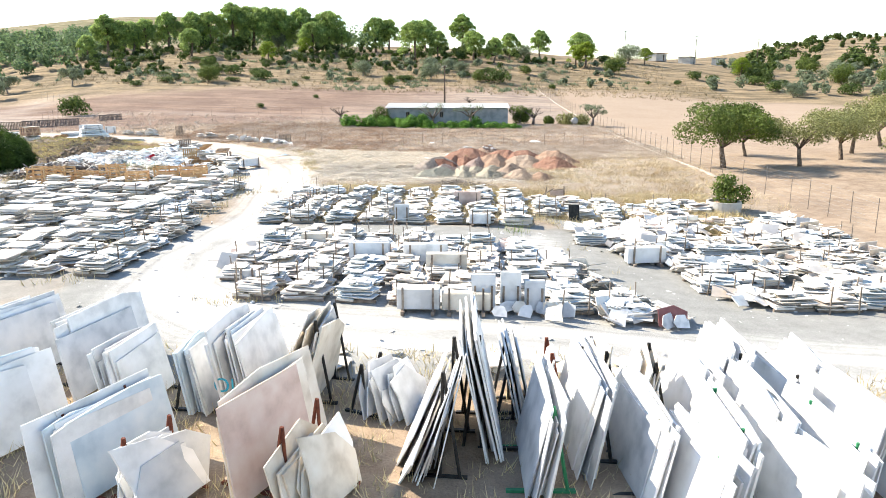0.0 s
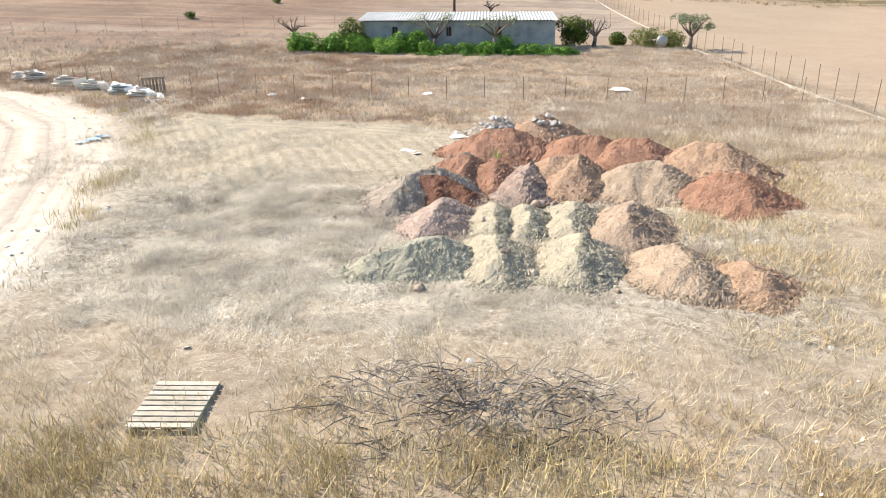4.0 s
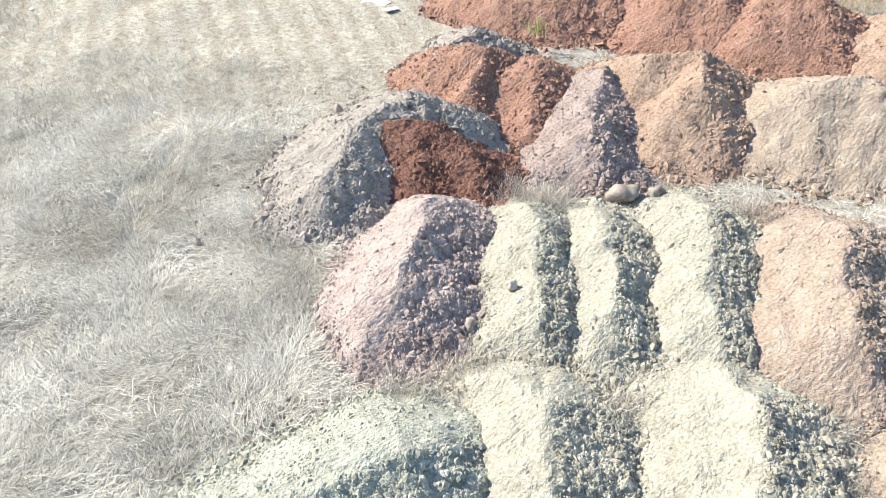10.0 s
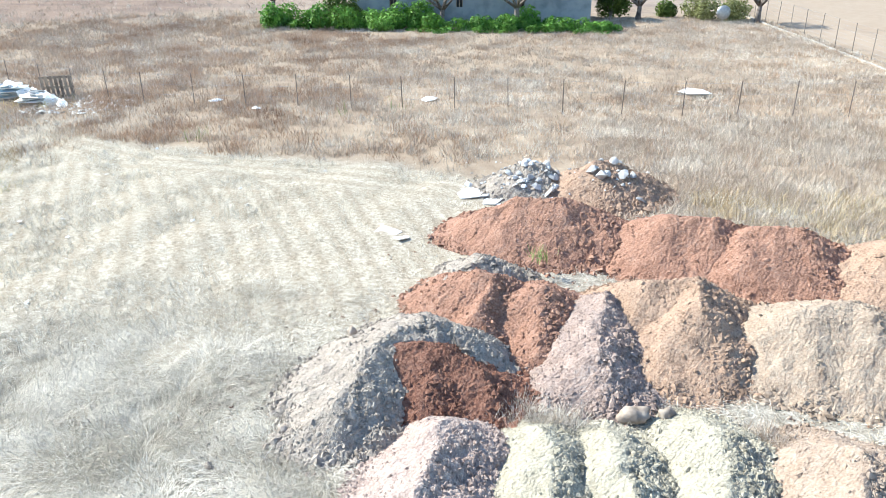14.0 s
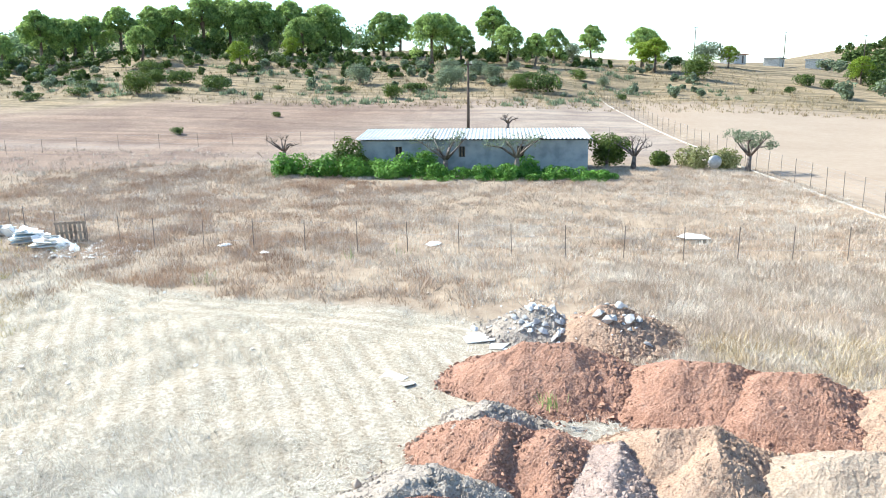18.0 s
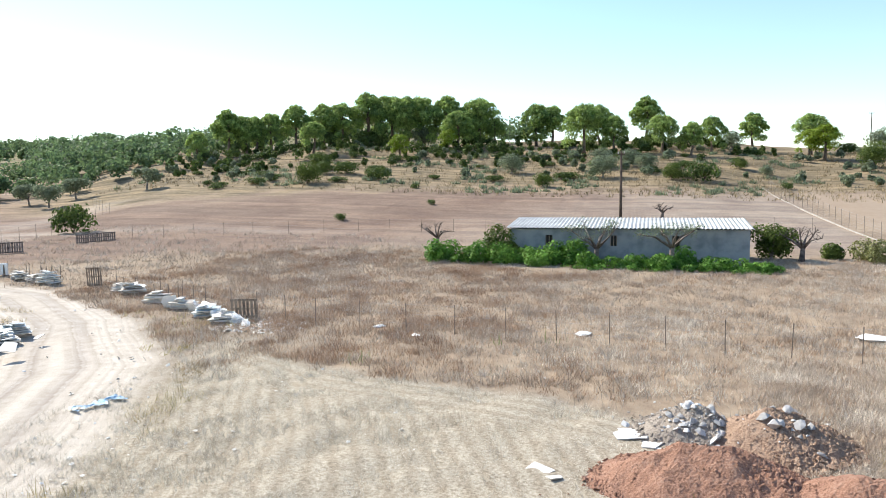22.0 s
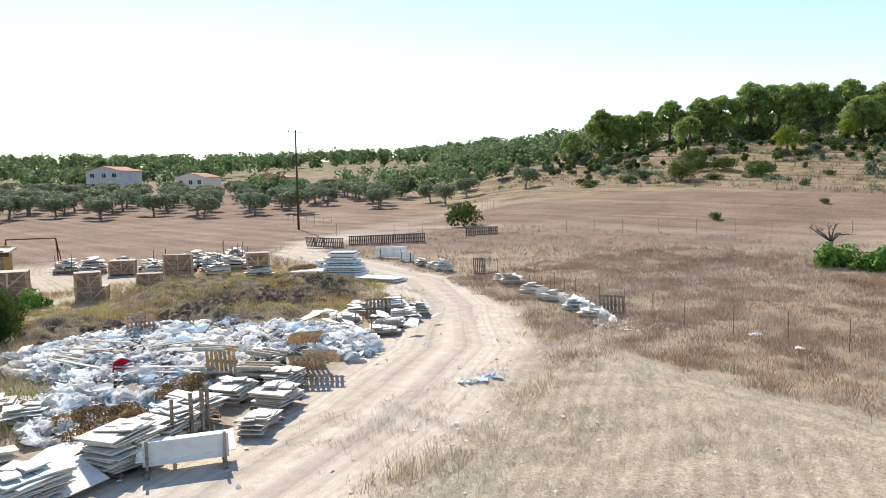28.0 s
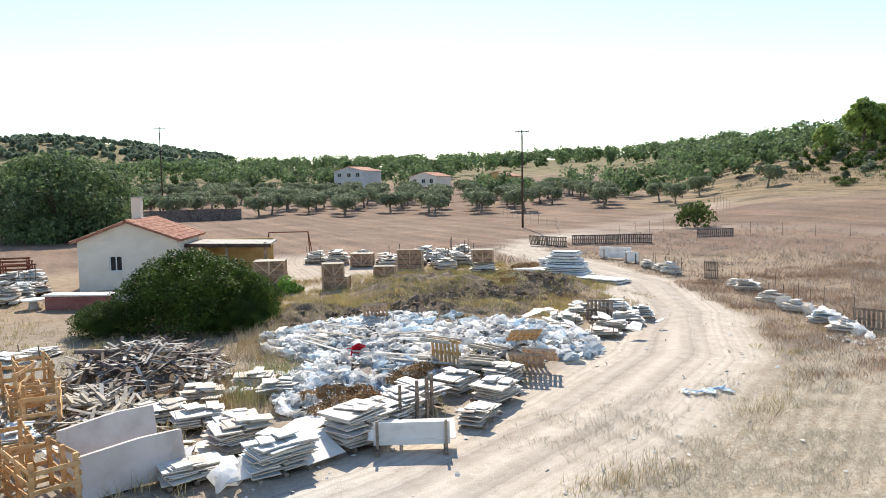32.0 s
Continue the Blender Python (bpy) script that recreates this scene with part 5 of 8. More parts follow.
TIPPED = [tipped(at(8.4 + 1.9 * i, -20.6 - 0.6 * i, 40 * i), 340 + i, "heap of broken white marble slabs slid over one another") for i in range(4)]
place_stacks(lattice(5.2, 19.0, -27.2, -10.5, 1.75, 1.55, 0.4, 0.7, 6, RIGHT), 10, TIPPED, (0.9, 1.2), (0.9, 1.2))
place_stacks([(-8.3, -14.3), (-8.5, -12.8), (-8.7, -11.3), (-8.8, -9.8), (2.6, -20.6), (4.2, -22.2), (4.9, -23.8), (5.5, -25.4), (6.3, -27.0), (5.2, -28.5), (7.0, -28.2), (-7.4, -24.0), (-7.7, -22.4), (-12.2, -18.6), (-12.8, -12.4), (-13.8, -8.2)], 11, TIPPED, (0.8, 1.1), (0.75, 0.95))

def wall_grid(w, h, holes, th=0.22):
    """A wall in local x and z with rectangular openings (x0, x1, z0, z1), one connected mesh."""
    xs = sorted({0, w, *[q for o in holes for q in o[:2]]})
    zs = sorted({0, h, *[q for o in holes for q in o[2:]]})
    bm = bmesh.new()
    vt = {}

    def vert(i, j, k):
        if (i, j, k) not in vt:
            vt[(i, j, k)] = bm.verts.new((xs[i], k * th, zs[j]))
        return vt[(i, j, k)]
    solid = {(i, j): not any(o[0] <= (xs[i] + xs[i + 1]) / 2 <= o[1] and o[2] <= (zs[j] + zs[j + 1]) / 2 <= o[3] for o in holes) for i in range(len(xs) - 1) for j in range(len(zs) - 1)}
    for (i, j), s in solid.items():
        if not s:
            continue
        bm.faces.new([vert(i, j, 0), vert(i + 1, j, 0), vert(i + 1, j + 1, 0), vert(i, j + 1, 0)])
        bm.faces.new([vert(i, j + 1, 1), vert(i + 1, j + 1, 1), vert(i + 1, j, 1), vert(i, j, 1)])
        for di, dj, a, b in ((-1, 0, (i, j), (i, j + 1)), (1, 0, (i + 1, j + 1), (i + 1, j)), (0, -1, (i + 1, j), (i, j)), (0, 1, (i, j + 1), (i + 1, j + 1))):
            if not solid.get((i + di, j + dj), False):
                bm.faces.new([vert(*a, 0), vert(*b, 0), vert(*b, 1), vert(*a, 1)])
    bmesh.ops.recalc_face_normals(bm, faces=bm.faces)
    me = bpy.data.meshes.new("wall")
    bm.to_mesh(me)
    bm.free()
    return me


# ---- the long grey shed ----
def shed():
    x0, x1, y0, z0 = -10.6, 6.6, 54.4, gz(-2, 54.4)
    ob = thing("shed", pose(0, 0, 0), "long low grey rendered shed with a corrugated roof", "shed")
    eave, depth = 2.95, 5.0
    wins = [(-7.6, 0.55), (-2.8, 0.5), (1.6, 0.55), (-5.2, 0.0)]
    holes = [(c - w / 2 - x0, c + w / 2 - x0, 1.7 - z0 + 0.4, 2.5 - z0 + 0.4) for c, w in wins if w]
    fw = wall_grid(x1 - x0, eave - z0 + 0.4, holes, 0.2)
    fw.materials.append(M_SHEDWALL)
    part("front_wall", fw, None, ob, m=pose(x0, y0 - 0.1, z0 - 0.4))
    part("back_wall", Geo().box(((x0 + x1) / 2, y0 + depth, (z0 - 0.4 + eave + 0.4) / 2), (x1 - x0, 0.2, eave + 0.8 - z0)), M_SHEDWALL, ob)
    for x in (x0 + 0.1, x1 - 0.1):
        part("end_wall", Geo().box((x, y0 + depth / 2, (z0 - 0.4 + eave) / 2), (0.2, depth - 0.2, eave - z0 + 0.4)), M_SHEDWALL, ob)
    for c, w in wins:
        if w:
            wn_ = part("window", Geo().box((c, y0 + 0.06, 2.1), (w, 0.04, 0.8)), M_GLASS, ob)
            g = Geo()
            for dx in (-w / 2 + 0.03, 0, w / 2 - 0.03):
                g.box((c + dx, y0 + 0.02, 2.1), (0.05, 0.05, 0.8))
            part("window_frame", g, M_WOOD, wn_)
    n = 240
    px = np.linspace(x0 - 0.25, x1 + 0.25, n)
    v, f = [], []
    for i, x in enumerate(px):
        dz = 0.035 * math.sin(i * math.pi / 2.0)
        v += [(x, y0 - 0.45, eave + 0.12 + dz), (x, y0 + depth + 0.3, eave + 0.62 + dz)]
    f = [(2 * i, 2 * i + 2, 2 * i + 3, 2 * i + 1) for i in range(n - 1)]
    me = Geo().add(v, f).mesh("roof", M_CORR)
    rf = part("roof", me, None, ob)
    sol = rf.modifiers.new("thick", "SOLIDIFY")
    sol.thickness = 0.02


shed()

# ---- standing slabs on A-frames by the lower road ----
def slab_outline(r, ln, h, broken):
    if not broken:
        p = [(-ln / 2, 0), (ln / 2, 0), (ln / 2 * r.uniform(0.94, 1.0), h * r.uniform(0.93, 1.02)), (-ln / 2 * r.uniform(0.94, 1.0), h * r.uniform(0.93, 1.02))]
        if r.random() < 0.4:
            p.insert(3, (ln * r.uniform(-0.3, 0.3), h * r.uniform(0.98, 1.06)))
        return p
    return [(-ln / 2 * r.uniform(0.5, 1), 0), (ln / 2 * r.uniform(0.5, 1), 0), (ln / 2 * r.uniform(0.6, 1.05), h * r.uniform(0.4, 0.75)), (ln * r.uniform(0.0, 0.4), h * r.uniform(0.8, 1.05)),
            (-ln * r.uniform(0.1, 0.45), h * r.uniform(0.75, 1.05)), (-ln / 2 * r.uniform(0.7, 1.05), h * r.uniform(0.3, 0.7))]


def rack(x, y, rz, n, ln, h, side, mats, steel, label, seed, broken=False, steelname="A-frame"):
    """Upright slabs leaning in a row against a steel frame, their long edge along local y."""
    r = random.Random(seed)
    ob = thing("slab_rack", at(x, y, rz), label, "slab rack", "upright slabs on frames")
    off = 0.10
    for k in range(n + 3):
        th = r.choice([0.02, 0.03, 0.03, 0.04])
        lean = r.uniform(9, 13) + (k * 1.2 if broken else k * 0.25)
        l2, h2 = ln * r.uniform(0.8, 1.05), h * (r.uniform(0.86, 1.06) if not broken else r.uniform(0.6, 1.1))
        g = Geo().prism([(a, b) for a, b in slab_outline(r, l2, h2, broken)], 0, th)
        # local x of the outline runs along y, local y of the outline runs up
        m = pose(side * off, r.uniform(-0.12, 0.12) * ln, 0.05) @ Matrix.Rotation(radians(-lean * side), 4, "Y") @ Matrix(((0, 0, 1, 0), (1, 0, 0, 0), (0, 1, 0, 0), (0, 0, 0, 1))) @ pose(0, 0, 0, 0, 0, r.uniform(-3, 3) * (3 if broken else 0.6))
        part("slab", g, r.choice(mats), ob, m=m)
        off += th + r.choice([0.006, 0.012, 0.03, 0.06]) * (1.8 if broken else 1)
    for yy in (-ln * 0.28, ln * 0.28):
        part("frame_leg", Geo().tube([(-side * 0.30, yy, 0.0), (-side * 0.02, yy, h * 0.96)], 0.032, 6), steel, ob)
        part("frame_post", Geo().tube([(side * 0.04, yy, 0.0), (-side * 0.01, yy, h * 0.96)], 0.03, 6), steel, ob)
        part("frame_foot", Geo().box((side * 0.15, yy, 0.025), (1.15, 0.08, 0.05)), steel, ob)
    return ob


WW = [M_WHITE, M_WHITE, M_WHITE, M_GREY]
RACKS = [
    (-9.4, -33.6, -14, 6, 2.6, 1.8, 1, WW, M_BLACK, 0), (-7.4, -33.6, -10, 6, 2.5, 1.8, 1, WW, M_BLACK, 0), (-6.1, -34.7, -8, 7, 1.9, 1.5, 1, [M_WHITE, M_WHITE, M_GREY], M_BLACK, 0),
    (-7.7, -37.2, -20, 5, 2.7, 1.8, 1, [M_WHITE, M_BLUE], M_BLACK, 0), (-5.2, -37.8, -22, 6, 2.2, 1.6, 1, [M_WHITE, M_BLUE, M_WHITE], M_RUST, 0), (-4.1, -38.3, -26, 6, 1.6, 1.2, 1, WW, M_RUST, 1),
    (-4.6, -35.0, -4, 4, 1.3, 1.5, 1, [M_BLUE, M_GREY], M_BLACK, 0), (-3.7, -34.7, -6, 9, 2.0, 2.0, 1, [M_WHITE], M_BLACK, 0), (-2.4, -37.5, -20, 3, 2.6, 1.6, 1, [M_PINK, M_CREAM], M_RUST, 0),
    (-1.6, -38.3, -18, 6, 1.9, 1.5, 1, [M_WHITE, M_CREAM], M_RUST, 1), (-2.0, -34.3, -8, 8, 2.2, 2.1, -1, [M_CREAM, M_GREY, M_CREAM], M_BLACK, 1), (-0.9, -35.1, -24, 8, 1.3, 1.25, 1, [M_GREY, M_WHITE], M_BLACK, 1),
    (0.7, -36.9, -5, 10, 3.0, 2.0, -1, [M_WHITE, M_CREAM, M_GREY], M_BLACK, 1), (1.25, -36.0, 1, 3, 2.6, 2.3, 1, [M_WHITE], M_BLACK, 0), (2.4, -37.3, 4, 5, 2.6, 1.9, -1, WW, M_GREEN, 0),
    (2.7, -34.8, 4, 3, 1.6, 1.7, -1, [M_CREAM, M_WHITE], M_RUST, 1), (3.3, -36.2, 5, 5, 2.8, 2.0, -1, WW, M_BLACK, 0), (4.1, -37.2, 8, 4, 2.5, 1.7, -1, WW, M_BLACK, 0),
    (4.8, -34.8, 6, 7, 2.0, 1.7, -1, [M_CREAM, M_WHITE], M_BLACK, 1), (5.5, -37.2, 10, 4, 2.8, 1.7, -1, [M_WHITE], M_GREEN, 0), (6.4, -36.6, 12, 4, 2.8, 1.8, -1, [M_WHITE], M_RUST, 0),
    (7.3, -37.2, 14, 5, 2.8, 1.6, -1, [M_WHITE], M_GREEN, 0), (6.6, -34.2, 10, 6, 2.4, 1.9, -1, WW, M_BLACK, 0), (8.3, -36.2, 14, 5, 2.6, 1.7, -1, [M_WHITE], M_BLACK, 0),
    (9.1, -37.4, 15, 4, 2.2, 1.4, -1, [M_MAROON, M_WHITE], M_GREEN, 0), (10.1, -36.0, 16, 5, 2.6, 1.7, -1, WW, M_GREEN, 0), (8.4, -33.9, 10, 5, 2.2, 1.6, -1, WW, M_BLACK, 0),
    (-10.8, -36.4, -18, 6, 2.6, 1.7, 1, WW, M_BLACK, 0), (11.2, -34.6, 14, 5, 2.4, 1.6, -1, WW, M_BLACK, 0), (-11.4, -33.8, -12, 6, 2.4, 1.7, 1, WW, M_BLACK, 0), (12, -36.8, 16, 5, 2.4, 1.6, -1, WW, M_BLACK, 0),
    (1.9, -35.0, 2, 4, 1.8, 1.7, 1, WW, M_BLACK, 0), (3.8, -34.3, 14, 4, 1.6, 1.6, -1, [M_CREAM, M_WHITE], M_BLACK, 1), (5.7, -34.7, 16, 5, 2.0, 1.6, -1, WW, M_BLACK, 0), (7.5, -34.6, 20, 5, 2.2, 1.6, -1, WW, M_BLACK, 0), (4.7, -38.3, 18, 5, 2.4, 1.7, -1, WW, M_GREEN, 0), (6.3, -38.5, 20, 5, 2.4, 1.7, -1, WW, M_RUST, 0)]
for i, (x, y, rz, n, ln, h, side, mats, steel, br) in enumerate(RACKS):
    rz, h = (rz - (3 if x < 4.5 else 13), h * 0.84) if x > 2 else (rz, h * (0.9 if x < -5 or y > -36 else 1.0))
    tone = {M_PINK.name: "rose and cream", M_MAROON.name: "red and white", M_CREAM.name: "cream and white", M_BLUE.name: "pale blue and grey", M_GREY.name: "grey and white"}.get(mats[0].name, "white")
    rack(x, y, rz, n, ln, h, side, mats, steel, f"{tone} {'broken ' if br else ''}marble slabs on a {'green' if steel is M_GREEN else 'rusty' if steel is M_RUST else 'black'} steel frame", 500 + i, br)
# blue letters painted on the edge of one bundle
paint = bpy.data.curves.new("mark", "FONT")
paint.body, paint.size, paint.extrude = "OL", 0.42, 0.002
M_PAINT = mat("blue_spray_paint", [(0.02, 0.30, 0.42), (0.04, 0.40, 0.52)], 6, 0.6, 0)
paint.materials.append(M_PAINT)
mk = new("paint_mark", paint)
mk.matrix_basis = pose(-3.95, -35.78, gz(-3.7, -35.7) + 0.62, 88, 0, -6)
tagged(mk, "blue painted letters on white marble", "paint mark")

# flat shards lying behind the racks and slabs tipped about in the yard
SHARD = [Geo().prism(slab_outline(random.Random(900 + i), 1.1, 0.8, True), 0, 0.025) for i in range(8)]
SHARD_ME = {}
for i, g in enumerate(SHARD):
    for mt in (M_WHITE, M_GREY, M_CREAM):
        SHARD_ME[(i, mt.name)] = edged(g.mesh("marble_slab", mt))


def shard(x, y, dz, rx, ry, rz, s, mt, label="loose broken marble slab lying in the yard", group="loose slabs"):
    i = rng.randrange(8)
    ob = new("marble_slab", SHARD_ME[(i, mt.name)])
    ob.matrix_basis = pose(x, y, gz(x, y) + dz, rx, ry, rz) @ Matrix.Diagonal((s, s, 1, 1)) @ pose(0, -0.35, 0)
    return tagged(ob, label, "marble slab", group)


for k in range(34):
    shard(rng.uniform(-6, 9), rng.uniform(-33.2, -31.9), 0.05 + rng.random() * 0.2, rng.uniform(-12, 12), rng.uniform(-12, 12), rng.uniform(0, 360), rng.uniform(0.5, 1.1), rng.choice([M_WHITE, M_GREY, M_CREAM]))
# upright and leaning pieces along the edges of the stacks
for k in range(15):
    x = rng.uniform(1.8, 7.3)
    shard(x, -28.9 + rng.uniform(-0.35, 0.25), 0.25, rng.uniform(58, 80), rng.uniform(-14, 14), rng.uniform(-40, 40), rng.uniform(0.4, 0.75), rng.choice([M_WHITE, M_WHITE, M_GREY, M_CREAM]), "broken marble slab leaning against a stack")
redslab = shard(6.9, -28.9, 0.35, 70, 0, 8, 0.8, M_WHITE)
redslab.data = Geo().prism([(-0.5, 0), (0.55, 0), (0.6, 0.5), (0.1, 0.75), (-0.5, 0.62)], 0, 0.03).mesh("marble_slab", M_MAROON)
redslab["label"] = "red marble slab leaning against a white stack"


# block-like bundles standing at the front of the stacks
def bundle(x, y, rz, ln, h, n, mt, label):
    ob = thing("slab_bundle", at(x, y, rz), label, "slab bundle", "upright slab bundles")
    for k in range(n):
        part("slab", Geo().box((0, k * 0.045, h / 2 + 0.12), (ln * rng.uniform(0.96, 1.02), 0.035, h * rng.uniform(0.95, 1.02))), mt, ob)
    for sx in (-ln * 0.35, ln * 0.35):
        part("bearer", Geo().box((sx, n * 0.022, 0.06), (0.1, n * 0.045 + 0.5, 0.12)), M_WOOD, ob)
        part("stake", Geo().box((sx, -0.06, 0.4), (0.06, 0.06, 0.8)), M_WOOD, ob)


for x, y, rz, ln, h, n, mt in [(-0.4, -28.9, 0, 1.25, 0.62, 12, M_WHITE), (1.0, -28.9, 0, 1.4, 0.5, 8, M_CREAM), (1.5, -28.6, 0, 0.7, 1.0, 5, M_GREY), (2.3, -28.5, 0, 0.6, 1.1, 5, M_WHITE), (3.0, -28.6, 0, 0.6, 0.9, 5, M_GREY),
                               (-2.1, -15.4, 2, 0.7, 0.8, 6, M_GREY), (1.6, -15.7, 0, 1.0, 0.45, 8, M_WHITE), (-6.0, -26.9, 10, 0.5, 0.6, 4, M_WHITE), (8.0, -21.4, 8, 1.5, 0.6, 9, M_WHITE), (-5, -21.0, 4, 1.2, 0.55, 8, M_CREAM),
                               (-2.6, -23.2, 0, 1.5, 0.7, 10, M_GREY), (-0.5, -23.4, 3, 1.6, 0.7, 8, M_WHITE), (1.0, -10.6, 0, 1.4, 0.7, 8, M_PINK), (0.3, -24.9, 0, 1.4, 0.7, 8, M_CREAM)]:
    bundle(x, y, rz, ln, h, n, mt, "bundle of upright marble slabs on wooden bearers")
blk = thing("black_slab", at(6.45, -12.75, 12), "black marble slab leaning on a stack", "slab")
part("slab", Geo().box((0, 0, 0.42), (0.55, 0.05, 0.8), pose(0, 0, 0, -14)), M_BLACK, blk)
part("bearer", Geo().box((0, 0.1, 0.03), (0.6, 0.3, 0.06)), M_WOOD, blk)
# stakes among the stacks
for k in range(24):
    x, y = rng.choice([(rng.uniform(-7, 6), rng.uniform(-28, -19.2)), (rng.uniform(-8, 6), rng.uniform(-15.6, -6)), (rng.uniform(-28, -13), rng.uniform(-25, -5))])
    st = new("stake", Geo().box((0, 0, 0.45), (0.035, 0.035, 0.95)).mesh("stake", M_WOOD))
    st.matrix_basis = pose(x, y, gz(x, y) - 0.05, rng.uniform(-5, 5), rng.uniform(-5, 5), rng.uniform(0, 90))
    tagged(st, "weathered wooden stake between slab stacks", "stake", "stakes in the yard")

# round concrete planter
pl = thing("planter", at(15.5, -8.2), "round weathered concrete planter ring with soil", "planter")
M_CONC = mat("concrete", [(0.34, 0.32, 0.29), (0.50, 0.47, 0.43), (0.58, 0.56, 0.52)], 3, 0.9, 0.4, 30, rnd=0.1)
g = Geo()
ns = 28
vs = [(math.cos(a) * r0, math.sin(a) * r0, z) for r0, z in ((0.95, -0.1), (0.95, 0.6), (0.83, 0.6), (0.83, 0.42)) for a in (2 * math.pi * k / ns for k in range(ns))]
g.add(vs, [(q * ns + k, q * ns + (k + 1) % ns, (q + 1) * ns + (k + 1) % ns, (q + 1) * ns + k) for q in range(3) for k in range(ns)])
part("ring", g, M_CONC, pl, smooth=False)
part("soil", Geo().prism([(0.84 * math.cos(2 * math.pi * k / ns), 0.84 * math.sin(2 * math.pi * k / ns)) for k in range(ns)], 0.3, 0.46), S_BROWN, pl)

# wooden pallet and brushwood on the grass before the heaps
def flat_pallet(m, w=1.0, d=1.3, mt=None, slats=10, label="weathered wooden pallet lying on dry grass", name="pallet", group=""):
    ob = thing(name, m, label, "pallet", group)
    mt = mt or M_WOOD
    for y in (-d / 2 + 0.06, 0, d / 2 - 0.06):
        part("bearer", Geo().box((0, y, 0.045), (w, 0.09, 0.09)), mt, ob)
    for k in range(slats):
        part("slat", Geo().box((-w / 2 + (k + 0.5) * w / slats, 0, 0.101), (w / slats * 0.72, d, 0.02)), mt, ob)
    return ob


M_PALEWOOD = mat("bleached_wood", [(0.38, 0.34, 0.28), (0.52, 0.47, 0.40)], 5, 0.9, 0.4, 25, rnd=0.15)
flat_pallet(at(-4.4, -2.6, 92), 1.3, 1.0, M_PALEWOOD, 9, "bleached slatted wooden pallet lying on dry grass")
g = Geo()
for k in range(520):
    a, q = rng.uniform(0, 6.28), rng.random() ** 0.7
    x, y = 0.2 + math.cos(a) * q * 2.7, -2.3 + math.sin(a) * q * 1.6
    z = gz(x, y) + rng.uniform(0.0, 0.45) * (1 - q)
    b = rng.uniform(0, 6.28)
    ln = rng.uniform(0.25, 0.8)
    dx, dy, dz = math.cos(b) * ln, math.sin(b) * ln, rng.uniform(-0.1, 0.3) * ln
    g.tube([(x, y, z), (x + dx * 0.5, y + dy * 0.5, z + dz * 0.5 + rng.uniform(-0.06, 0.08)), (x + dx, y + dy, z + dz)], [0.012, 0.009, 0.004], 3)
tagged(new("brushwood", g.mesh("brushwood", M_BRUSH)), "heap of grey dry cut branches on the grass", "brushwood", kind="stuff")
# broken wooden frame at the end of the stacks
bf = thing("broken_screen", at(6.1, -5.6, 12), "broken pink-grey wooden screen behind the stacks", "screen")
for a, b in (((-0.8, 0, 0.1), (0.1, 0, 0.6)), ((0.1, 0, 0.5), (0.9, 0.1, 0.55)), ((-0.4, 0.1, 0.0), (-0.3, 0.1, 0.7)), ((0.8, 0, 0), (0.75, 0, 0.75))):
    part("rail", Geo().tube([a, b], 0.04, 4), M_WOOD, bf)
part("panel", Geo().box((0.35, 0.05, 0.3), (0.9, 0.03, 0.4)), M_PINK, bf)

# ---- fences ----
def fence(pts, pitch, h, label, wires=4, group="", post_r=0.019, lean=2.0):
    fb = thing("wire_fence", pose(0, 0, 0), label, "fence", group)
    post = Geo().tube([(0, 0, -0.15), (0, 0, h)], post_r, 5).mesh("post", M_FPOST)
    tops = []
    for (x1, y1), (x2, y2) in zip(pts, pts[1:]):
        n = max(1, round(math.hypot(x2 - x1, y2 - y1) / pitch))
        for k in range(n):
            x, y = x1 + (x2 - x1) * k / n, y1 + (y2 - y1) * k / n
            part("post", post, None, fb, m=pose(x, y, gz(x, y), rng.uniform(-lean, lean), rng.uniform(-lean, lean)))
            tops.append((x, y, gz(x, y)))
    for w in range(wires):
        part("wire", Geo().tube([(x, y, z + h * (w + 0.9) / (wires + 0.1)) for x, y, z in tops], 0.004, 3), M_GALV, fb)
    return fb


M_FPOST = mat("rusty_fence_post", [(0.13, 0.105, 0.09), (0.25, 0.205, 0.175)], 8, 0.8, 0.2, 40, rnd=0.2)
fence([(-33.5, 36.6), (-27, 34.2), (-20.5, 31.2), (-15, 29.5), (-6, 28.9), (2.5, 28.2), (7, 27.8), (13.2, 27.9), (19.6, 28.2)], 2.2, 1.3, "thin rusty posts and wire across dry scrub", 3)
EAST = [(20.8, -14), (20.6, -5), (19.2, 3), (19.0, 15), (19.4, 33), (19.7, 47), (19.2, 70), (18.4, 91), (17.2, 122)]
fence(EAST, 2.4, 1.7, "wire mesh fence with grey posts along a field edge", 7)
fence([(-50, 60), (-40, 66), (-30, 70.5), (-10, 74), (8, 76), (18.8, 78)], 3.2, 1.4, "far thin post and wire fence", 3)
fence([(-58, 50), (-62, 62), (-70, 80), (-84, 92)], 3.0, 1.5, "far thin post and wire fence", 3)
fence([(-100, 62), (-88, 58), (-76, 55), (-64, 47)], 3.2, 1.4, "far thin post and wire fence", 3)
g = Geo()
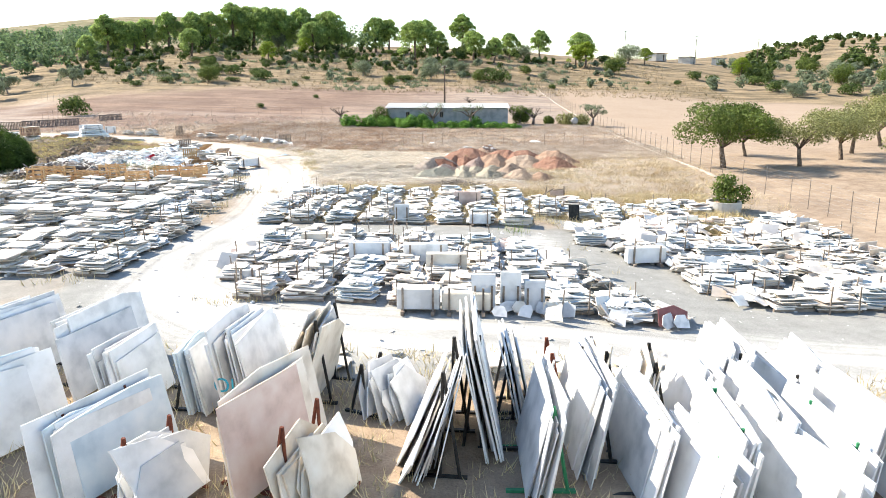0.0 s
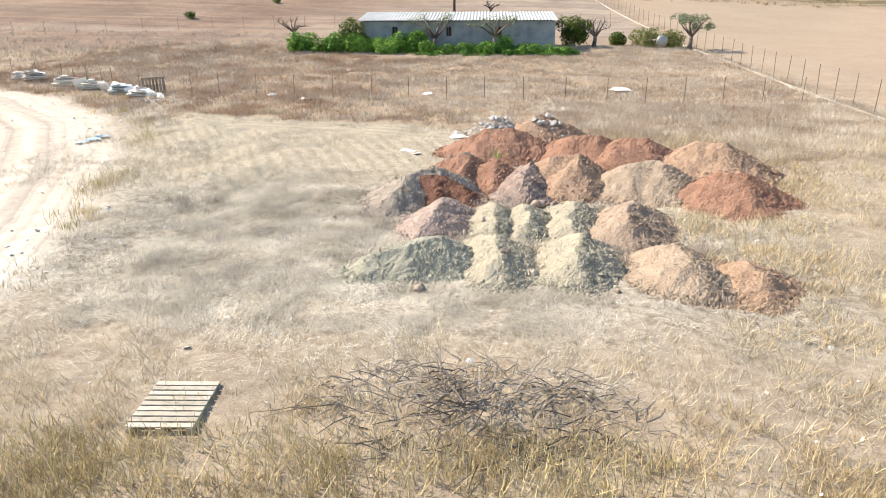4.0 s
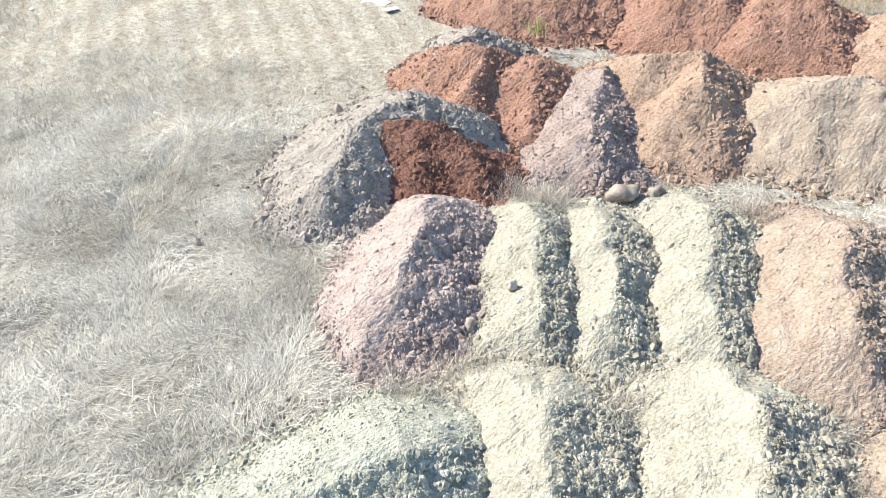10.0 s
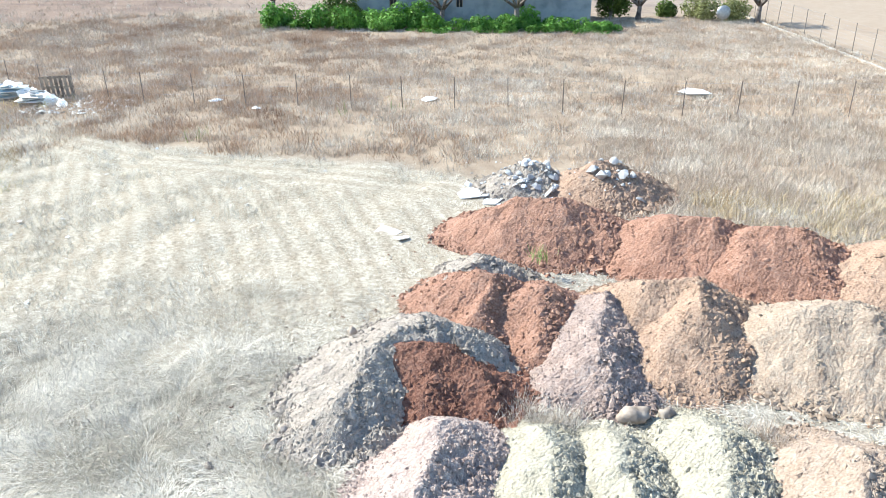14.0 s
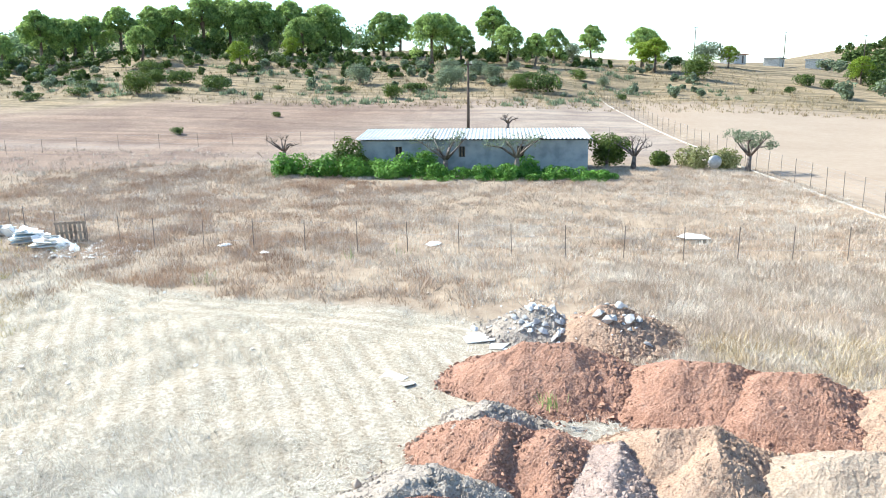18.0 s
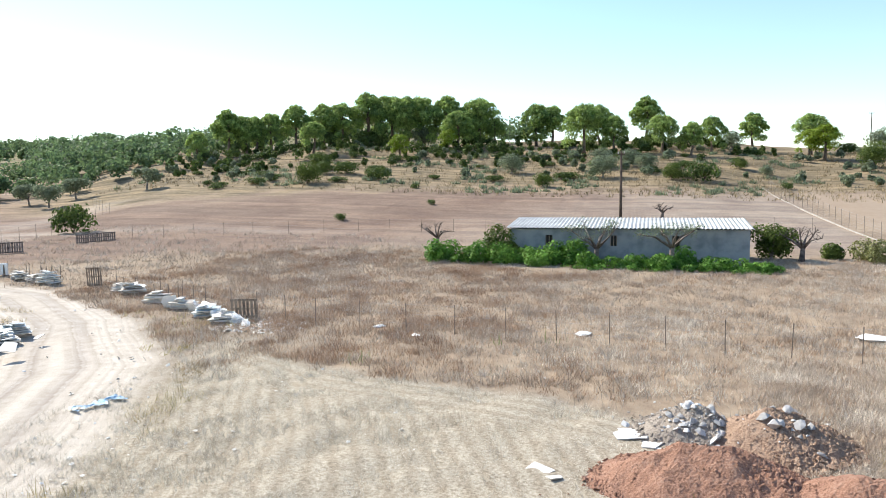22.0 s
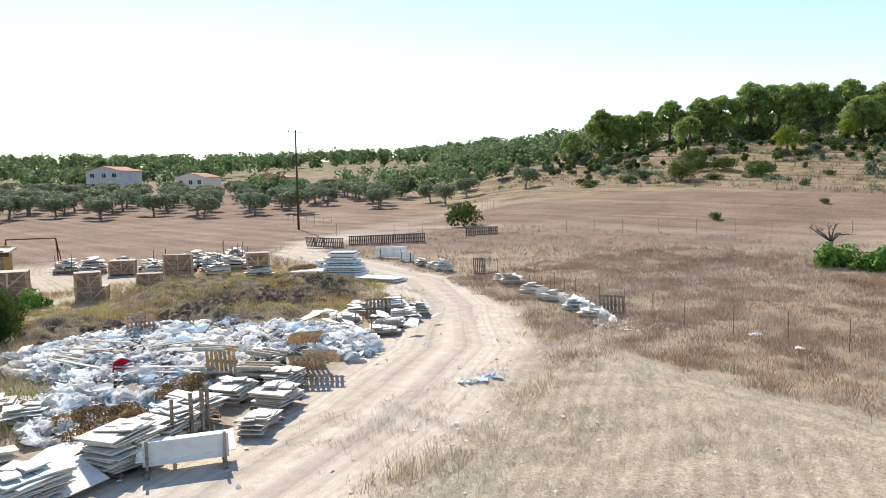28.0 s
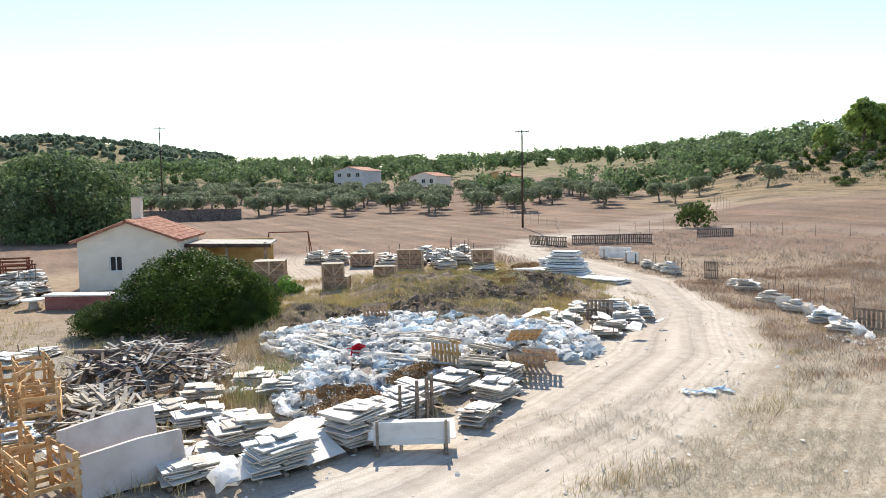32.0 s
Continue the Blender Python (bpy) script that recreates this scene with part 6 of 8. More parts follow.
for (x1, y1), (x2, y2) in zip(EAST[2:], EAST[3:]):
    n = 8
    for k in range(n):
        a, b = k / n, (k + 1) / n
        p, q = (x1 + (x2 - x1) * a, y1 + (y2 - y1) * a), (x1 + (x2 - x1) * b, y1 + (y2 - y1) * b)
        zp, zq = gz(*p), gz(*q)
        o = len(g.v)
        g.v += [(p[0] - 0.45, p[1], zp - 0.2), (p[0] - 0.3, p[1], zp - 0.2), (p[0] - 0.3, p[1], zp + 0.1), (p[0] - 0.45, p[1], zp + 0.1),
                (q[0] - 0.45, q[1], zq - 0.2), (q[0] - 0.3, q[1], zq - 0.2), (q[0] - 0.3, q[1], zq + 0.1), (q[0] - 0.45, q[1], zq + 0.1)]
        g.f += [(o + 3, o + 2, o + 6, o + 7), (o, o + 3, o + 7, o + 4), (o + 2, o + 1, o + 5, o + 6)]
tagged(new("field_kerb", g.mesh("field_kerb", mat("weathered_kerb", [(0.28, 0.25, 0.21), (0.42, 0.38, 0.33), (0.50, 0.46, 0.41)], 2, 0.9, 0.4, 20))), "low pale concrete kerb along the field fence", "kerb", kind="structure")

# ---- power poles ----
def power_pole(x, y, h, label, arm=1.6, rz=0, lean=(0, 0)):
    ob = thing("power_pole", pose(x, y, gz(x, y), lean[0], lean[1], rz), label, "power pole", "power poles")
    part("pole", Geo().tube([(0, 0, -0.5), (0, 0, h * 0.5), (0, 0, h)], [0.15, 0.125, 0.09], 10), M_DARKPOLE, ob, smooth=True)
    part("crossarm", Geo().box((0, 0, h - 0.25), (arm, 0.1, 0.1)), M_DARKPOLE, ob)
    for sx in (-arm / 2 + 0.05, 0, arm / 2 - 0.05):
        part("insulator", Geo().tube([(sx, 0, h - 0.2), (sx, 0, h + 0.02)], [0.05, 0.035], 8), M_CONC, ob)
    return ob


M_DARKPOLE = mat("creosoted_pole", [(0.05, 0.035, 0.028), (0.12, 0.085, 0.065)], 5, 0.85, 0.4, 20)
power_pole(-78.1, 51.3, 12.6, "tall dark wooden power pole in a dry field", 1.8, 60)
power_pole(-2.6, 62, 8.3, "dark wooden power pole behind the grey shed", 0.6, 10)
px, py = polar(-84.3, 150)
power_pole(px, py, 19.4 - gz(px, py), "distant wooden power pole by trees", 2.2, 80)
for az, r, h in ((14.6, 222, 9), (20.6, 230, 9.5), (25.5, 236, 10), (-95, 210, 9)):
    power_pole(*polar(az, r), h, "distant wooden power pole on the ridge", 1.2)
lines = thing("power_line", pose(0, 0, 0), "thin dark overhead wires across the hillside", "wires")


def wire(a, b, sag, r=0.014):
    part("wire", Geo().tube([(a[0] + (b[0] - a[0]) * t, a[1] + (b[1] - a[1]) * t, a[2] + (b[2] - a[2]) * t - sag * 4 * t * (1 - t)) for t in [k / 12 for k in range(13)]], r, 3), M_BLACK, lines)


wire((-2.6, 62, gz(-2.6, 62) + 8.1), (-66, 74, gz(-66, 74) + 9), 1.0)
wire((-2.6, 62, gz(-2.6, 62) + 8.1), (60, 96, gz(60, 96) + 9), 1.5)
for k in range(4):
    wire((62, 100, 12.5 + k * 0.55), (130, 60, 13 + k * 0.5), 1.2, 0.02)

# ---- around the grey shed ----
def leafy(name, boxes, n, size, leaf, label, category, seed, kind=""):
    cl = []
    r = random.Random(seed)
    for x, y, w, d, h in boxes:
        for _ in range(max(3, int(w * d * 1.6))):
            cx, cy = x + r.uniform(-w, w) / 2, y + r.uniform(-d, d) / 2
            hh = h * r.uniform(0.4, 1.15)
            cl.append((cx, cy, gz(cx, cy) + hh * 0.45, r.uniform(0.25, 0.4) + 0.3 * hh, r.uniform(0.25, 0.4) + 0.2 * hh, hh * 0.5))
    v, f = leaf_cloud(cl, n, size, seed, 0.4)
    return tagged(new(name, arrays_mesh(name, v, f, leaf)), label, category, kind=kind)


leafy("garden_bed", [(-7, 52.0, 6, 2.2, 1.3), (-1.5, 51.8, 6, 2.0, 1.0), (4, 51.4, 8, 2.4, 0.95), (-10.2, 52.4, 2.4, 1.6, 1.6), (-5.4, 52.8, 2, 1.2, 1.9), (0.5, 50.6, 14, 1.4, 0.45), (2.4, 52.6, 1.2, 1.0, 1.5), (-7.4, 53.0, 2.2, 1.0, 1.9)], 26000, 0.105, M_GARDEN, "bright green vegetable plants and vines before the shed", "garden plants", 61, "stuff")
leafy("garden_shrub", [(-14.4, 53.0, 4.4, 2.8, 1.7)], 3000, 0.14, M_GARDEN, "bright green leafy shrub beside the shed", "shrub", 62)
leafy("vine", [(-11.2, 53.7, 2.0, 1.2, 2.8)], 3000, 0.11, M_CAROB, "dark green vine climbing at the shed corner", "vine", 63)
make_tree("fig_tree", at(8.5, 57.5), "bush", 3.7, 3.3, M_CAROB, M_GREYBARK, 5000, 0.1, 64, "dense green fig tree at the shed end", "tree")
leafy("green_shrub", [(12.9, 59.0, 1.7, 1.2, 1.3)], 1500, 0.1, M_CAROB, "low rounded green shrub by a field fence", "shrub", 65)
leafy("olive_shrub", [(16.0, 57.2, 2.8, 1.8, 1.7), (17.8, 57.2, 1.8, 1.2, 1.7)], 4200, 0.09, M_ALMOND, "pale green spreading olive shrub by a field fence", "shrub", 67)


M_DEADBARK = mat("dark_olive_bark", [(0.07, 0.055, 0.05), (0.16, 0.13, 0.115), (0.24, 0.205, 0.18)], 6, 0.95, 0.8, 14)


def bare_tree(x, y, h, seed, label, leaves=0):
    r = random.Random(seed)
    ob = thing("bare_tree", at(x, y), label, "tree", "pruned olive trees")
    g = Geo()
    g.tube([(0, 0, -0.2), (0.05, 0, h * 0.2), (0.1, 0.05, h * 0.42)], [0.27, 0.18, 0.15], 8)
    tips = []
    for k in range(6):
        a = k * 1.05 + r.uniform(-0.3, 0.3)
        q = r.uniform(0.38, 0.68) * h
        tip = (math.cos(a) * q, math.sin(a) * q, h * r.uniform(0.62, 0.95))
        g.tube([(0.1, 0.05, h * 0.38), (tip[0] * 0.45, tip[1] * 0.45, h * 0.6), tip], [0.12, 0.07, 0.02], 6)
        for j in range(7):
            e = r.uniform(0.55, 1.0)
            t2 = (tip[0] * e + r.uniform(-0.6, 0.6), tip[1] * e + r.uniform(-0.6, 0.6), tip[2] * (0.8 + 0.2 * e) + r.uniform(-0.1, 0.45))
            g.tube([(tip[0] * e, tip[1] * e, h * 0.6 + (tip[2] - h * 0.6) * max(0, e - 0.45) / 0.55), ((tip[0] * e + t2[0]) / 2 + 0.08, (tip[1] * e + t2[1]) / 2, t2[2] - 0.1), t2], [0.028, 0.018, 0.006], 4)
            tips.append(t2)
    part("trunk", g, M_DEADBARK, ob, smooth=True)
    if leaves:
        v, f = leaf_cloud([(*t, 0.4, 0.4, 0.3) for t in tips], leaves * 3, 0.055, seed)
        part("crown", arrays_mesh("crown", v, f, M_OLIVE), None, ob)


bare_tree(-18.4, 60.6, 2.4, 71, "thick dead olive stump with bare branches")
bare_tree(-4.0, 52.6, 3.2, 72, "pruned grey olive tree before the shed", 260)
bare_tree(1.2, 52.3, 3.6, 73, "pruned grey olive tree before the shed", 320)
bare_tree(10.4, 56.8, 2.7, 74, "dead olive tree with bare crooked limbs")
bare_tree(18.8, 55.9, 3.0, 75, "sparse grey olive tree by the field fence", 900)
bare_tree(1.1, 84.5, 1.9, 76, "dead crooked tree stump behind the shed")
dish = thing("satellite_dish", at(16.2, 55.4), "grey satellite dish standing in the grass", "dish")
g = Geo()
vs = [(0, -0.06, 0.75)] + [(math.cos(a) * q, -0.06 + 0.3 * q * q, 0.75 + math.sin(a) * q) for q in (0.25, 0.5) for a in (2 * math.pi * k / 18 for k in range(18))]
g.add(vs, [(0, 1 + k, 1 + (k + 1) % 18) for k in range(18)] + [(1 + k, 19 + k, 19 + (k + 1) % 18, 1 + (k + 1) % 18) for k in range(18)])
d_ = part("bowl", g, M_GALV, dish, smooth=True)
d_.modifiers.new("thick", "SOLIDIFY").thickness = 0.02
part("stand", Geo().tube([(0, 0.1, -0.1), (0, 0.05, 0.7)], 0.03, 6), M_GALV, dish)
for x, y, s in ((-2.9, 30.3, 0.32), (8.4, 31.7, 0.5), (-12, 29.8, 0.25), (-9.8, 28.4, 0.22)):
    v, f = STONES[int(abs(x)) % 8]
    ob = new("white_rubble", arrays_mesh("white_rubble", v * np.array([s * 1.4, s, s * 0.45]), f, M_WHITE))
    ob.matrix_basis = at(x, y, x * 40, s * 0.2)
    tagged(ob, "small lump of white rubble in dry scrub", "rubble", "white rubble in the scrub")

# ---- house with tiled roof, west of the yard ----
def window(parent, m, w, h, frame_mat):
    wd = part("window", Geo().box((w / 2, 0.14, h / 2), (w, 0.03, h)), M_GLASS, parent, m=m)
    for x in (0.03, w / 2, w - 0.03):
        part("window_frame", Geo().box((x, 0.1, h / 2), (0.06, 0.06, h)), frame_mat, wd)
    for z in (0.03, h - 0.03):
        part("window_frame", Geo().box((w / 2, 0.1, z), (w, 0.055, 0.06)), frame_mat, wd)
    part("window_sill", Geo().box((w / 2, -0.03, -0.03), (w + 0.2, 0.2, 0.06)), frame_mat, wd)


def tiled_house(name, x, y, rz, w, d, h, rise, wall_mat, label, holes, side_holes, rows=22, chimney=True, z=None):
    ob = thing(name, pose(x, y, gz(x, y) if z is None else z, 0, 0, rz), label, "house")
    for nm, m, ww, hl in (("wall", pose(0, 0, -0.3), w, holes), ("wall", pose(w, d, -0.3, 0, 0, 180), w, []), ("wall", pose(0.001, d - 0.22, -0.3, 0, 0, -90), d - 0.44, side_holes), ("wall", pose(w - 0.001, 0.22, -0.3, 0, 0, 90), d - 0.44, [])):
        me = wall_grid(ww, h + 0.3, hl)
        me.materials.append(wall_mat)
        wl = part(nm, me, None, ob, m=m)
        for o in hl:
            window(ob, m @ pose(o[0], 0, o[2]), o[1] - o[0], o[3] - o[2], M_WHITEPAINT)
    for yy in (0.11, d - 0.11):
        part("gable", Geo().add([(0, yy - 0.11, h), (w, yy - 0.11, h), (w / 2, yy - 0.11, h + rise), (0, yy + 0.11, h), (w, yy + 0.11, h), (w / 2, yy + 0.11, h + rise)],
                                [(0, 1, 2), (5, 4, 3), (0, 2, 5, 3), (1, 4, 5, 2), (0, 3, 4, 1)]), wall_mat, ob)
    sl = math.hypot(w / 2 + 0.35, rise * (w / 2 + 0.35) / (w / 2))
    pitch = math.degrees(math.atan2(rise, w / 2))
    tile_n = 8
    tile = Geo()
    tw, tl = (d + 0.6) / rows, sl / tile_n
    for k in range(6):
        a0, a1 = math.pi * k / 6, math.pi * (k + 1) / 6
        tile.add([(0, tw / 2 * math.cos(a0), 0.09 * math.sin(a0)), (0, tw / 2 * math.cos(a1), 0.09 * math.sin(a1)), (tl * 1.04, tw / 2 * math.cos(a1), 0.09 * math.sin(a1) + 0.02), (tl * 1.04, tw / 2 * math.cos(a0), 0.09 * math.sin(a0) + 0.02)], [(0, 1, 2, 3)])
    tile_me = tile.mesh("roof_tile", M_TILE)
    for sgn in (-1, 1):
        slope = part("roof_slope", Geo().box((sl / 2, 0, -0.06), (sl, d + 0.6, 0.08)), M_TILE, ob, m=pose(w / 2, d / 2, h + rise + 0.12, 0, 0, 0 if sgn > 0 else 180) @ Matrix.Rotation(radians(pitch), 4, "Y"))
        if chimney:
            for i in range(rows):
                for j in range(tile_n if i in (0, rows - 1) or sgn < 0 else tile_n):
                    part("roof_tile", tile_me, None, slope, m=pose(j * tl, -(d + 0.6) / 2 + (i + 0.5) * tw, -0.02))
    part("ridge", Geo().tube([(w / 2, -0.32, h + rise + 0.1), (w / 2, d + 0.32, h + rise + 0.1)], 0.12, 8), M_TILE, ob)
    if chimney:
        ch = part("chimney", Geo().box((w / 2 - 0.2, d * 0.45, h + rise + 0.6), (0.6, 0.6, 1.9)), wall_mat, ob)
        part("chimney_cap", Geo().box((w / 2 - 0.2, d * 0.45, h + rise + 1.6), (0.72, 0.72, 0.1)), M_CONC, ch)
    return ob


M_WHITEPAINT = mat("white_paint", [(0.70, 0.70, 0.68), (0.80, 0.80, 0.78)], 3, 0.6, 0.1, 40)
M_VILLA = mat("grey_villa_render", [(0.48, 0.50, 0.52), (0.60, 0.62, 0.63)], 1, 0.9, 0.1, 30)
M_OCHRE = mat("ochre_render", [(0.48, 0.30, 0.12), (0.60, 0.42, 0.20)], 1.5, 0.9, 0.2, 40)
house = tiled_house("house", -51.2, -0.3, 70.0, 6.1, 7.2, 3.15, 1.15, M_PALEWALL, "cream rendered cottage with a red clay tile roof", [(1.9, 2.7, 1.5, 2.5)], [(1.6, 2.2, 1.5, 2.6), (4.6, 5.4, 0.3, 2.3)], 18)
porch = thing("porch", pose(-51.2, -0.3, gz(-54, 8), 0, 0, 70.0), "open porch with a flat pale roof beside the cottage", "porch")
part("roof", Geo().box((8.9, 4.4, 2.75), (5.6, 4.6, 0.14), pose(0, 0, 0, 0, 1.5)), M_CONC, porch)
part("fascia", Geo().box((8.9, 2.05, 2.68), (5.7, 0.1, 0.24), pose(0, 0, 0, 0, 1.5)), M_DARKPOLE, porch)
for xx in (6.6, 8.8, 11.4):
    part("post", Geo().box((xx, 2.4, 1.3), (0.16, 0.16, 2.6)), M_WOOD, porch)
part("back_wall", Geo().box((8.9, 6.5, 1.3), (5.2, 0.2, 2.7)), M_OCHRE, porch)
part("pillar", Geo().box((11.3, 2.3, 0.7), (0.6, 0.5, 1.5)), M_PALEWALL, porch)

# villas far off among trees
def far_house(az, r, w, d, h, rz, wall_mat, label, dz):
    x, y = polar(az, r)
    tiled_house("house", x, y, rz, w, d, h, 1.3, wall_mat, label, [(w * 0.12, w * 0.25, 1, 2.4), (w * 0.45, w * 0.58, 1, 2.4), (w * 0.75, w * 0.88, 1, 2.4)] + ([(w * 0.12, w * 0.25, 4, 5.3), (w * 0.45, w * 0.58, 4, 5.3), (w * 0.75, w * 0.88, 4, 5.3)] if h > 5 else []), [(d * 0.3, d * 0.55, 1, 2.4)], 16, False, gz(x, y) + dz)


far_house(-71.5, 226, 11.5, 9, 5.6, 30, M_VILLA, "two-storey pale grey villa with a red roof, far off", 0.6)
far_house(-65.5, 240, 11, 8, 3.0, 25, M_PALEWALL, "low house with a red tile roof, far off", 0.8)
far_house(-59.8, 226, 10.5, 7, 3.0, 30, M_OCHRE, "ochre house with a red tile roof, far off", 0.6)
far_house(-98.5, 130, 12, 8, 4.0, 70, M_VILLA, "grey building behind a large pine", 0.2)
bp_ = make_tree("umbrella_pine", at(*polar(-91.0, 98), 0, -2.0), "mastic", 13.4, 19.0, M_FARLEAF, M_BARK, 32000, 0.2, 81, "large dense green pine behind the cottage", "tree", trunk=0.4)
# huts on the ridge to the north-east
for az, r, w in ((17.3, 228, 9), (20.0, 225, 8), (22.5, 232, 7)):
    x, y = polar(az, r)
    ht = thing("hut", at(x, y, az * 3), "low pale hut with a flat roof on the ridge", "hut", "huts on the ridge")
    part("wall", Geo().box((0, 0, 1.0), (w, 4, 2.6)), M_CONC, ht)
    part("roof", Geo().box((0, -0.2, 2.4), (w + 0.6, 4.8, 0.16)), M_TILE if az < 18 else M_CORR, ht)
    part("door", Geo().box((w * 0.2, -2.02, 0.95), (1.0, 0.08, 2.0)), M_DARKPOLE, ht)
# dark reed fence along the olive grove
rf = thing("reed_fence", pose(0, 0, 0), "dark brown reed fence panels beside the olive grove", "fence")
for k in range(11):
    a = -86.3 + k * 0.72
    x, y = polar(a, 128)
    part("panel", Geo().box((0, 0, 0.9), (1.75, 0.08, 2.0)), M_DARKWOOD, rf, m=at(x, y, -a + rng.uniform(-3, 3)))

# large shrub before the cottage
bs = make_tree("mastic_shrub", at(-36.3, 4.6), "mastic", 4.0, 7.2, M_MASTIC, M_BARK, 46000, 0.06, 82, "large dense dark green shrub by the dump", "shrub")
for x, y, s, tall in ((-35.4, 6.9, 0.52, 0.74), (-36.6, 0.9, 0.5, 0.42), (-34.6, 6.0, 0.5, 0.5)):
    copy_thing(bs, at(x, y, x * 30)).scale = (s, s, tall)
leafy("reed_clump", [(-43.6, 11.4, 1.2, 1.0, 1.1)], 500, 0.12, M_GARDEN, "small green shrub beside wooden crates", "shrub", 83)
copy_thing(dshrub, at(-61.5, 64.5, 40)).scale = (0.95, 0.95, 1.45)

# ---- crates and slabs west of the track ----
M_BATTEN = mat("crate_battens", [(0.36, 0.24, 0.16), (0.52, 0.37, 0.26), (0.60, 0.46, 0.34)], 5, 0.85, 0.4, 25, rnd=0.15)
M_CRATE = mat("crate_boards", [(0.22, 0.13, 0.09), (0.37, 0.235, 0.165), (0.46, 0.32, 0.235)], 5, 0.85, 0.4, 25, rnd=0.15)


def crate(x, y, rz, w, d, h, dz=0.0, label="closed wooden crate of brown boards with battens"):
    ob = thing("wooden_crate", at(x, y, rz, dz), label, "crate", "wooden crates")
    nb = min(4, max(3, int(h / 0.2)))
    # added dark box behind the boards, its colour standing for shade in the gaps
    part("lining", Geo().box((0, 0, h / 2), (w - 0.14, d - 0.14, h - 0.04)), M_DARKWOOD, ob)
    for k in range(nb):
        z = (k + 0.5) * h / nb
        for sy in (-1, 1):
            part("board", Geo().box((0, sy * (d / 2 - 0.055), z), (w - 0.08, 0.025, h / nb * 0.84)), M_CRATE, ob)
        for sx in (-1, 1):
            part("board", Geo().box((sx * (w / 2 - 0.055), 0, z), (0.025, d - 0.14, h / nb * 0.84)), M_CRATE, ob)
    for sy in (-1, 1):
        for sx in (-1, 0, 1):
            part("batten", Geo().box((sx * (w / 2 - 0.06), sy * (d / 2 - 0.02), h / 2), (0.1, 0.05, h)), M_BATTEN, ob)
        for k in (-1, 1):
            m = Matrix.Translation((k * (w / 4 - 0.03), sy * (d / 2 - 0.015), h / 2)) @ Matrix.Rotation(k * sy * math.atan2(h, w / 2), 4, "Y")
            part("brace", Geo().box((0, 0, 0), (math.hypot(h, w / 2) * 0.85, 0.03, 0.08)), M_BATTEN, ob, m=m)
    for sx in (-1, 1):
        for sy in (-1, 0, 1):
            part("batten", Geo().box((sx * (w / 2 - 0.02), sy * (d / 2 - 0.1), h / 2), (0.05, 0.1, h)), M_BATTEN, ob)
    part("lid", Geo().box((0, 0, h), (w, d, 0.03)), M_PALEWOOD, ob)
    return ob


crate(-46.9, 10.9, 66, 2.0, 1.5, 0.85)
crate(-46.9, 10.9, 69, 2.0, 1.5, 0.85, 0.87)
crate(-43.9, 14.4, 62, 1.7, 1.2, 0.8)
crate(-44.0, 14.2, 75, 1.4, 1.1, 0.8, 0.82)
crate(-45.2, 26.0, 60, 1.6, 1.1, 0.9, 0.75, "wooden crate standing on a white slab stack")
crate(-47.4, 19.2, 60, 1.6, 0.9, 0.7)
crate(-49.6, 22.2, 55, 2.0, 0.5, 1.5)
crate(-53.5, 19.8, 60, 1.8, 1.2, 1.0)
for i, (x, y, s) in enumerate([(-57.5, 17.2, 1.1), (-56, 18.6, 1.2), (-55.5, 20.6, 1.1), (-54.0, 22.2, 1.2), (-52.0, 21.6, 1.1), (-51.6, 23.8, 1.2), (-50, 24.8, 1.1), (-53.6, 24.8, 1.3), (-52, 26.2, 1.4), (-49.6, 26.6, 1.3), (-55, 26, 1.3),
                                 (-45.2, 26.0, 1.15), (-47.6, 24.2, 1.0), (-58.8, 19.4, 1.0), (-48.2, 27.6, 1.2), (-50.6, 28.6, 1.4), (-52.8, 28.4, 1.4),
                                 (-47.8, -4.0, 1.2), (-49.6, -3.4, 1.1), (-51.4, -2.6, 1.0), (-46, -5.4, 1.1), (-52.6, -4.4, 1.1), (-55.5, -3.2, 1.1), (-50, -6, 1.1), (-57.5, -4.6, 1.0), (-54, -6.4, 1.1)]):
    ob = copy_thing(STACKS[i % 16], at(x, y, 60 + i * 17))
    ob.scale = (s * 1.15, s * 1.15, s * 1.55)


def big_pile(x, y, rz, layers, ln, w, label, seed):
    r = random.Random(seed)
    ob = thing("slab_pile", at(x, y, rz), label, "slab pile", "piles of large slabs")
    z = 0.0
    for k in range(layers):
        th = r.choice([0.06, 0.12, 0.18])
        sc = (1 - 0.5 * k / layers) if layers > 4 else 1
        part("slab", Geo().prism(outline(r, ln * sc, w * sc, 0.08), 0, th), r.choice([M_WHITE, M_WHITE, M_BLUE]), ob, m=pose(r.uniform(-0.1, 0.1), r.uniform(-0.1, 0.1), z, 0, 0, r.uniform(-5, 5)))
        z += th
        if k < layers - 1:
            for q in (-0.3, 0.3):
                part("spacer", Geo().box((q * ln * sc, 0, 0.03), (0.1, w * sc * 0.8, 0.06)), M_WOOD, ob, m=pose(0, 0, z))
            z += 0.06
    return ob


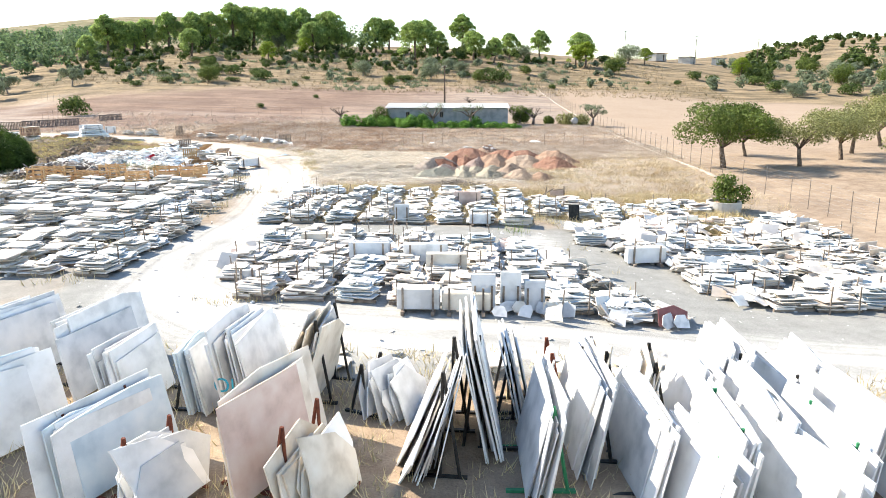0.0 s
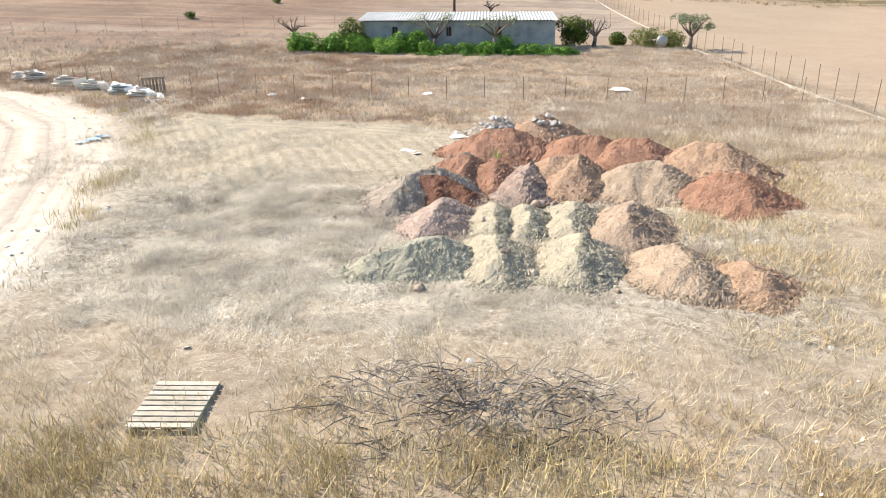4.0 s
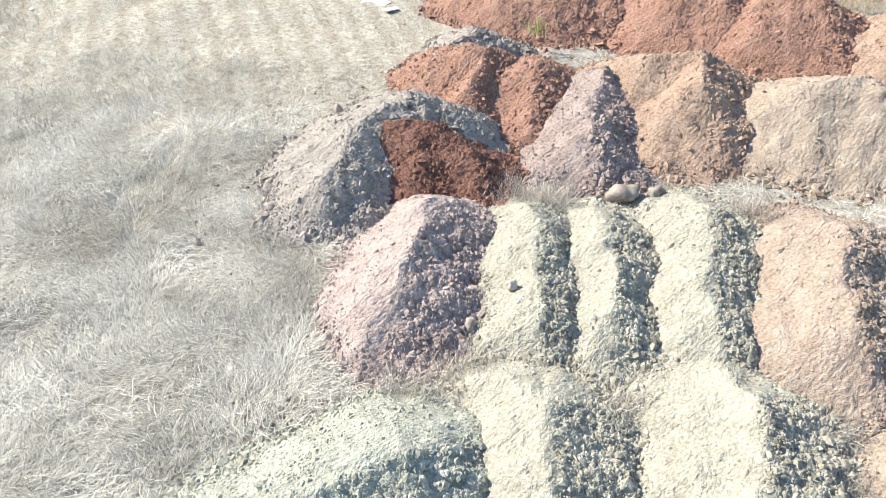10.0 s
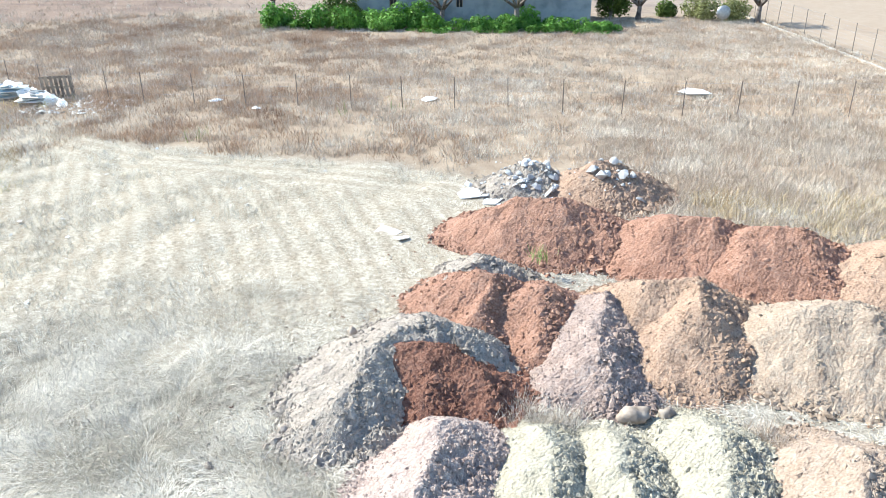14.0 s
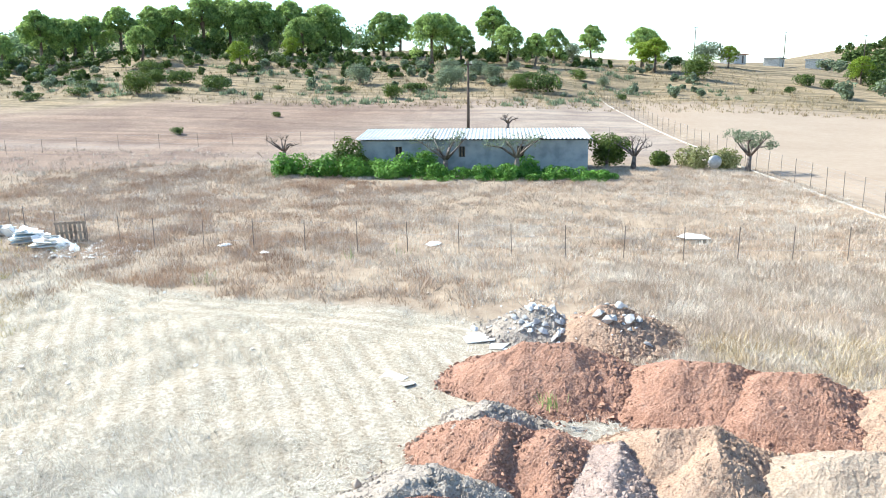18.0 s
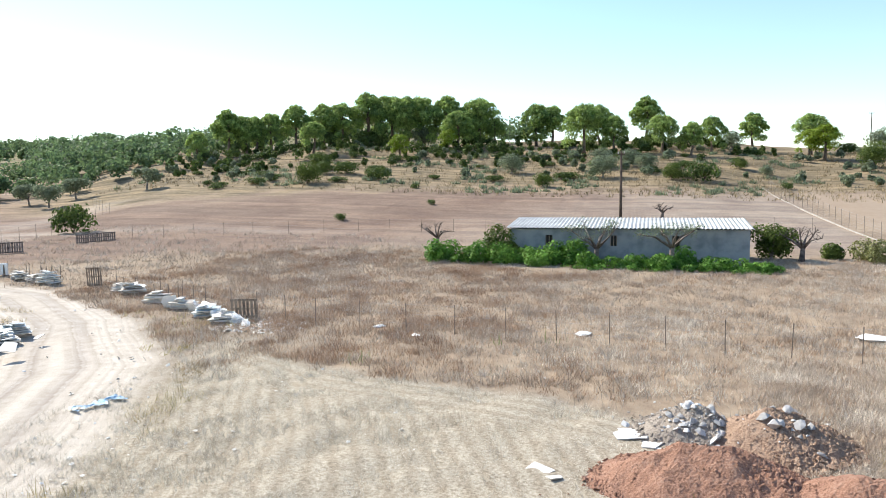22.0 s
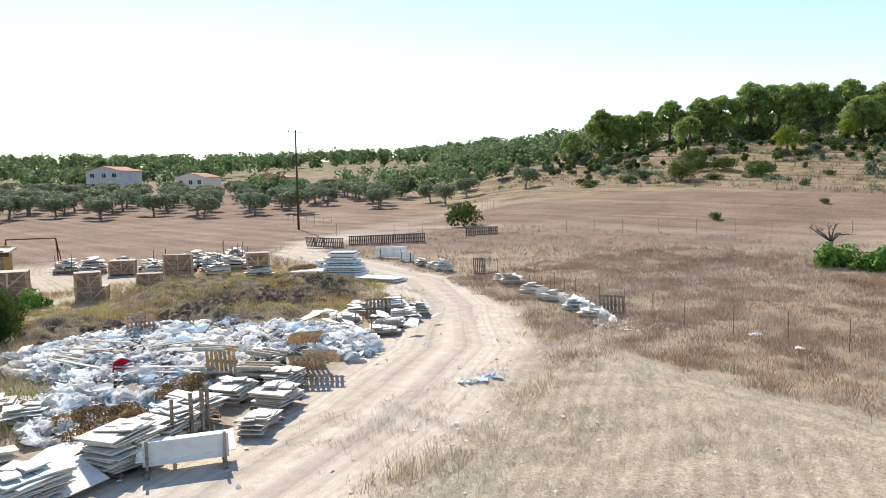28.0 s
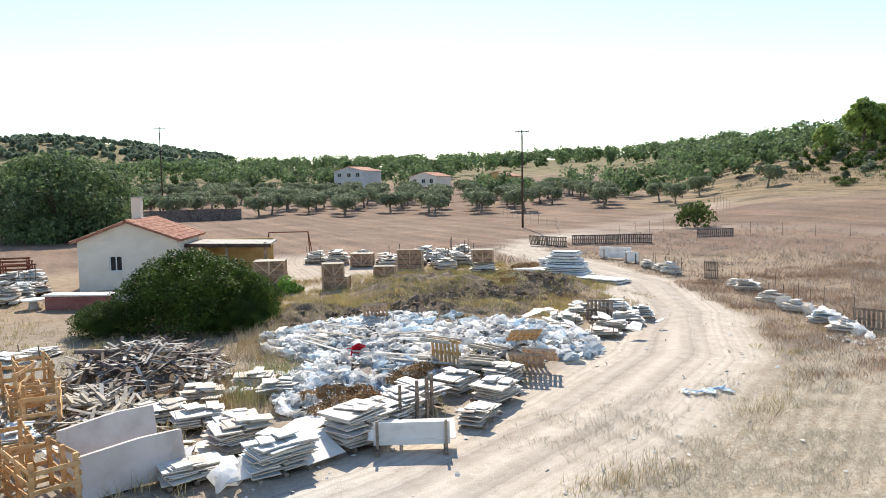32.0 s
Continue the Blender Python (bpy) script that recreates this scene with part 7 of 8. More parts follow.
big_pile(-40.6, 30.0, 35, 10, 3.4, 2.2, "tall pile of large white marble slabs beside the track", 91)
big_pile(-37.0, 30.2, 20, 2, 3.4, 1.6, "low pile of long white slabs beside the track", 92)
big_pile(-42.6, 28.6, 50, 2, 2.6, 1.6, "low pile of white slabs in dry weeds", 93)
big_pile(-43.6, 31.4, 30, 4, 2.4, 1.4, "pile of white slabs beside the track", 94)
for x, y, rz, ln, h in ((-45.2, 38.4, 28, 2.6, 0.9), (-42.4, 37.6, 15, 1.2, 0.8)):
    bundle(x, y, rz, ln, h, 4, M_WHITE, "long white slab standing at the track edge")
for i, (x, y) in enumerate([(-40.0, 37.0), (-38.2, 36.6), (-36.6, 36.0), (-30.2, 35.0), (-25.8, 32.4), (-23.4, 31.3), (-21.2, 30.1), (-19.6, 29.2), (-29.0, 34.4)]):
    ob = copy_thing(STACKS[(i * 3) % 16], at(x, y, 150 + i * 9))
    ob.scale = (1.0, 0.95, 1.0 + 0.2 * (i % 3))
shard(-24.2, 31.3, 0.35, 70, 0, 200, 0.9, M_WHITE, "white marble slab leaning on a stack by the track")
shard(-22.6, 30.8, 0.3, 60, 0, 160, 0.8, M_WHITE, "white marble slab leaning on a stack by the track")


def upright_pallet(x, y, rz, w=1.2, h=1.0, mt=None, lean=8, dz=0.0, label="old wooden pallet standing upright by the track", slats=7):
    ob = thing("upright_pallet", at(x, y, rz, dz), label, "pallet", "upright pallets")
    tilt = pose(0, 0, 0, lean)
    for k in range(slats):
        part("slat", Geo().box((-w / 2 + (k + 0.5) * w / slats, 0, h / 2), (w / slats * 0.62, 0.025, h)), mt or M_WOOD, ob, m=tilt)
    for z in (0.08, h / 2, h - 0.08):
        part("bearer", Geo().box((0, 0.06, z), (w, 0.09, 0.09)), mt or M_WOOD, ob, m=tilt)
    return ob


upright_pallet(-33.4, 36.3, 30, 0.9, 1.2)
upright_pallet(-19.2, 30.3, 20, 1.3, 1.0)
upright_pallet(-27.2, 22.0, 48, 1.3, 1.1)
for k in range(7):
    upright_pallet(-56.2 + k * 0.55, 43.2 + k * 0.95, 60, 1.15, 0.95, M_DARKWOOD, 4, 0, "dark upright pallets in a row as a fence", 6)
for k in range(3):
    upright_pallet(-52.8 + k * 0.6, 56.4 + k * 1.1, 60, 1.2, 0.9, M_DARKWOOD, 3, 0, "dark upright pallet used as a gate", 6)
for k in range(4):
    upright_pallet(-58.6 + k * 1.0, 39.8 + k * 0.3, 20 + k * 8, 1.2, 1.0, M_WOOD, 14)
# steel swing frame
sw = thing("swing_frame", at(-62.0, 16.2, 65), "rusty steel swing frame standing in the yard", "swing frame")
for sx in (-1.7, 1.7):
    for sy in (-0.8, 0.8):
        part("leg", Geo().tube([(sx * 1.15, sy, 0), (sx, 0, 2.3)], 0.05, 6), M_RUST, sw)
part("beam", Geo().tube([(-1.7, 0, 2.3), (1.7, 0, 2.3)], 0.05, 6), M_RUST, sw)
# painted low wall by the cottage
lw = thing("low_wall", at(-44.0, -0.4, 60), "low dark red wall with a white coping", "wall")
part("panel", Geo().box((0, 0, 0.35), (3.6, 0.25, 0.9)), M_MAROON, lw)
part("coping", Geo().box((0, 0.3, 0.84), (3.8, 1.1, 0.08)), M_WHITE, lw)
tb = thing("round_table", at(-45.5, -2.6), "round white marble table in dry grass", "table")
part("tabletop", Geo().prism([(0.65 * math.cos(k * 0.3142), 0.65 * math.sin(k * 0.3142)) for k in range(20)], 0.5, 0.58), M_WHITE, tb)
part("pedestal", Geo().tube([(0, 0, 0), (0, 0, 0.52)], [0.3, 0.2], 10), M_CONC, tb)
for k in range(3):
    rk = thing("steel_rack", at(-60 - k * 2.6, -4.2 - k * 0.3, 70 + k * 6), "low dark steel rack in the cottage yard", "rack", "steel racks")
    for sx in (-1, 1):
        for sy in (-0.4, 0.4):
            part("leg", Geo().box((sx, sy, 0.5), (0.08, 0.08, 1.0)), M_RUST, rk)
    for z in (0.35, 0.95):
        part("rail", Geo().box((0, -0.4, z), (2.2, 0.07, 0.08)), M_RUST, rk)
        part("rail", Geo().box((0, 0.4, z), (2.2, 0.07, 0.08)), M_RUST, rk)

# ---- dump beside the track ----
M_DIRT = soil("dark_earth", (0.10, 0.075, 0.055), (0.20, 0.15, 0.11), (0.30, 0.24, 0.18))
def mound_rise(X, Y, cx, cy, rx, ry, h, seed):
    Q = np.minimum(np.hypot((X - cx) / rx, (Y - cy) / ry), 1.0)
    return h * (1 - ss(Q, 0.25, 1.0)) * (0.6 + 0.8 * vnoise(X, Y, 1.6, seed)) + (vnoise(X, Y, 0.45, seed + 1) - 0.5) * 0.3 * (1 - ss(Q, 0.7, 1)) - 0.2 * ss(Q, 0.94, 1) - 0.08


def mound(name, cx, cy, rx, ry, h, material, seed, label, category):
    na, nr = 60, 22
    A, Q = np.meshgrid(np.linspace(0, 2 * math.pi, na, endpoint=False), np.linspace(0, 1, nr))
    X, Y = cx + np.cos(A) * Q * rx, cy + np.sin(A) * Q * ry
    Z = terrain(X.ravel(), Y.ravel()).reshape(X.shape) + mound_rise(X, Y, cx, cy, rx, ry, h, seed)
    idx = np.arange(na * nr).reshape(nr, na)
    f = np.stack([idx[:-1], np.roll(idx[:-1], -1, 1), np.roll(idx[1:], -1, 1), idx[1:]], -1).reshape(-1, 4)
    return tagged(new(name, arrays_mesh(name, np.stack([X, Y, Z], -1).reshape(-1, 3), f, material)), label, category)


MOUNDS = [(-26.6, 10.8, 5.6, 4.2, 0.55), (-25.4, 16.0, 4.2, 3.2, 0.5), (-30.2, 12.4, 4.0, 4.6, 0.4), (-23.0, 8.0, 2.8, 2.8, 0.35), (-29.6, 8.4, 3.2, 2.4, 0.3), (-21.0, 6.6, 2.2, 1.8, 0.2)]


def mound_z(x, y):
    z = 0
    for cx, cy, rx, ry, h in MOUNDS:
        q = math.hypot((x - cx) / rx, (y - cy) / ry)
        z = max(z, h * (1 - float(ss(np.array(q), 0.25, 1.0))))
    return gz(x, y) + z


for i, (cx, cy, rx, ry, h) in enumerate(MOUNDS):
    mound("rubble_mound", cx, cy, rx, ry, h, S_PALE, 31 + i, "low mound of grey rubble under waste plastic", "mound")
BANKS = [(-39.5, 19.5, 7.5, 6.5, 0.75, 41, "dark overgrown earth bank between crates and dump"), (-34.0, 18.0, 5.2, 4.6, 0.7, 42, "dark overgrown earth bank behind the dump"),
         (-38.4, 25.6, 5.4, 4.0, 0.6, 44, "overgrown earth bank beside the track bend"), (-36.0, 10.6, 3.2, 3.2, 0.5, 43, "low dark earth bank behind the dump")]
for cx, cy, rx, ry, h, seed, lab in BANKS:
    mound("earth_bank", cx, cy, rx, ry, h, M_DIRT, seed, lab, "earth bank")


def crumple(seed):
    bm = bmesh.new()
    bmesh.ops.create_icosphere(bm, subdivisions=2, radius=1)
    r = random.Random(seed)
    o = Vector((r.uniform(0, 50), r.uniform(0, 50), r.uniform(0, 50)))
    for v in bm.verts:
        k = 0.5 + 0.75 * (1 - abs(noise.noise(v.co * 2.1 + o)) * 2.2) * 0.6 + 0.9 * abs(noise.noise(v.co * 1.4 + o * 2)) + 0.45 * noise.noise(v.co * 4.5 + o)
        v.co = Vector((v.co.x * k, v.co.y * k * 0.8, v.co.z * k * 0.55))
    v = np.array([tuple(q.co) for q in bm.verts])
    f = np.array([[q.index for q in p.verts] for p in bm.faces])
    bm.free()
    return v, f


CRUMPLE = [crumple(i) for i in range(9)]
M_PLASTIC = leaf_mat("white_plastic_film", (0.82, 0.82, 0.815), (0.92, 0.915, 0.91), 0.6)
M_BLUEPL = leaf_mat("pale_blue_plastic_film", (0.58, 0.68, 0.76), (0.80, 0.86, 0.90), 0.6)
M_GREYPL = mat("grey_plastic_film", [(0.14, 0.135, 0.13), (0.34, 0.33, 0.315), (0.52, 0.50, 0.47)], 6, 0.5, 0.5, 14, island=0.3)


def waste(name, label, material, lumps, sheets, seed, size):
    """Crumpled lumps and folded sheets strewn over the mounds, thick in patches."""
    r = random.Random(seed)
    V, F, o = [], [], 0
    n = lumps + sheets
    while n:
        cx, cy, rx, ry, h = MOUNDS[r.choice([0, 0, 0, 0, 1, 1, 2, 2, 3, 4, 5])]
        a, q = r.uniform(0, 6.28), r.random() ** 0.55
        x, y = cx + math.cos(a) * q * rx * 0.95, cy + math.sin(a) * q * ry * 0.95
        if vnoise(np.array([x]), np.array([y]), 1.3, seed)[0] < 0.42:
            continue
        n -= 1
        m = np.array((pose(0, 0, 0, r.uniform(-26, 26), r.uniform(-26, 26), r.uniform(0, 360))).to_3x3())
        s = size[0] + (size[1] - size[0]) * r.random() ** 1.8
        if n < lumps:
            v, f = r.choice(CRUMPLE)
            v = v * np.array([r.uniform(0.8, 1.5), r.uniform(0.4, 1.0), r.uniform(0.6, 1.3)])
        else:
            v = np.array([(i - 1 + r.uniform(-0.3, 0.3), j - 1 + r.uniform(-0.3, 0.3), r.uniform(-0.35, 0.35)) for j in range(3) for i in range(3)])
            f = np.array([t for i, j in ((0, 0), (1, 0), (0, 1), (1, 1)) for t in ((i + 3 * j, i + 1 + 3 * j, i + 4 + 3 * j), (i + 3 * j, i + 4 + 3 * j, i + 3 + 3 * j))])
            s *= 0.9
            if r.random() < 0.15:
                v = v * np.array([1.9, 0.4, 0.6])
        V.append((v @ m.T) * s + np.array([x, y, mound_z(x, y) + 0.1 * s + r.uniform(0.0, 0.2)]))
        F.append(f + o)
        o += len(v)
    tagged(new(name, arrays_mesh(name, np.concatenate(V), np.concatenate(F), material, False)), label, "plastic waste", kind="stuff")


waste("plastic_waste", "crumpled white plastic sheets heaped on the dump", M_PLASTIC, 1400, 2000, 11, (0.06, 0.36))
waste("blue_plastic_waste", "crumpled pale blue plastic sheets on the dump", M_BLUEPL, 650, 800, 12, (0.06, 0.34))
waste("grey_plastic_waste", "grey plastic and rags on the dump", M_GREYPL, 150, 1100, 13, (0.05, 0.24))
# rotten board scraps under the timber
MOUNDS += [(-28.0, 1.6, 4.8, 3.2, 0.5), (-22.9, 0.2, 2.8, 2.0, 0.25)]
for i, (cx, cy, rx, ry, h) in enumerate(MOUNDS[-2:]):
    mound("scrap_mound", cx, cy, rx, ry, h, M_DIRT, 51 + i, "low dark mound of rotten board scraps", "mound")

M_BLEACHED = mat("sun_bleached_boards", [(0.34, 0.31, 0.28), (0.52, 0.49, 0.45), (0.60, 0.57, 0.53)], 5, 0.9, 0.4, 25, rnd=0.2)
PLANKS = [Geo().box((0, 0, 0), (ln, w, 0.025)).mesh("plank", mt) for ln, w, mt in [(1.1, 0.1, M_WOOD), (0.9, 0.09, M_WOOD), (1.3, 0.1, M_PALEWOOD), (1.0, 0.13, M_DARKWOOD), (0.8, 0.09, M_PALEWOOD), (1.0, 0.1, M_WOOD), (1.1, 0.12, M_DARKWOOD), (1.0, 0.11, M_BLEACHED), (0.75, 0.1, M_BLEACHED)]]


def plank_pile(cx, cy, rx, ry, h, n, seed, label, picks):
    r = random.Random(seed)
    ob = thing("timber_pile", pose(0, 0, 0), label, "timber pile", "piles of waste timber")
    for k in range(n):
        a, q = r.uniform(0, 6.28), r.random() ** 0.6
        x, y = cx + math.cos(a) * q * rx, cy + math.sin(a) * q * ry
        z = mound_z(x, y) + h * (1 - q * q) * r.uniform(0.2, 1.0) + 0.05
        part("plank", PLANKS[r.choice(picks)], None, ob, m=pose(x, y, z, r.uniform(-18, 18), r.gauss(0, 15), r.uniform(0, 360)))


plank_pile(-28.2, 1.9, 4.6, 2.9, 0.45, 340, 21, "heap of broken dark and bleached pallet boards", [3, 6, 7, 8, 7, 6, 3, 8, 0, 2])
plank_pile(-23.0, 0.1, 2.7, 1.9, 0.3, 120, 22, "heap of grey and pale pallet boards", [0, 2, 4, 7, 8, 2])
plank_pile(-22.4, 12.6, 1.6, 1.2, 0.3, 50, 23, "broken pallets and boards on the dump", [2, 4, 7, 2, 5])
plank_pile(-27.6, 9.0, 1.8, 0.9, 0.25, 30, 24, "boards lying over plastic waste", [2, 4, 7])
for x, y, rz, lean, dz, mt in ((-22.5, 11.2, 30, 6, 0.2, M_NEWWOOD), (-22.9, 11.5, 30, 84, 1.05, M_PALEWOOD), (-21.6, 12.3, 35, 86, 0.3, M_PALEWOOD), (-21.6, 12.4, 30, 82, 0.45, M_PALEWOOD), (-21.5, 12.2, 38, 88, 0.58, M_PALEWOOD), (-22.6, 13.4, 15, 84, 0.6, M_PALEWOOD),
                              (-20.9, 13.6, 50, 52, 0.2, M_BATTEN), (-21.0, 14.3, 44, 58, 0.35, M_BATTEN), (-22.8, 14.6, 70, 60, 0.7, M_NEWWOOD), (-30.6, 11.8, 60, 48, 0.7, M_BATTEN),
                              (-26.8, 1.2, 20, 80, 0.6, M_DARKWOOD), (-29.4, 0.4, 60, 76, 0.6, M_DARKWOOD), (-23.4, 0.2, 10, 84, 0.45, M_PALEWOOD), (-24.6, -0.8, 40, 80, 0.3, M_BLEACHED)):
    upright_pallet(x, y, rz, 1.2, 1.0, mt, lean, dz, "broken wooden pallet tipped on the dump")
for i, (x, y, rz, ln) in enumerate([(-26.6, 8.2, 30, 2.6), (-26.9, 8.5, 36, 2.4), (-26.3, 8.0, 24, 2.8), (-27.2, 8.9, 40, 2.2), (-23.6, 9.6, 50, 3.0), (-22.6, 10.2, 44, 2.6), (-25.6, 11.2, 75, 2.0), (-22.4, 5.2, 100, 1.6), (-28.4, 9.6, 20, 2.4)]):
    bd = new("long_board", Geo().box((0, 0, 0), (ln, 0.14, 0.03)).mesh("long_board", M_BLEACHED if i % 3 else M_PALEWOOD))
    bd.matrix_basis = pose(x, y, mound_z(x, y) + 0.34, 3, 6 - i, rz)
    tagged(bd, "long bleached board lying over waste plastic", "board", "boards on the dump")
# red plastic chair shell on the waste
M_REDPL = mat("red_plastic", [(0.50, 0.015, 0.03), (0.62, 0.03, 0.05)], 4, 0.35, 0)
rc = thing("red_chair", pose(-24.7, 8.6, mound_z(-24.7, 8.6) + 0.28, 70, 25, 100) @ Matrix.Diagonal((0.8, 0.8, 0.8, 1)), "broken red plastic chair lying on waste plastic", "chair")
part("seat", Geo().box((0, 0, 0), (0.48, 0.45, 0.05), taper=0.9), M_REDPL, rc)
part("backrest", Geo().box((0, 0.24, 0.25), (0.46, 0.05, 0.5), pose(0, 0, 0, -10)), M_REDPL, rc)
for sx in (-0.2, 0.2):
    for sy in (-0.18, 0.18):
        part("leg", Geo().tube([(sx, sy, 0), (sx * 1.2, sy * 1.2, -0.4)], 0.022, 6), M_REDPL, rc)

# slabs and pallets along the track
for i, (x, y, rz, s, sz) in enumerate([(-24.6, 20.0, 48, 1.0, 0.6), (-25.6, 21.4, 50, 1.0, 0.6), (-26.2, 22.8, 52, 1.05, 0.9), (-26.9, 24.2, 55, 1.0, 0.8),
                                       (-26.6, 19.2, 45, 1.0, 0.5), (-28.0, 20.6, 50, 1.0, 0.6), (-29.0, 22.2, 55, 1.0, 0.6), (-28.2, 23.6, 55, 1.1, 1.0), (-30.2, 21.0, 48, 1.0, 0.4), (-23.8, 18.4, 45, 0.9, 0.4), (-19.6, -0.6, 15, 1.0, 0.7),
                                       (-21.8, -2.0, 5, 1.0, 0.7), (-23.6, -3.6, 10, 1.0, 0.7), (-31.8, -2.8, 40, 1.1, 0.8), (-33.2, -1.8, 50, 1.0, 0.6), (-30.4, -4.2, 30, 1.0, 0.8)]):
    ob = copy_thing(STACKS[(i * 5 + 3) % 16], at(x, y, rz))
    ob.scale = (s * 1.1, s * 1.1, sz * 1.2)


def track_stack(x, y, rz, ln, w, n, seed, material, label):
    """Thin sawn slabs piled on a pallet, with battens left between some of the layers."""
    r = random.Random(seed)
    st = thing("slab_stack", at(x, y, rz), label, "slab stack", "slab stacks by the track")
    for k in (-0.42, 0, 0.42):
        part("bearer", PALLET_BEAR, None, st, m=pose(k * ln, 0, 0.05, 0, 0, 90) @ Matrix.Diagonal((w / 1.25, 1, 1, 1)))
    z, dx, dy = 0.1, 0.0, 0.0
    for k in range(n):
        i = r.randrange(14)
        _, sw, sd, _ = SLABS[i]
        th = r.choice([0.02, 0.03, 0.03, 0.04])
        dx, dy = dx * 0.7 + r.uniform(-0.12, 0.12), dy * 0.7 + r.uniform(-0.1, 0.1)
        halves = [(0, 1.0)] if r.random() < 0.6 else [(-0.26, 0.5), (0.26, 0.47)]
        for c, fr in halves:
            part("slab", slab_mesh(i, material), None, st, m=pose(dx + c * ln, dy, z, r.uniform(-1.2, 1.2), r.uniform(-1.2, 1.2), r.gauss(0, 6)) @ Matrix.Diagonal((ln * fr * r.uniform(0.88, 1.04) / sw, w * r.uniform(0.8, 1.05) / sd, th, 1)))
        z += th + r.choice([0.01, 0.015, 0.03, 0.05])
    for k in range(5):
        i = r.randrange(14)
        _, sw, sd, _ = SLABS[i]
        part("slab", slab_mesh(i, material), None, st, m=pose(r.uniform(-0.32, 0.32) * ln, r.uniform(-0.3, 0.3) * w, z, r.uniform(-4, 4), r.uniform(-4, 4), r.uniform(-20, 20) + r.choice([0, 90])) @ Matrix.Diagonal((r.uniform(0.35, 0.75) / sw, r.uniform(0.25, 0.5) / sd, 0.03, 1)))
        z += 0.018
    return st


TRACK_STACKS = [(-17.4, 6.0, 112, 1.5, 1.1, 14, M_MIXW), (-18.3, 7.4, 110, 1.4, 1.1, 11, M_MIXW), (-17.3, 9.6, 128, 1.5, 0.8, 5, M_MIXC), (-19.2, 8.4, 115, 1.5, 1.2, 10, M_MIXW), (-18.8, 11.0, 120, 1.4, 1.1, 8, M_MIXW), (-20.3, 12.2, 122, 1.3, 1.0, 7, M_MIXC),
                (-20.2, 10.4, 118, 1.3, 1.0, 8, M_MIXW), (-16.5, 3.6, 104, 1.5, 1.0, 13, M_MIXB), (-17.0, 1.8, 98, 1.4, 0.9, 6, M_MIXC), (-18.4, 3.2, 102, 1.4, 1.0, 11, M_MIXC), (-22.0, 1.6, 95, 1.6, 1.0, 5, M_MIXC), (-22.7, 5.3, 60, 1.3, 0.9, 6, M_MIXW),
                (-23.6, 3.0, 80, 1.3, 0.8, 4, M_MIXC), (-24.3, 4.9, 70, 1.3, 0.9, 6, M_MIXC), (-20.0, 3.4, 100, 1.3, 1.0, 5, M_MIXW), (-20.8, 2.6, 92, 1.4, 1.0, 6, M_MIXC)]
for i, (x, y, rz, ln, w, n, mt) in enumerate(TRACK_STACKS):
    track_stack(x, y, rz, ln, w, n, 700 + i, mt, "thin %s marble slabs piled on a pallet" % {M_MIXW.name: "white", M_MIXB.name: "pale blue-grey", M_MIXC.name: "cream and brown"}[mt.name])
tr_ = thing("slab_trough", at(-16.3, 7.0, 65), "low pallet frame holding one upright white slab", "slab frame")
part("slab", Geo().box((0, -0.3, 0.42), (1.9, 0.04, 0.55), pose(0, 0, 0, -8)), M_WHITE, tr_)
part("slab", Geo().box((0, 0.25, 0.38), (2.2, 0.9, 0.03), pose(0, 0, 0, 14)), M_WHITE, tr_)
for sx in (-0.85, 0.85):
    part("stake", Geo().box((sx, -0.38, 0.4), (0.07, 0.07, 0.85)), M_WOOD, tr_)
    part("bearer", Geo().box((sx, 0, 0.06), (0.1, 1.1, 0.12)), M_WOOD, tr_)
for k, (x, y) in enumerate([(-17.9, 7.9), (-18.1, 8.3), (-18.4, 8.6), (-17.7, 7.3)]):
    sk = new("stake", Geo().box((0, 0, 0.6), (0.08, 0.08, 1.25)).mesh("stake", M_WOOD))
    sk.matrix_basis = at(x, y, 20 * k)
    tagged(sk, "grey wooden stake standing among slabs", "stake", "stakes by the track")
# two thick concrete slabs standing on edge
M_STONE = mat("brown_grey_stone", [(0.40, 0.345, 0.315), (0.60, 0.545, 0.52), (0.70, 0.645, 0.625)], 1.4, 0.85, 0.6, 9, rnd=0.1)
for x, y, rz, ln, h in ((-17.25, 0.6, 108, 2.3, 1.0), (-18.3, 0.2, 112, 2.2, 1.35)):
    cs = thing("concrete_slab", at(x, y, rz), "thick grey stone slab standing on edge", "stone slab", "standing stone slabs")
    part("slab", Geo().prism([(-ln / 2, 0), (ln / 2, 0), (ln / 2 * 0.98, h), (0.2, h * 1.03), (-ln / 2, h * 0.95)], 0, 0.2), M_STONE, cs, m=pose(0, 0, 0, 80))
for x, y, rz, tip, s in ((-16.3, 2.6, 100, 30, 0.9), (-16.7, 4.7, 110, 24, 1.15), (-17.4, 4.6, 70, 14, 1.2), (-18.6, 5.0, 40, 8, 1.2), (-19.4, 5.8, 80, 6, 1.1)):
    shard(x, y, 0.28, tip, 0, rz, s, M_WHITE, "white marble slab leaning on a stack by the track")


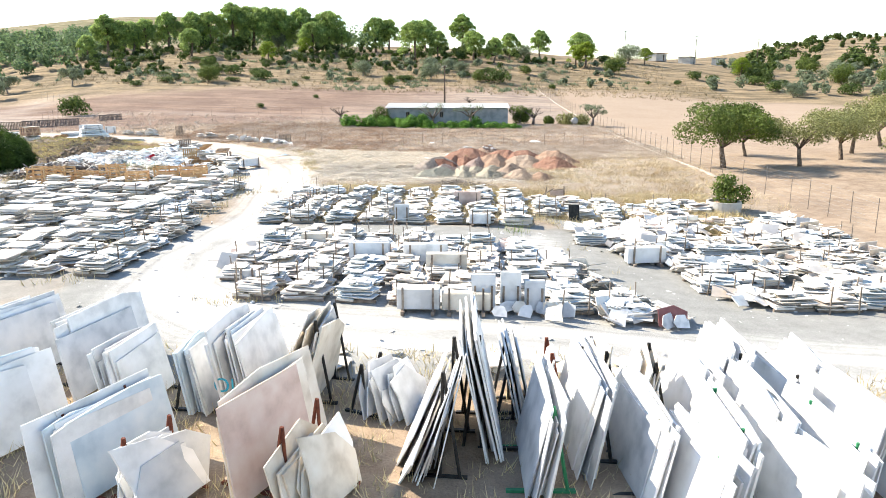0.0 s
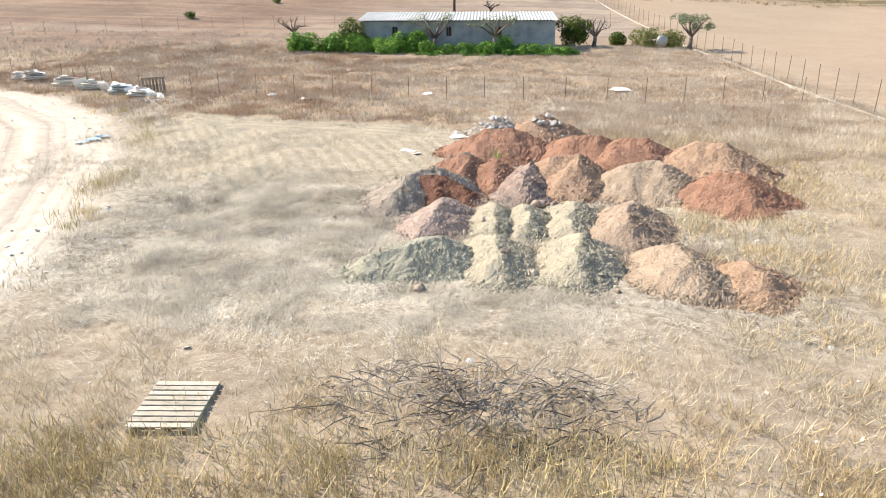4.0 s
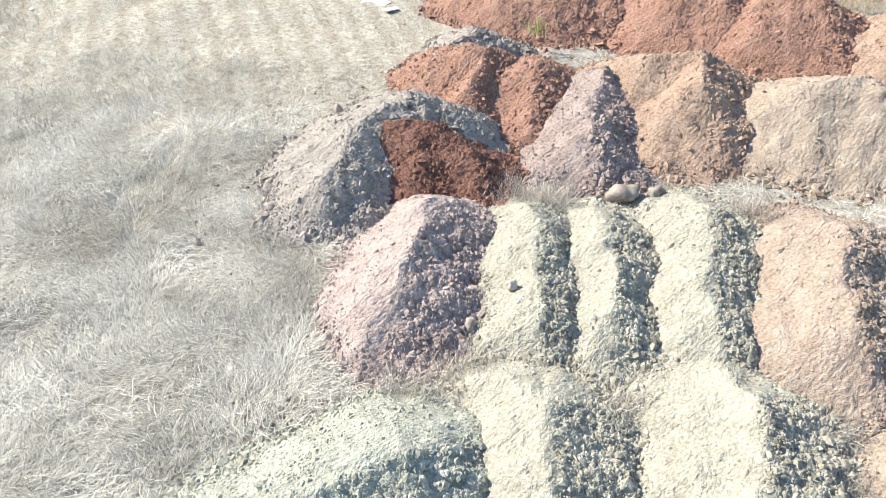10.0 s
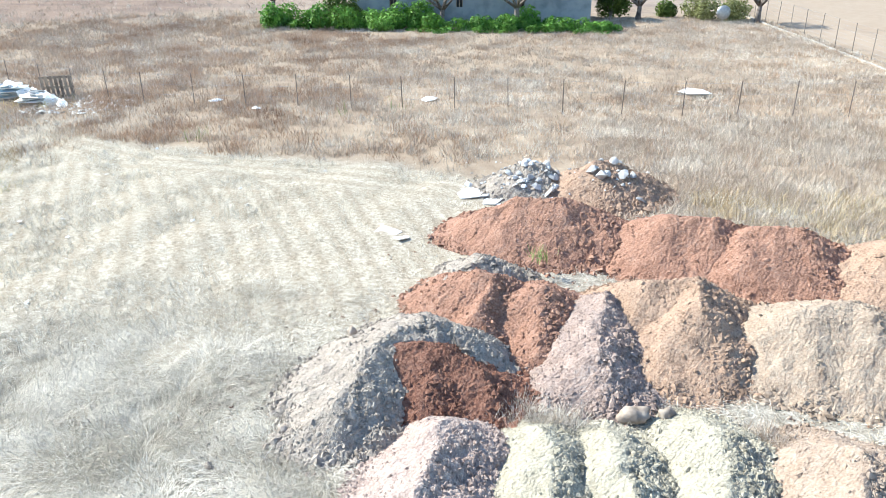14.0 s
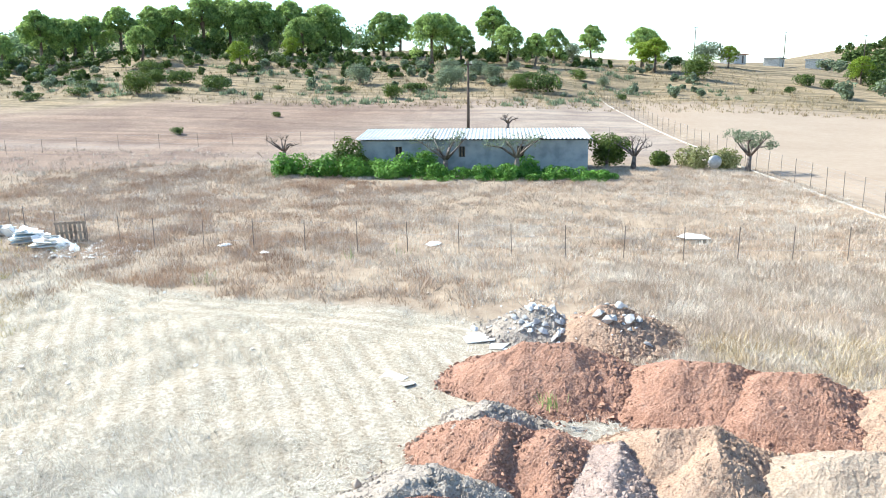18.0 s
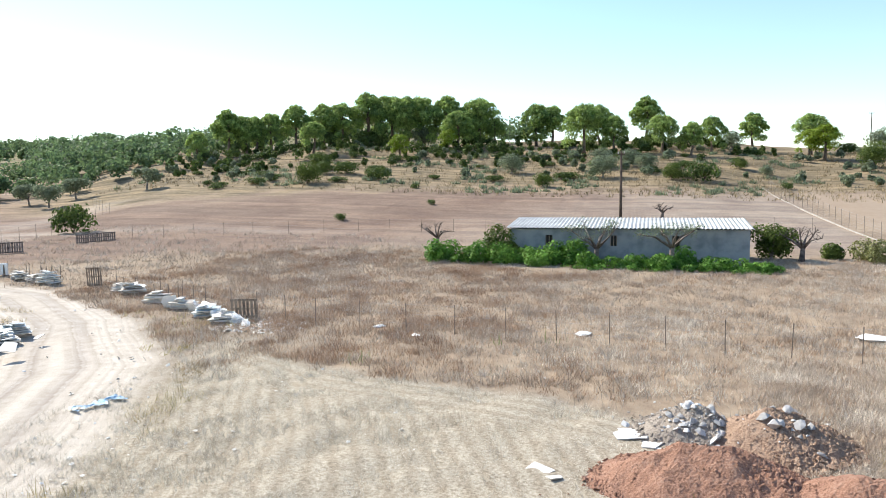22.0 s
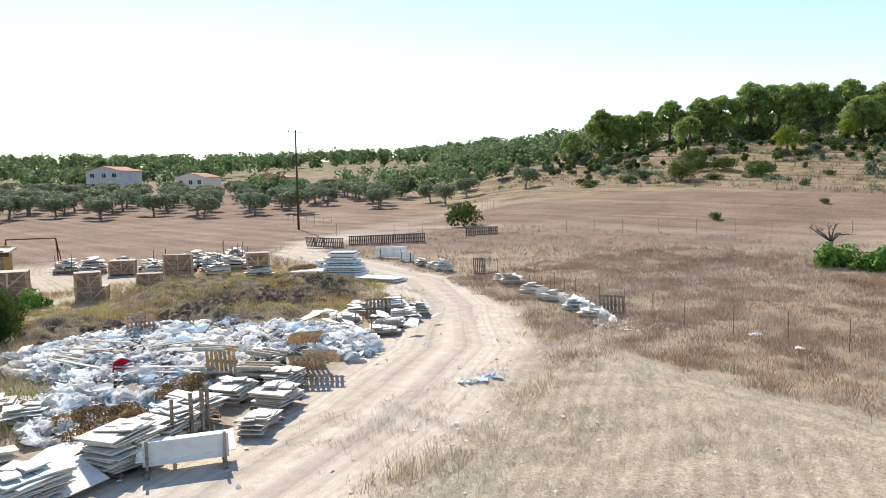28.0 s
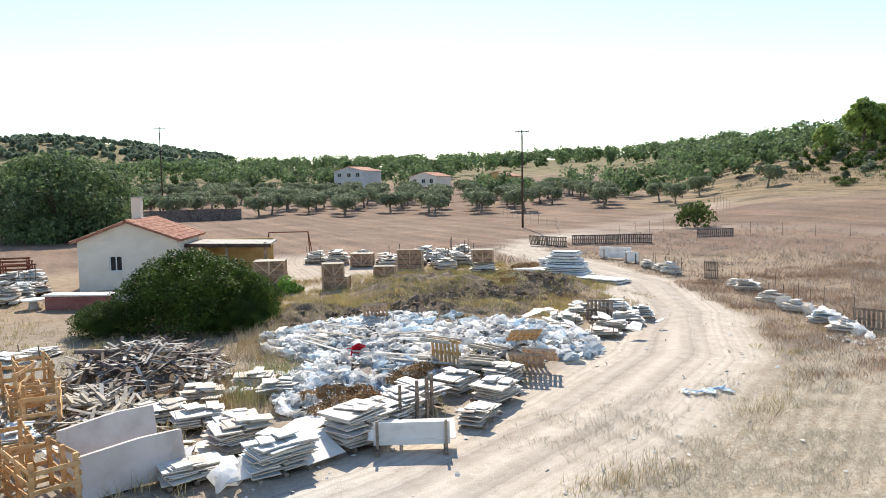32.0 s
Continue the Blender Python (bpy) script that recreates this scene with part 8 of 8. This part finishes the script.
for k in range(60):
    x, y = rng.uniform(-26, -16.5), rng.uniform(-0.5, 8.5)
    if x > -16.4 - 0.25 * y:
        continue
    shard(x, y, 0.06 + rng.random() * 0.15, rng.uniform(-14, 14), rng.uniform(-14, 14), rng.uniform(0, 360), rng.uniform(0.35, 0.9), rng.choice([M_WHITE, M_GREY, M_CREAM]), "broken marble slab lying in dry weeds", "slabs in the weeds")
for k in range(26):
    x, y = rng.uniform(-30, -23.5), rng.uniform(18.5, 24)
    shard(x, y, 0.3 + rng.random() * 0.2, rng.uniform(-20, 20), rng.uniform(-20, 20), rng.uniform(0, 360), rng.uniform(0.4, 0.9), rng.choice([M_WHITE, M_WHITE, M_GREY]), "broken marble slab on a low stack", "slabs by the track")
# orange slatted crates
def slat_crate(x, y, rz, w, d, h, seed, dz=0.0):
    r = random.Random(seed)
    ob = thing("slatted_crate", at(x, y, rz, dz), "open slatted crate of fresh orange wood", "crate", "slatted crates")
    for sx in (-1, 0, 1):
        for sy in (-1, 1):
            part("post", Geo().box((sx * w / 2, sy * d / 2, h / 2), (0.09, 0.09, h)), M_NEWWOOD, ob, m=pose(0, 0, 0, r.uniform(-2, 2), r.uniform(-2, 2)))
    for sy in (-1, 1):
        for k in range(4):
            part("slat", Geo().box((0, sy * (d / 2 + 0.05), 0.12 + k * h * 0.27), (w + 0.1, 0.025, 0.1), pose(0, 0, 0, 0, r.uniform(-3, 3))), M_NEWWOOD, ob)
    for sx in (-1, 1):
        for k in range(3):
            part("slat", Geo().box((sx * (w / 2 + 0.05), 0, 0.12 + k * h * 0.36), (0.025, d + 0.1, 0.1)), M_NEWWOOD, ob)
    return ob


slat_crate(-17.4, -1.2, 20, 1.6, 0.9, 1.1, 1)
slat_crate(-16.9, -2.6, 15, 1.5, 0.9, 1.0, 2)
slat_crate(-18.9, -2.0, 12, 1.5, 0.9, 1.2, 3)
slat_crate(-22.9, -1.4, 0, 1.3, 0.9, 1.25, 4)
slat_crate(-27.4, -1.8, 10, 1.8, 0.9, 1.1, 5)
slat_crate(-26.0, -2.4, -14, 1.6, 0.9, 1.2, 6)
slat_crate(-20.6, -2.8, 18, 1.3, 0.8, 0.9, 7)
slat_crate(-24.6, -1.9, 8, 1.4, 0.8, 0.8, 8)
# blue tarp scrap and scattered marble chips
M_BLUETARP = mat("blue_tarp_plastic", [(0.22, 0.40, 0.56), (0.46, 0.60, 0.70), (0.70, 0.75, 0.78)], 3.5, 0.5, 0.6, 10)
tr = random.Random(4)
nu, nv = 22, 9
vt = [((i / (nu - 1) - 0.5) * 1.9 + tr.uniform(-0.03, 0.03), (j / (nv - 1) - 0.5) * (0.55 + 0.25 * math.sin(i * 0.7)) + 0.12 * math.sin(i * 0.5), 0.02 + 0.16 * abs(noise.noise(Vector((i * 0.45, j * 0.6, 3.0)))) + tr.uniform(0, 0.03)) for j in range(nv) for i in range(nu)]
ft = [(j * nu + i, j * nu + i + 1, (j + 1) * nu + i + 1, (j + 1) * nu + i) for j in range(nv - 1) for i in range(nu - 1) if noise.noise(Vector((i * 0.3, j * 0.5, 9.0))) > -0.28]
tp = new("blue_tarp", Geo().add(vt, ft).mesh("blue_tarp", M_BLUETARP))
tp.matrix_basis = at(-16.1, 17.1, 75, 0.02) @ Matrix.Diagonal((0.8, 0.8, 0.55, 1))
tagged(tp, "crumpled scrap of pale blue plastic on the track", "tarp")


for i, (x, y, q) in enumerate([(-21.8, 31.1, 0.75), (-22.8, 31.4, 0.6), (-20.6, 30.2, 0.7), (-19.7, 29.6, 0.75), (-19.0, 29.2, 0.6), (-23.6, 31.9, 0.65), (-18.2, 28.8, 0.4), (-16.4, 2.5, 0.7)]):
    v, f = CRUMPLE[i % 7]
    sk = new("rubble_sack", arrays_mesh("rubble_sack", v * np.array([q * 0.6, q * 0.55, q * 0.85]), f, M_PLASTIC))
    sk.matrix_basis = at(x, y, i * 50, q * 0.26)
    tagged(sk, "bulging white plastic sack of stone rubble", "sack", "sacks along the fence")
for x, y, rz, q in ((-0.7, 18.6, 10, 1.0), (-0.2, 18.0, 70, 0.6), (-2.7, 15.8, 150, 0.6), (-2.3, 15.5, 40, 0.4), (0.1, 17.8, 200, 0.5)):
    shard(x, y, 0.06, rng.uniform(-8, 8), rng.uniform(-8, 8), rz, q, M_WHITE, "broken white marble slab lying in mown grass", "slabs by the heaps")


def chips(name, label, n, seed, box, keep, size):
    r = np.random.RandomState(seed)
    x, y = r.uniform(box[0], box[1], n), r.uniform(box[2], box[3], n)
    ok = r.rand(n) < keep(x, y)
    x, y = x[ok], y[ok]
    z = terrain(x, y)
    v, f = scatter_stones(np.stack([x, y, z], 1), size[0] + (size[1] - size[0]) * r.rand(len(x)) ** 3, seed, FLAT_STONES)
    tagged(new(name, arrays_mesh(name, v, f, M_CHIP)), label, "stone chips", kind="stuff")


M_CHIP = mat("white_chips", [(0.50, 0.48, 0.45), (0.78, 0.76, 0.73)], 3, 0.7, 0.2, 20, island=0.2)
chips("marble_chips", "white marble chips scattered along the track", 2600, 61, (-30, -9, -2, 33), lambda x, y: np.exp(-((seg_dist(x, y, ROAD) - 3.0) / 1.6) ** 2) * 0.8 + 0.05, (0.015, 0.085))
chips("yard_chips", "white marble chips on the yard gravel", 2600, 62, (-12, 14, -33, -5), lambda x, y: 0.5 + 0 * x, (0.02, 0.1))
chips("strip_chips", "white marble chips on the strip beside the track", 2600, 65, (-18, -9, 1, 23), lambda x, y: np.exp(-(seg_dist(x, y, STRIP) / 0.6) ** 2) * (vnoise(x, y, 1.1, 42) > 0.45), (0.015, 0.08))
chips("grass_stones", "pale stones lying in dry grass", 1500, 63, (-12, 14, -4, 24), lambda x, y: 0.5 + 0 * x, (0.02, 0.09))
chips("fence_rubble", "white rubble along the fence foot", 500, 64, (-19.5, -15, 27.5, 30.5), lambda x, y: 0.7 + 0 * x, (0.05, 0.2))


# ---- dry grass ----
def tufts(name, label, x, y, blades, h, w, lean, seed, material, dz=0.0, zf=None):
    r = np.random.RandomState(seed)
    n = len(x) * blades
    X, Y = np.repeat(x, blades) + r.normal(size=n) * h * 0.45, np.repeat(y, blades) + r.normal(size=n) * h * 0.45
    Z = (zf or terrain)(X, Y) + dz
    a, b = r.rand(n) * 6.283, r.rand(n) * 6.283
    L = h * (0.45 + 0.9 * r.rand(n))
    th = np.abs(lean + 0.35 * r.normal(size=n))
    dx, dy, dzz = np.cos(a) * np.sin(th) * L, np.sin(a) * np.sin(th) * L, np.abs(np.cos(th)) * L + 0.02
    wx, wy = np.cos(b) * w, np.sin(b) * w
    v = np.stack([np.stack([X - wx, Y - wy, Z - 0.02], 1), np.stack([X + wx, Y + wy, Z - 0.02], 1), np.stack([X + dx, Y + dy, Z + dzz], 1)], 1).reshape(-1, 3)
    tagged(new(name, arrays_mesh(name, v, np.arange(3 * n).reshape(n, 3), material)), label, "grass", kind="stuff")


def sample(n, box, weight, seed):
    r = np.random.RandomState(seed)
    x, y = r.uniform(box[0], box[1], n), r.uniform(box[2], box[3], n)
    ok = r.rand(n) < weight(x, y)
    return x[ok], y[ok]


def off_heaps(x, y):
    k = np.ones(x.shape)
    for _, _, rest, crest in HEAPS:
        k *= crest_height(x, y, crest, rest) < 0.02
    return k


def w_straw(x, y):
    ro, g, s, mo, *_ = ground_masks(x, y)
    return np.clip(s, 0, 1) * (1 - ro) * (1 - g) * off_heaps(x, y) * (0.12 + np.clip((vnoise(x, y, 0.75, 8) - 0.22) * 1.9, 0, 1)) * (1 - 0.88 * mo)


def w_scrub(x, y):
    ro, g, s, mo, fi, ti, hi, fo = ground_masks(x, y)
    return np.clip(1 - s - ro - g - ti, 0, 1) * (0.3 + 0.5 * vnoise(x, y, 3.5, 9)) * np.clip((vnoise(x, y, 1.2, 19) - 0.24) * 2.6, 0.4, 1) * (1 - 0.7 * fi)


def combed(name, label, x, y, blades, ln, w, spread, seed, material):
    """Flattened stalks, combed one way patch by patch, each bent once."""
    r = np.random.RandomState(seed)
    n = len(x) * blades
    X, Y = np.repeat(x, blades) + r.normal(size=n) * ln * 0.5, np.repeat(y, blades) + r.normal(size=n) * ln * 0.5
    a = 9.0 * vnoise(X, Y, 2.6, 31) + 5.0 * vnoise(X, Y, 0.7, 32) + r.normal(size=n) * spread
    L = ln * (0.35 + 1.1 * r.rand(n) ** 1.5)
    b = a + r.normal(size=n) * 0.35
    z0, z1, z2 = r.rand(n) * 0.02, 0.02 + 0.07 * r.rand(n), 0.01 + 0.11 * r.rand(n) ** 2
    Z = terrain(X, Y) + (vnoise(X, Y, 0.9, 3) - 0.5) * 0.13 + (vnoise(X, Y, 3.5, 4) - 0.5) * 0.10
    mx, my = X + np.cos(a) * L * 0.5, Y + np.sin(a) * L * 0.5
    tx, ty = mx + np.cos(b) * L * 0.5, my + np.sin(b) * L * 0.5
    wx, wy = -np.sin(a) * w, np.cos(a) * w
    v = np.stack([np.stack(q, 1) for q in ((X - wx * 0.6, Y - wy * 0.6, Z + z0), (X + wx * 0.6, Y + wy * 0.6, Z + z0), (mx + wx, my + wy, Z + z1), (mx - wx, my - wy, Z + z1), (tx, ty, Z + z2))], 1).reshape(-1, 3)
    o = np.arange(n)[:, None] * 5
    f = np.concatenate([o + np.array([0, 1, 2]), o + np.array([0, 2, 3]), o + np.array([3, 2, 4])])
    tagged(new(name, arrays_mesh(name, v, f, material)), label, "grass", kind="stuff")


combed("straw_grass", "pale matted dry straw grass", *sample(30000, (-12, 13, -2, 18), w_straw, 71), 8, 0.30, 0.0028, 0.9, 71, M_STRAW)
combed("matted_straw", "dense matted pale straw beside the heaps", *sample(32000, (-8, 2.5, 0.3, 13), w_straw, 68), 10, 0.31, 0.0026, 0.9, 68, M_STRAW)
tufts("straw_clumps", "grey dry clumps standing in matted straw", *sample(18000, (-12, 3, 0.5, 15), lambda x, y: w_straw(x, y) * (vnoise(x, y, 0.5, 43) > 0.62), 56), 9, 0.17, 0.0045, 0.85, 56, M_GREYSCRUB)
tufts("fine_straw", "fine pale dry stalks", *sample(13000, (-10, 20, -6, 19), w_straw, 72), 5, 0.34, 0.0035, 0.85, 72, M_STRAW)
tufts("far_straw", "tan dry grass beside the heaps", *sample(30000, (5, 20, -8, 26), w_straw, 70), 6, 0.34, 0.009, 0.9, 70, M_TANGRASS)
tufts("yard_grass", "tan dry grass between the slab stacks and the heaps", *sample(26000, (-12, 8, -6, 1.5), lambda x, y: w_straw(x, y) * (1 - ss(y + 2.0 * (vnoise(x, y, 2.0, 27) - 0.5), -4.5, 1.0)), 67), 8, 0.28, 0.006, 0.9, 67, M_TANGRASS)
tufts("heap_side_grass", "brown dry grass behind the earth heaps", *sample(30000, (3, 20, 14.5, 27), lambda x, y: 0.75 * off_heaps(x, y) * (0.45 + 0.55 * (vnoise(x, y, 0.9, 44) > 0.45)), 52), 8, 0.25, 0.007, 0.85, 52, M_SCRUB)
tufts("brown_scrub", "brown dry scrub and thistles", *sample(80000, (-32, 20, 22, 58), lambda x, y: w_scrub(x, y) * (1 - 0.4 * ss(-x, 2, 14)), 73), 10, 0.25, 0.010, 0.8, 73, M_SCRUB)
tufts("rust_scrub", "rust-brown dry scrub in clumps", *sample(80000, (-34, 20, 21, 58), lambda x, y: w_scrub(x, y) * np.clip((vnoise(x, y, 1.7, 40) - 0.3) * 2.6, 0.2, 1.4) * (0.45 + 1.1 * ss(-x, 0, 14)), 58), 10, 0.27, 0.008, 0.7, 58, M_RUSTSCRUB)
tufts("grey_thistles", "grey dry thistles standing in clumps", *sample(26000, (-30, 20, 20, 56), lambda x, y: w_scrub(x, y) * np.clip((vnoise(x, y, 1.3, 41) - 0.4) * 3.0, 0.02, 1.4), 57), 10, 0.29, 0.007, 0.65, 57, M_GREYSCRUB)
tufts("west_scrub", "brown dry scrub beyond the track", *sample(20000, (-62, -14, 30, 68), w_scrub, 74), 8, 0.38, 0.016, 0.85, 74, M_SCRUB)
HW = [(0.11, 8.9), (0.52, 8.78), (1.01, 8.95), (3.68, 8.75), (3.9, 8.56), (-0.34, 5.43), (-0.1, 5.56), (1.44, 5.12), (3.43, 5.09), (3.61, 4.97), (-0.99, 5.16), (-0.74, 5.06), (3.58, 4.27), (3.33, 5.69), (0.3, 9.1), (0.8, 8.8), (5.6, 5.2), (5.9, 5.5)]
hx, hy = np.array([p[0] for p in HW]), np.array([p[1] for p in HW])
tufts("heap_weeds", "dry brown tufts between the earth heaps", hx, hy, 150, 0.30, 0.004, 0.8, 69, M_SCRUB, 0.06)
tufts("heap_straw", "grey dry stalks between the earth heaps", hx + 0.1, hy - 0.06, 120, 0.34, 0.0035, 0.95, 53, M_GREYSCRUB, 0.06)
tufts("heap_plant", "small fresh green plant growing between red heaps", np.array([0.88]), np.array([13.9]), 40, 0.3, 0.010, 0.2, 54, M_REED, 0.42)


def w_weeds(x, y):
    return (0.15 + vnoise(x, y, 1.4, 12)) * (1 - ground_masks(x, y)[0]) * np.clip(1 - ground_masks(x, y)[1] * 0.9, 0, 1)


tufts("yard_weeds", "yellow-green weeds between slab stacks", *sample(13000, (-10, 16, -15.2, -3.2), w_weeds, 75), 8, 0.34, 0.009, 0.6, 75, M_WEED)
tufts("stack_weeds", "weeds at the foot of slab stacks", *sample(600, (-7.5, 6.5, -28.6, -18.2), lambda x, y: 0.9 * (vnoise(x, y, 1.2, 28) > 0.5), 76), 8, 0.22, 0.012, 0.5, 76, M_WEED)
tufts("rack_weeds", "dry weeds between the slab racks", *sample(3000, (-13, 13, -41, -31.8), lambda x, y: (0.1 + vnoise(x, y, 1.1, 14)) + 0 * x, 77), 7, 0.26, 0.012, 0.7, 77, M_WEED)
tufts("left_weeds", "dry weeds among the western stacks", *sample(3600, (-34, -12, -27, 2), w_weeds, 78), 8, 0.4, 0.014, 0.5, 78, M_WEED)
tufts("dump_weeds", "dry yellow weeds round the dump", *sample(5200, (-50, -18, -6, 30), lambda x, y: (vnoise(x, y, 2.2, 15) - 0.15) * (1 - ground_masks(x, y)[0]), 79), 9, 0.28, 0.012, 0.8, 79, M_BANKGRASS, 0.02)
tufts("verge_weeds", "tan dry weeds on the strip beside the track", *sample(6000, (-19, -8, 0, 24), lambda x, y: np.exp(-(seg_dist(x, y, STRIP) / 0.5) ** 2) * (vnoise(x, y, 1.3, 16) > 0.6), 80), 8, 0.18, 0.008, 0.8, 80, M_TANGRASS)
tufts("strip_weeds", "yellow-green weeds on the strip beside the track", *sample(5000, (-19, -8, 0, 24), lambda x, y: np.exp(-(seg_dist(x, y, STRIP) / 0.45) ** 2) * (vnoise(x, y, 1.7, 38) > 0.63), 60), 8, 0.34, 0.008, 0.6, 60, M_WEED)
tufts("stubble", "short pale stubble on the mown field", *sample(36000, (-17, 2, 5, 25), lambda x, y: ground_masks(x, y)[3] * off_heaps(x, y) * (0.15 + 0.85 * (vnoise(x, y, 0.6, 39) > 0.45)), 59), 5, 0.16, 0.0045, 1.1, 59, M_STUBBLE)
def bank_z(x, y):
    z = terrain(x, y)
    for cx, cy, rx, ry, h, seed, _ in BANKS:
        z = np.maximum(z, terrain(x, y) + mound_rise(x, y, cx, cy, rx, ry, h, seed) - 0.03)
    return z


BANK = [(-33.6, 9.6), (-34.4, 14.0), (-35.0, 18.4), (-34.4, 21.6), (-36.0, 24.6), (-38.4, 27.0)]
tufts("bank_brush", "grey-brown dead brush on the earth banks", *sample(9000, (-46, -29, 8, 30), lambda x, y: np.exp(-(seg_dist(x, y, BANK) / 1.9) ** 2) * (vnoise(x, y, 1.3, 26) > 0.42), 65), 12, 0.2, 0.010, 0.95, 65, M_DARKBRUSH, 0, bank_z)
tufts("bank_weeds", "yellow-green grass on the earth banks", *sample(15000, (-49, -29, 8, 30), lambda x, y: (0.2 + (vnoise(x, y, 2.0, 26) < 0.56)) * 0.8 * (1 - 0.85 * np.exp(-(seg_dist(x, y, BANK) / 1.5) ** 2)) * (1 - ground_masks(x, y)[0]), 64), 9, 0.24, 0.013, 0.75, 64, M_BANKGRASS, 0, bank_z)
bx, by = sample(5200, (-46, -30, 8, 30), lambda x, y: np.exp(-(seg_dist(x, y, BANK) / 1.3) ** 2) * (vnoise(x, y, 1.5, 29) > 0.36), 66)
bv, bf = scatter_stones(np.stack([bx, by, bank_z(bx, by) + 0.05], 1), 0.05 + 0.26 * np.random.RandomState(67).rand(len(bx)) ** 2.2, 66)
tagged(new("earth_clods", arrays_mesh("earth_clods", bv, bf, M_DIRT)), "dark brown earth clods and stones along a bank", "earth clods", kind="stuff")
tufts("reeds", "tall thin green reeds by the dump", np.array([-24.0, -24.2, 3.2, 3.4, 3.0]), np.array([4.4, 4.8, -16.9, -16.7, -16.6]), 16, 0.6, 0.010, 0.2, 81, M_REED)
tufts("thin_reeds", "a few thin green reed stalks in dry grass", np.array([-10.4, -10.3, -6.2, -3.8]), np.array([23.6, 23.7, 27.5, 28.4]), 9, 0.55, 0.012, 0.12, 63, M_REED)
tufts("hill_scrub", "dry tan grass on the hillside", *sample(9000, (-95, 60, 105, 185), lambda x, y: 0.8 * (0.2 + vnoise(x, y, 7, 17)), 82), 6, 0.55, 0.05, 0.6, 82, mat("tan_hill_grass", [(0.25, 0.19, 0.11), (0.43, 0.335, 0.20)], 0.3, 0.9, 0, island=0.3))
tufts("hill_maquis", "low green scrub on the hillside", *sample(1500, (-95, 40, 108, 190), lambda x, y: (vnoise(x, y, 9, 18) > 0.6) * 0.9, 83), 40, 0.7, 0.10, 0.6, 83, M_OLIVE)
tufts("bank_straw", "pale straw grass over the earth banks", *sample(5200, (-48, -29, 8, 29), lambda x, y: (vnoise(x, y, 2.4, 36) > 0.45) * 0.7, 94), 9, 0.26, 0.010, 0.85, 94, M_TANGRASS, 0, bank_z)
tufts("dump_straw", "dry yellow grass between planks and broken slabs", *sample(1500, (-34.5, -20.5, 2.4, 8.6), lambda x, y: np.exp(-((y - 4.2 + 0.36 * (x + 24.2)) / 1.25) ** 2) * (vnoise(x, y, 1.1, 37) > 0.34), 95), 12, 0.55, 0.012, 0.7, 95, M_TANGRASS)
tufts("green_weeds", "tall fresh green weeds standing in the dump", np.array([-25.2, -25.0, -24.7, -24.5, -24.9, -22.2, -21.9, -22.4]), np.array([5.5, 5.8, 5.6, 5.9, 5.3, 3.9, 4.1, 3.8]), 45, 0.8, 0.008, 0.3, 96, M_REED)
brown = thing("dry_bush", at(-19.9, 7.6), "rust-brown dead bush lying by the slabs", "bush", "dead bushes")
v, f = leaf_cloud([(0, 0, 0.16, 0.7, 0.35, 0.22), (0.7, 0.4, 0.16, 0.45, 0.35, 0.2), (-0.6, -0.4, 0.12, 0.4, 0.3, 0.16)], 2600, 0.035, 84)
tagged(part("twig_mass", arrays_mesh("twig_mass", v, f, mat("rust_brown_twigs", [(0.22, 0.13, 0.06), (0.46, 0.29, 0.15)], 2, 0.9, 0, island=0.3)), None, brown), kind="stuff")
for x, y, rz in ((-20.5, 6.4, 40), (-19.3, 6.2, 70), (-21.4, 9.2, 90), (-40.5, 25.6, 30), (-38.2, 23.4, 10), (-43.4, 28.4, 60), (-42.0, 22.0, 20)):
    copy_thing(brown, at(x, y, rz, 0.3))
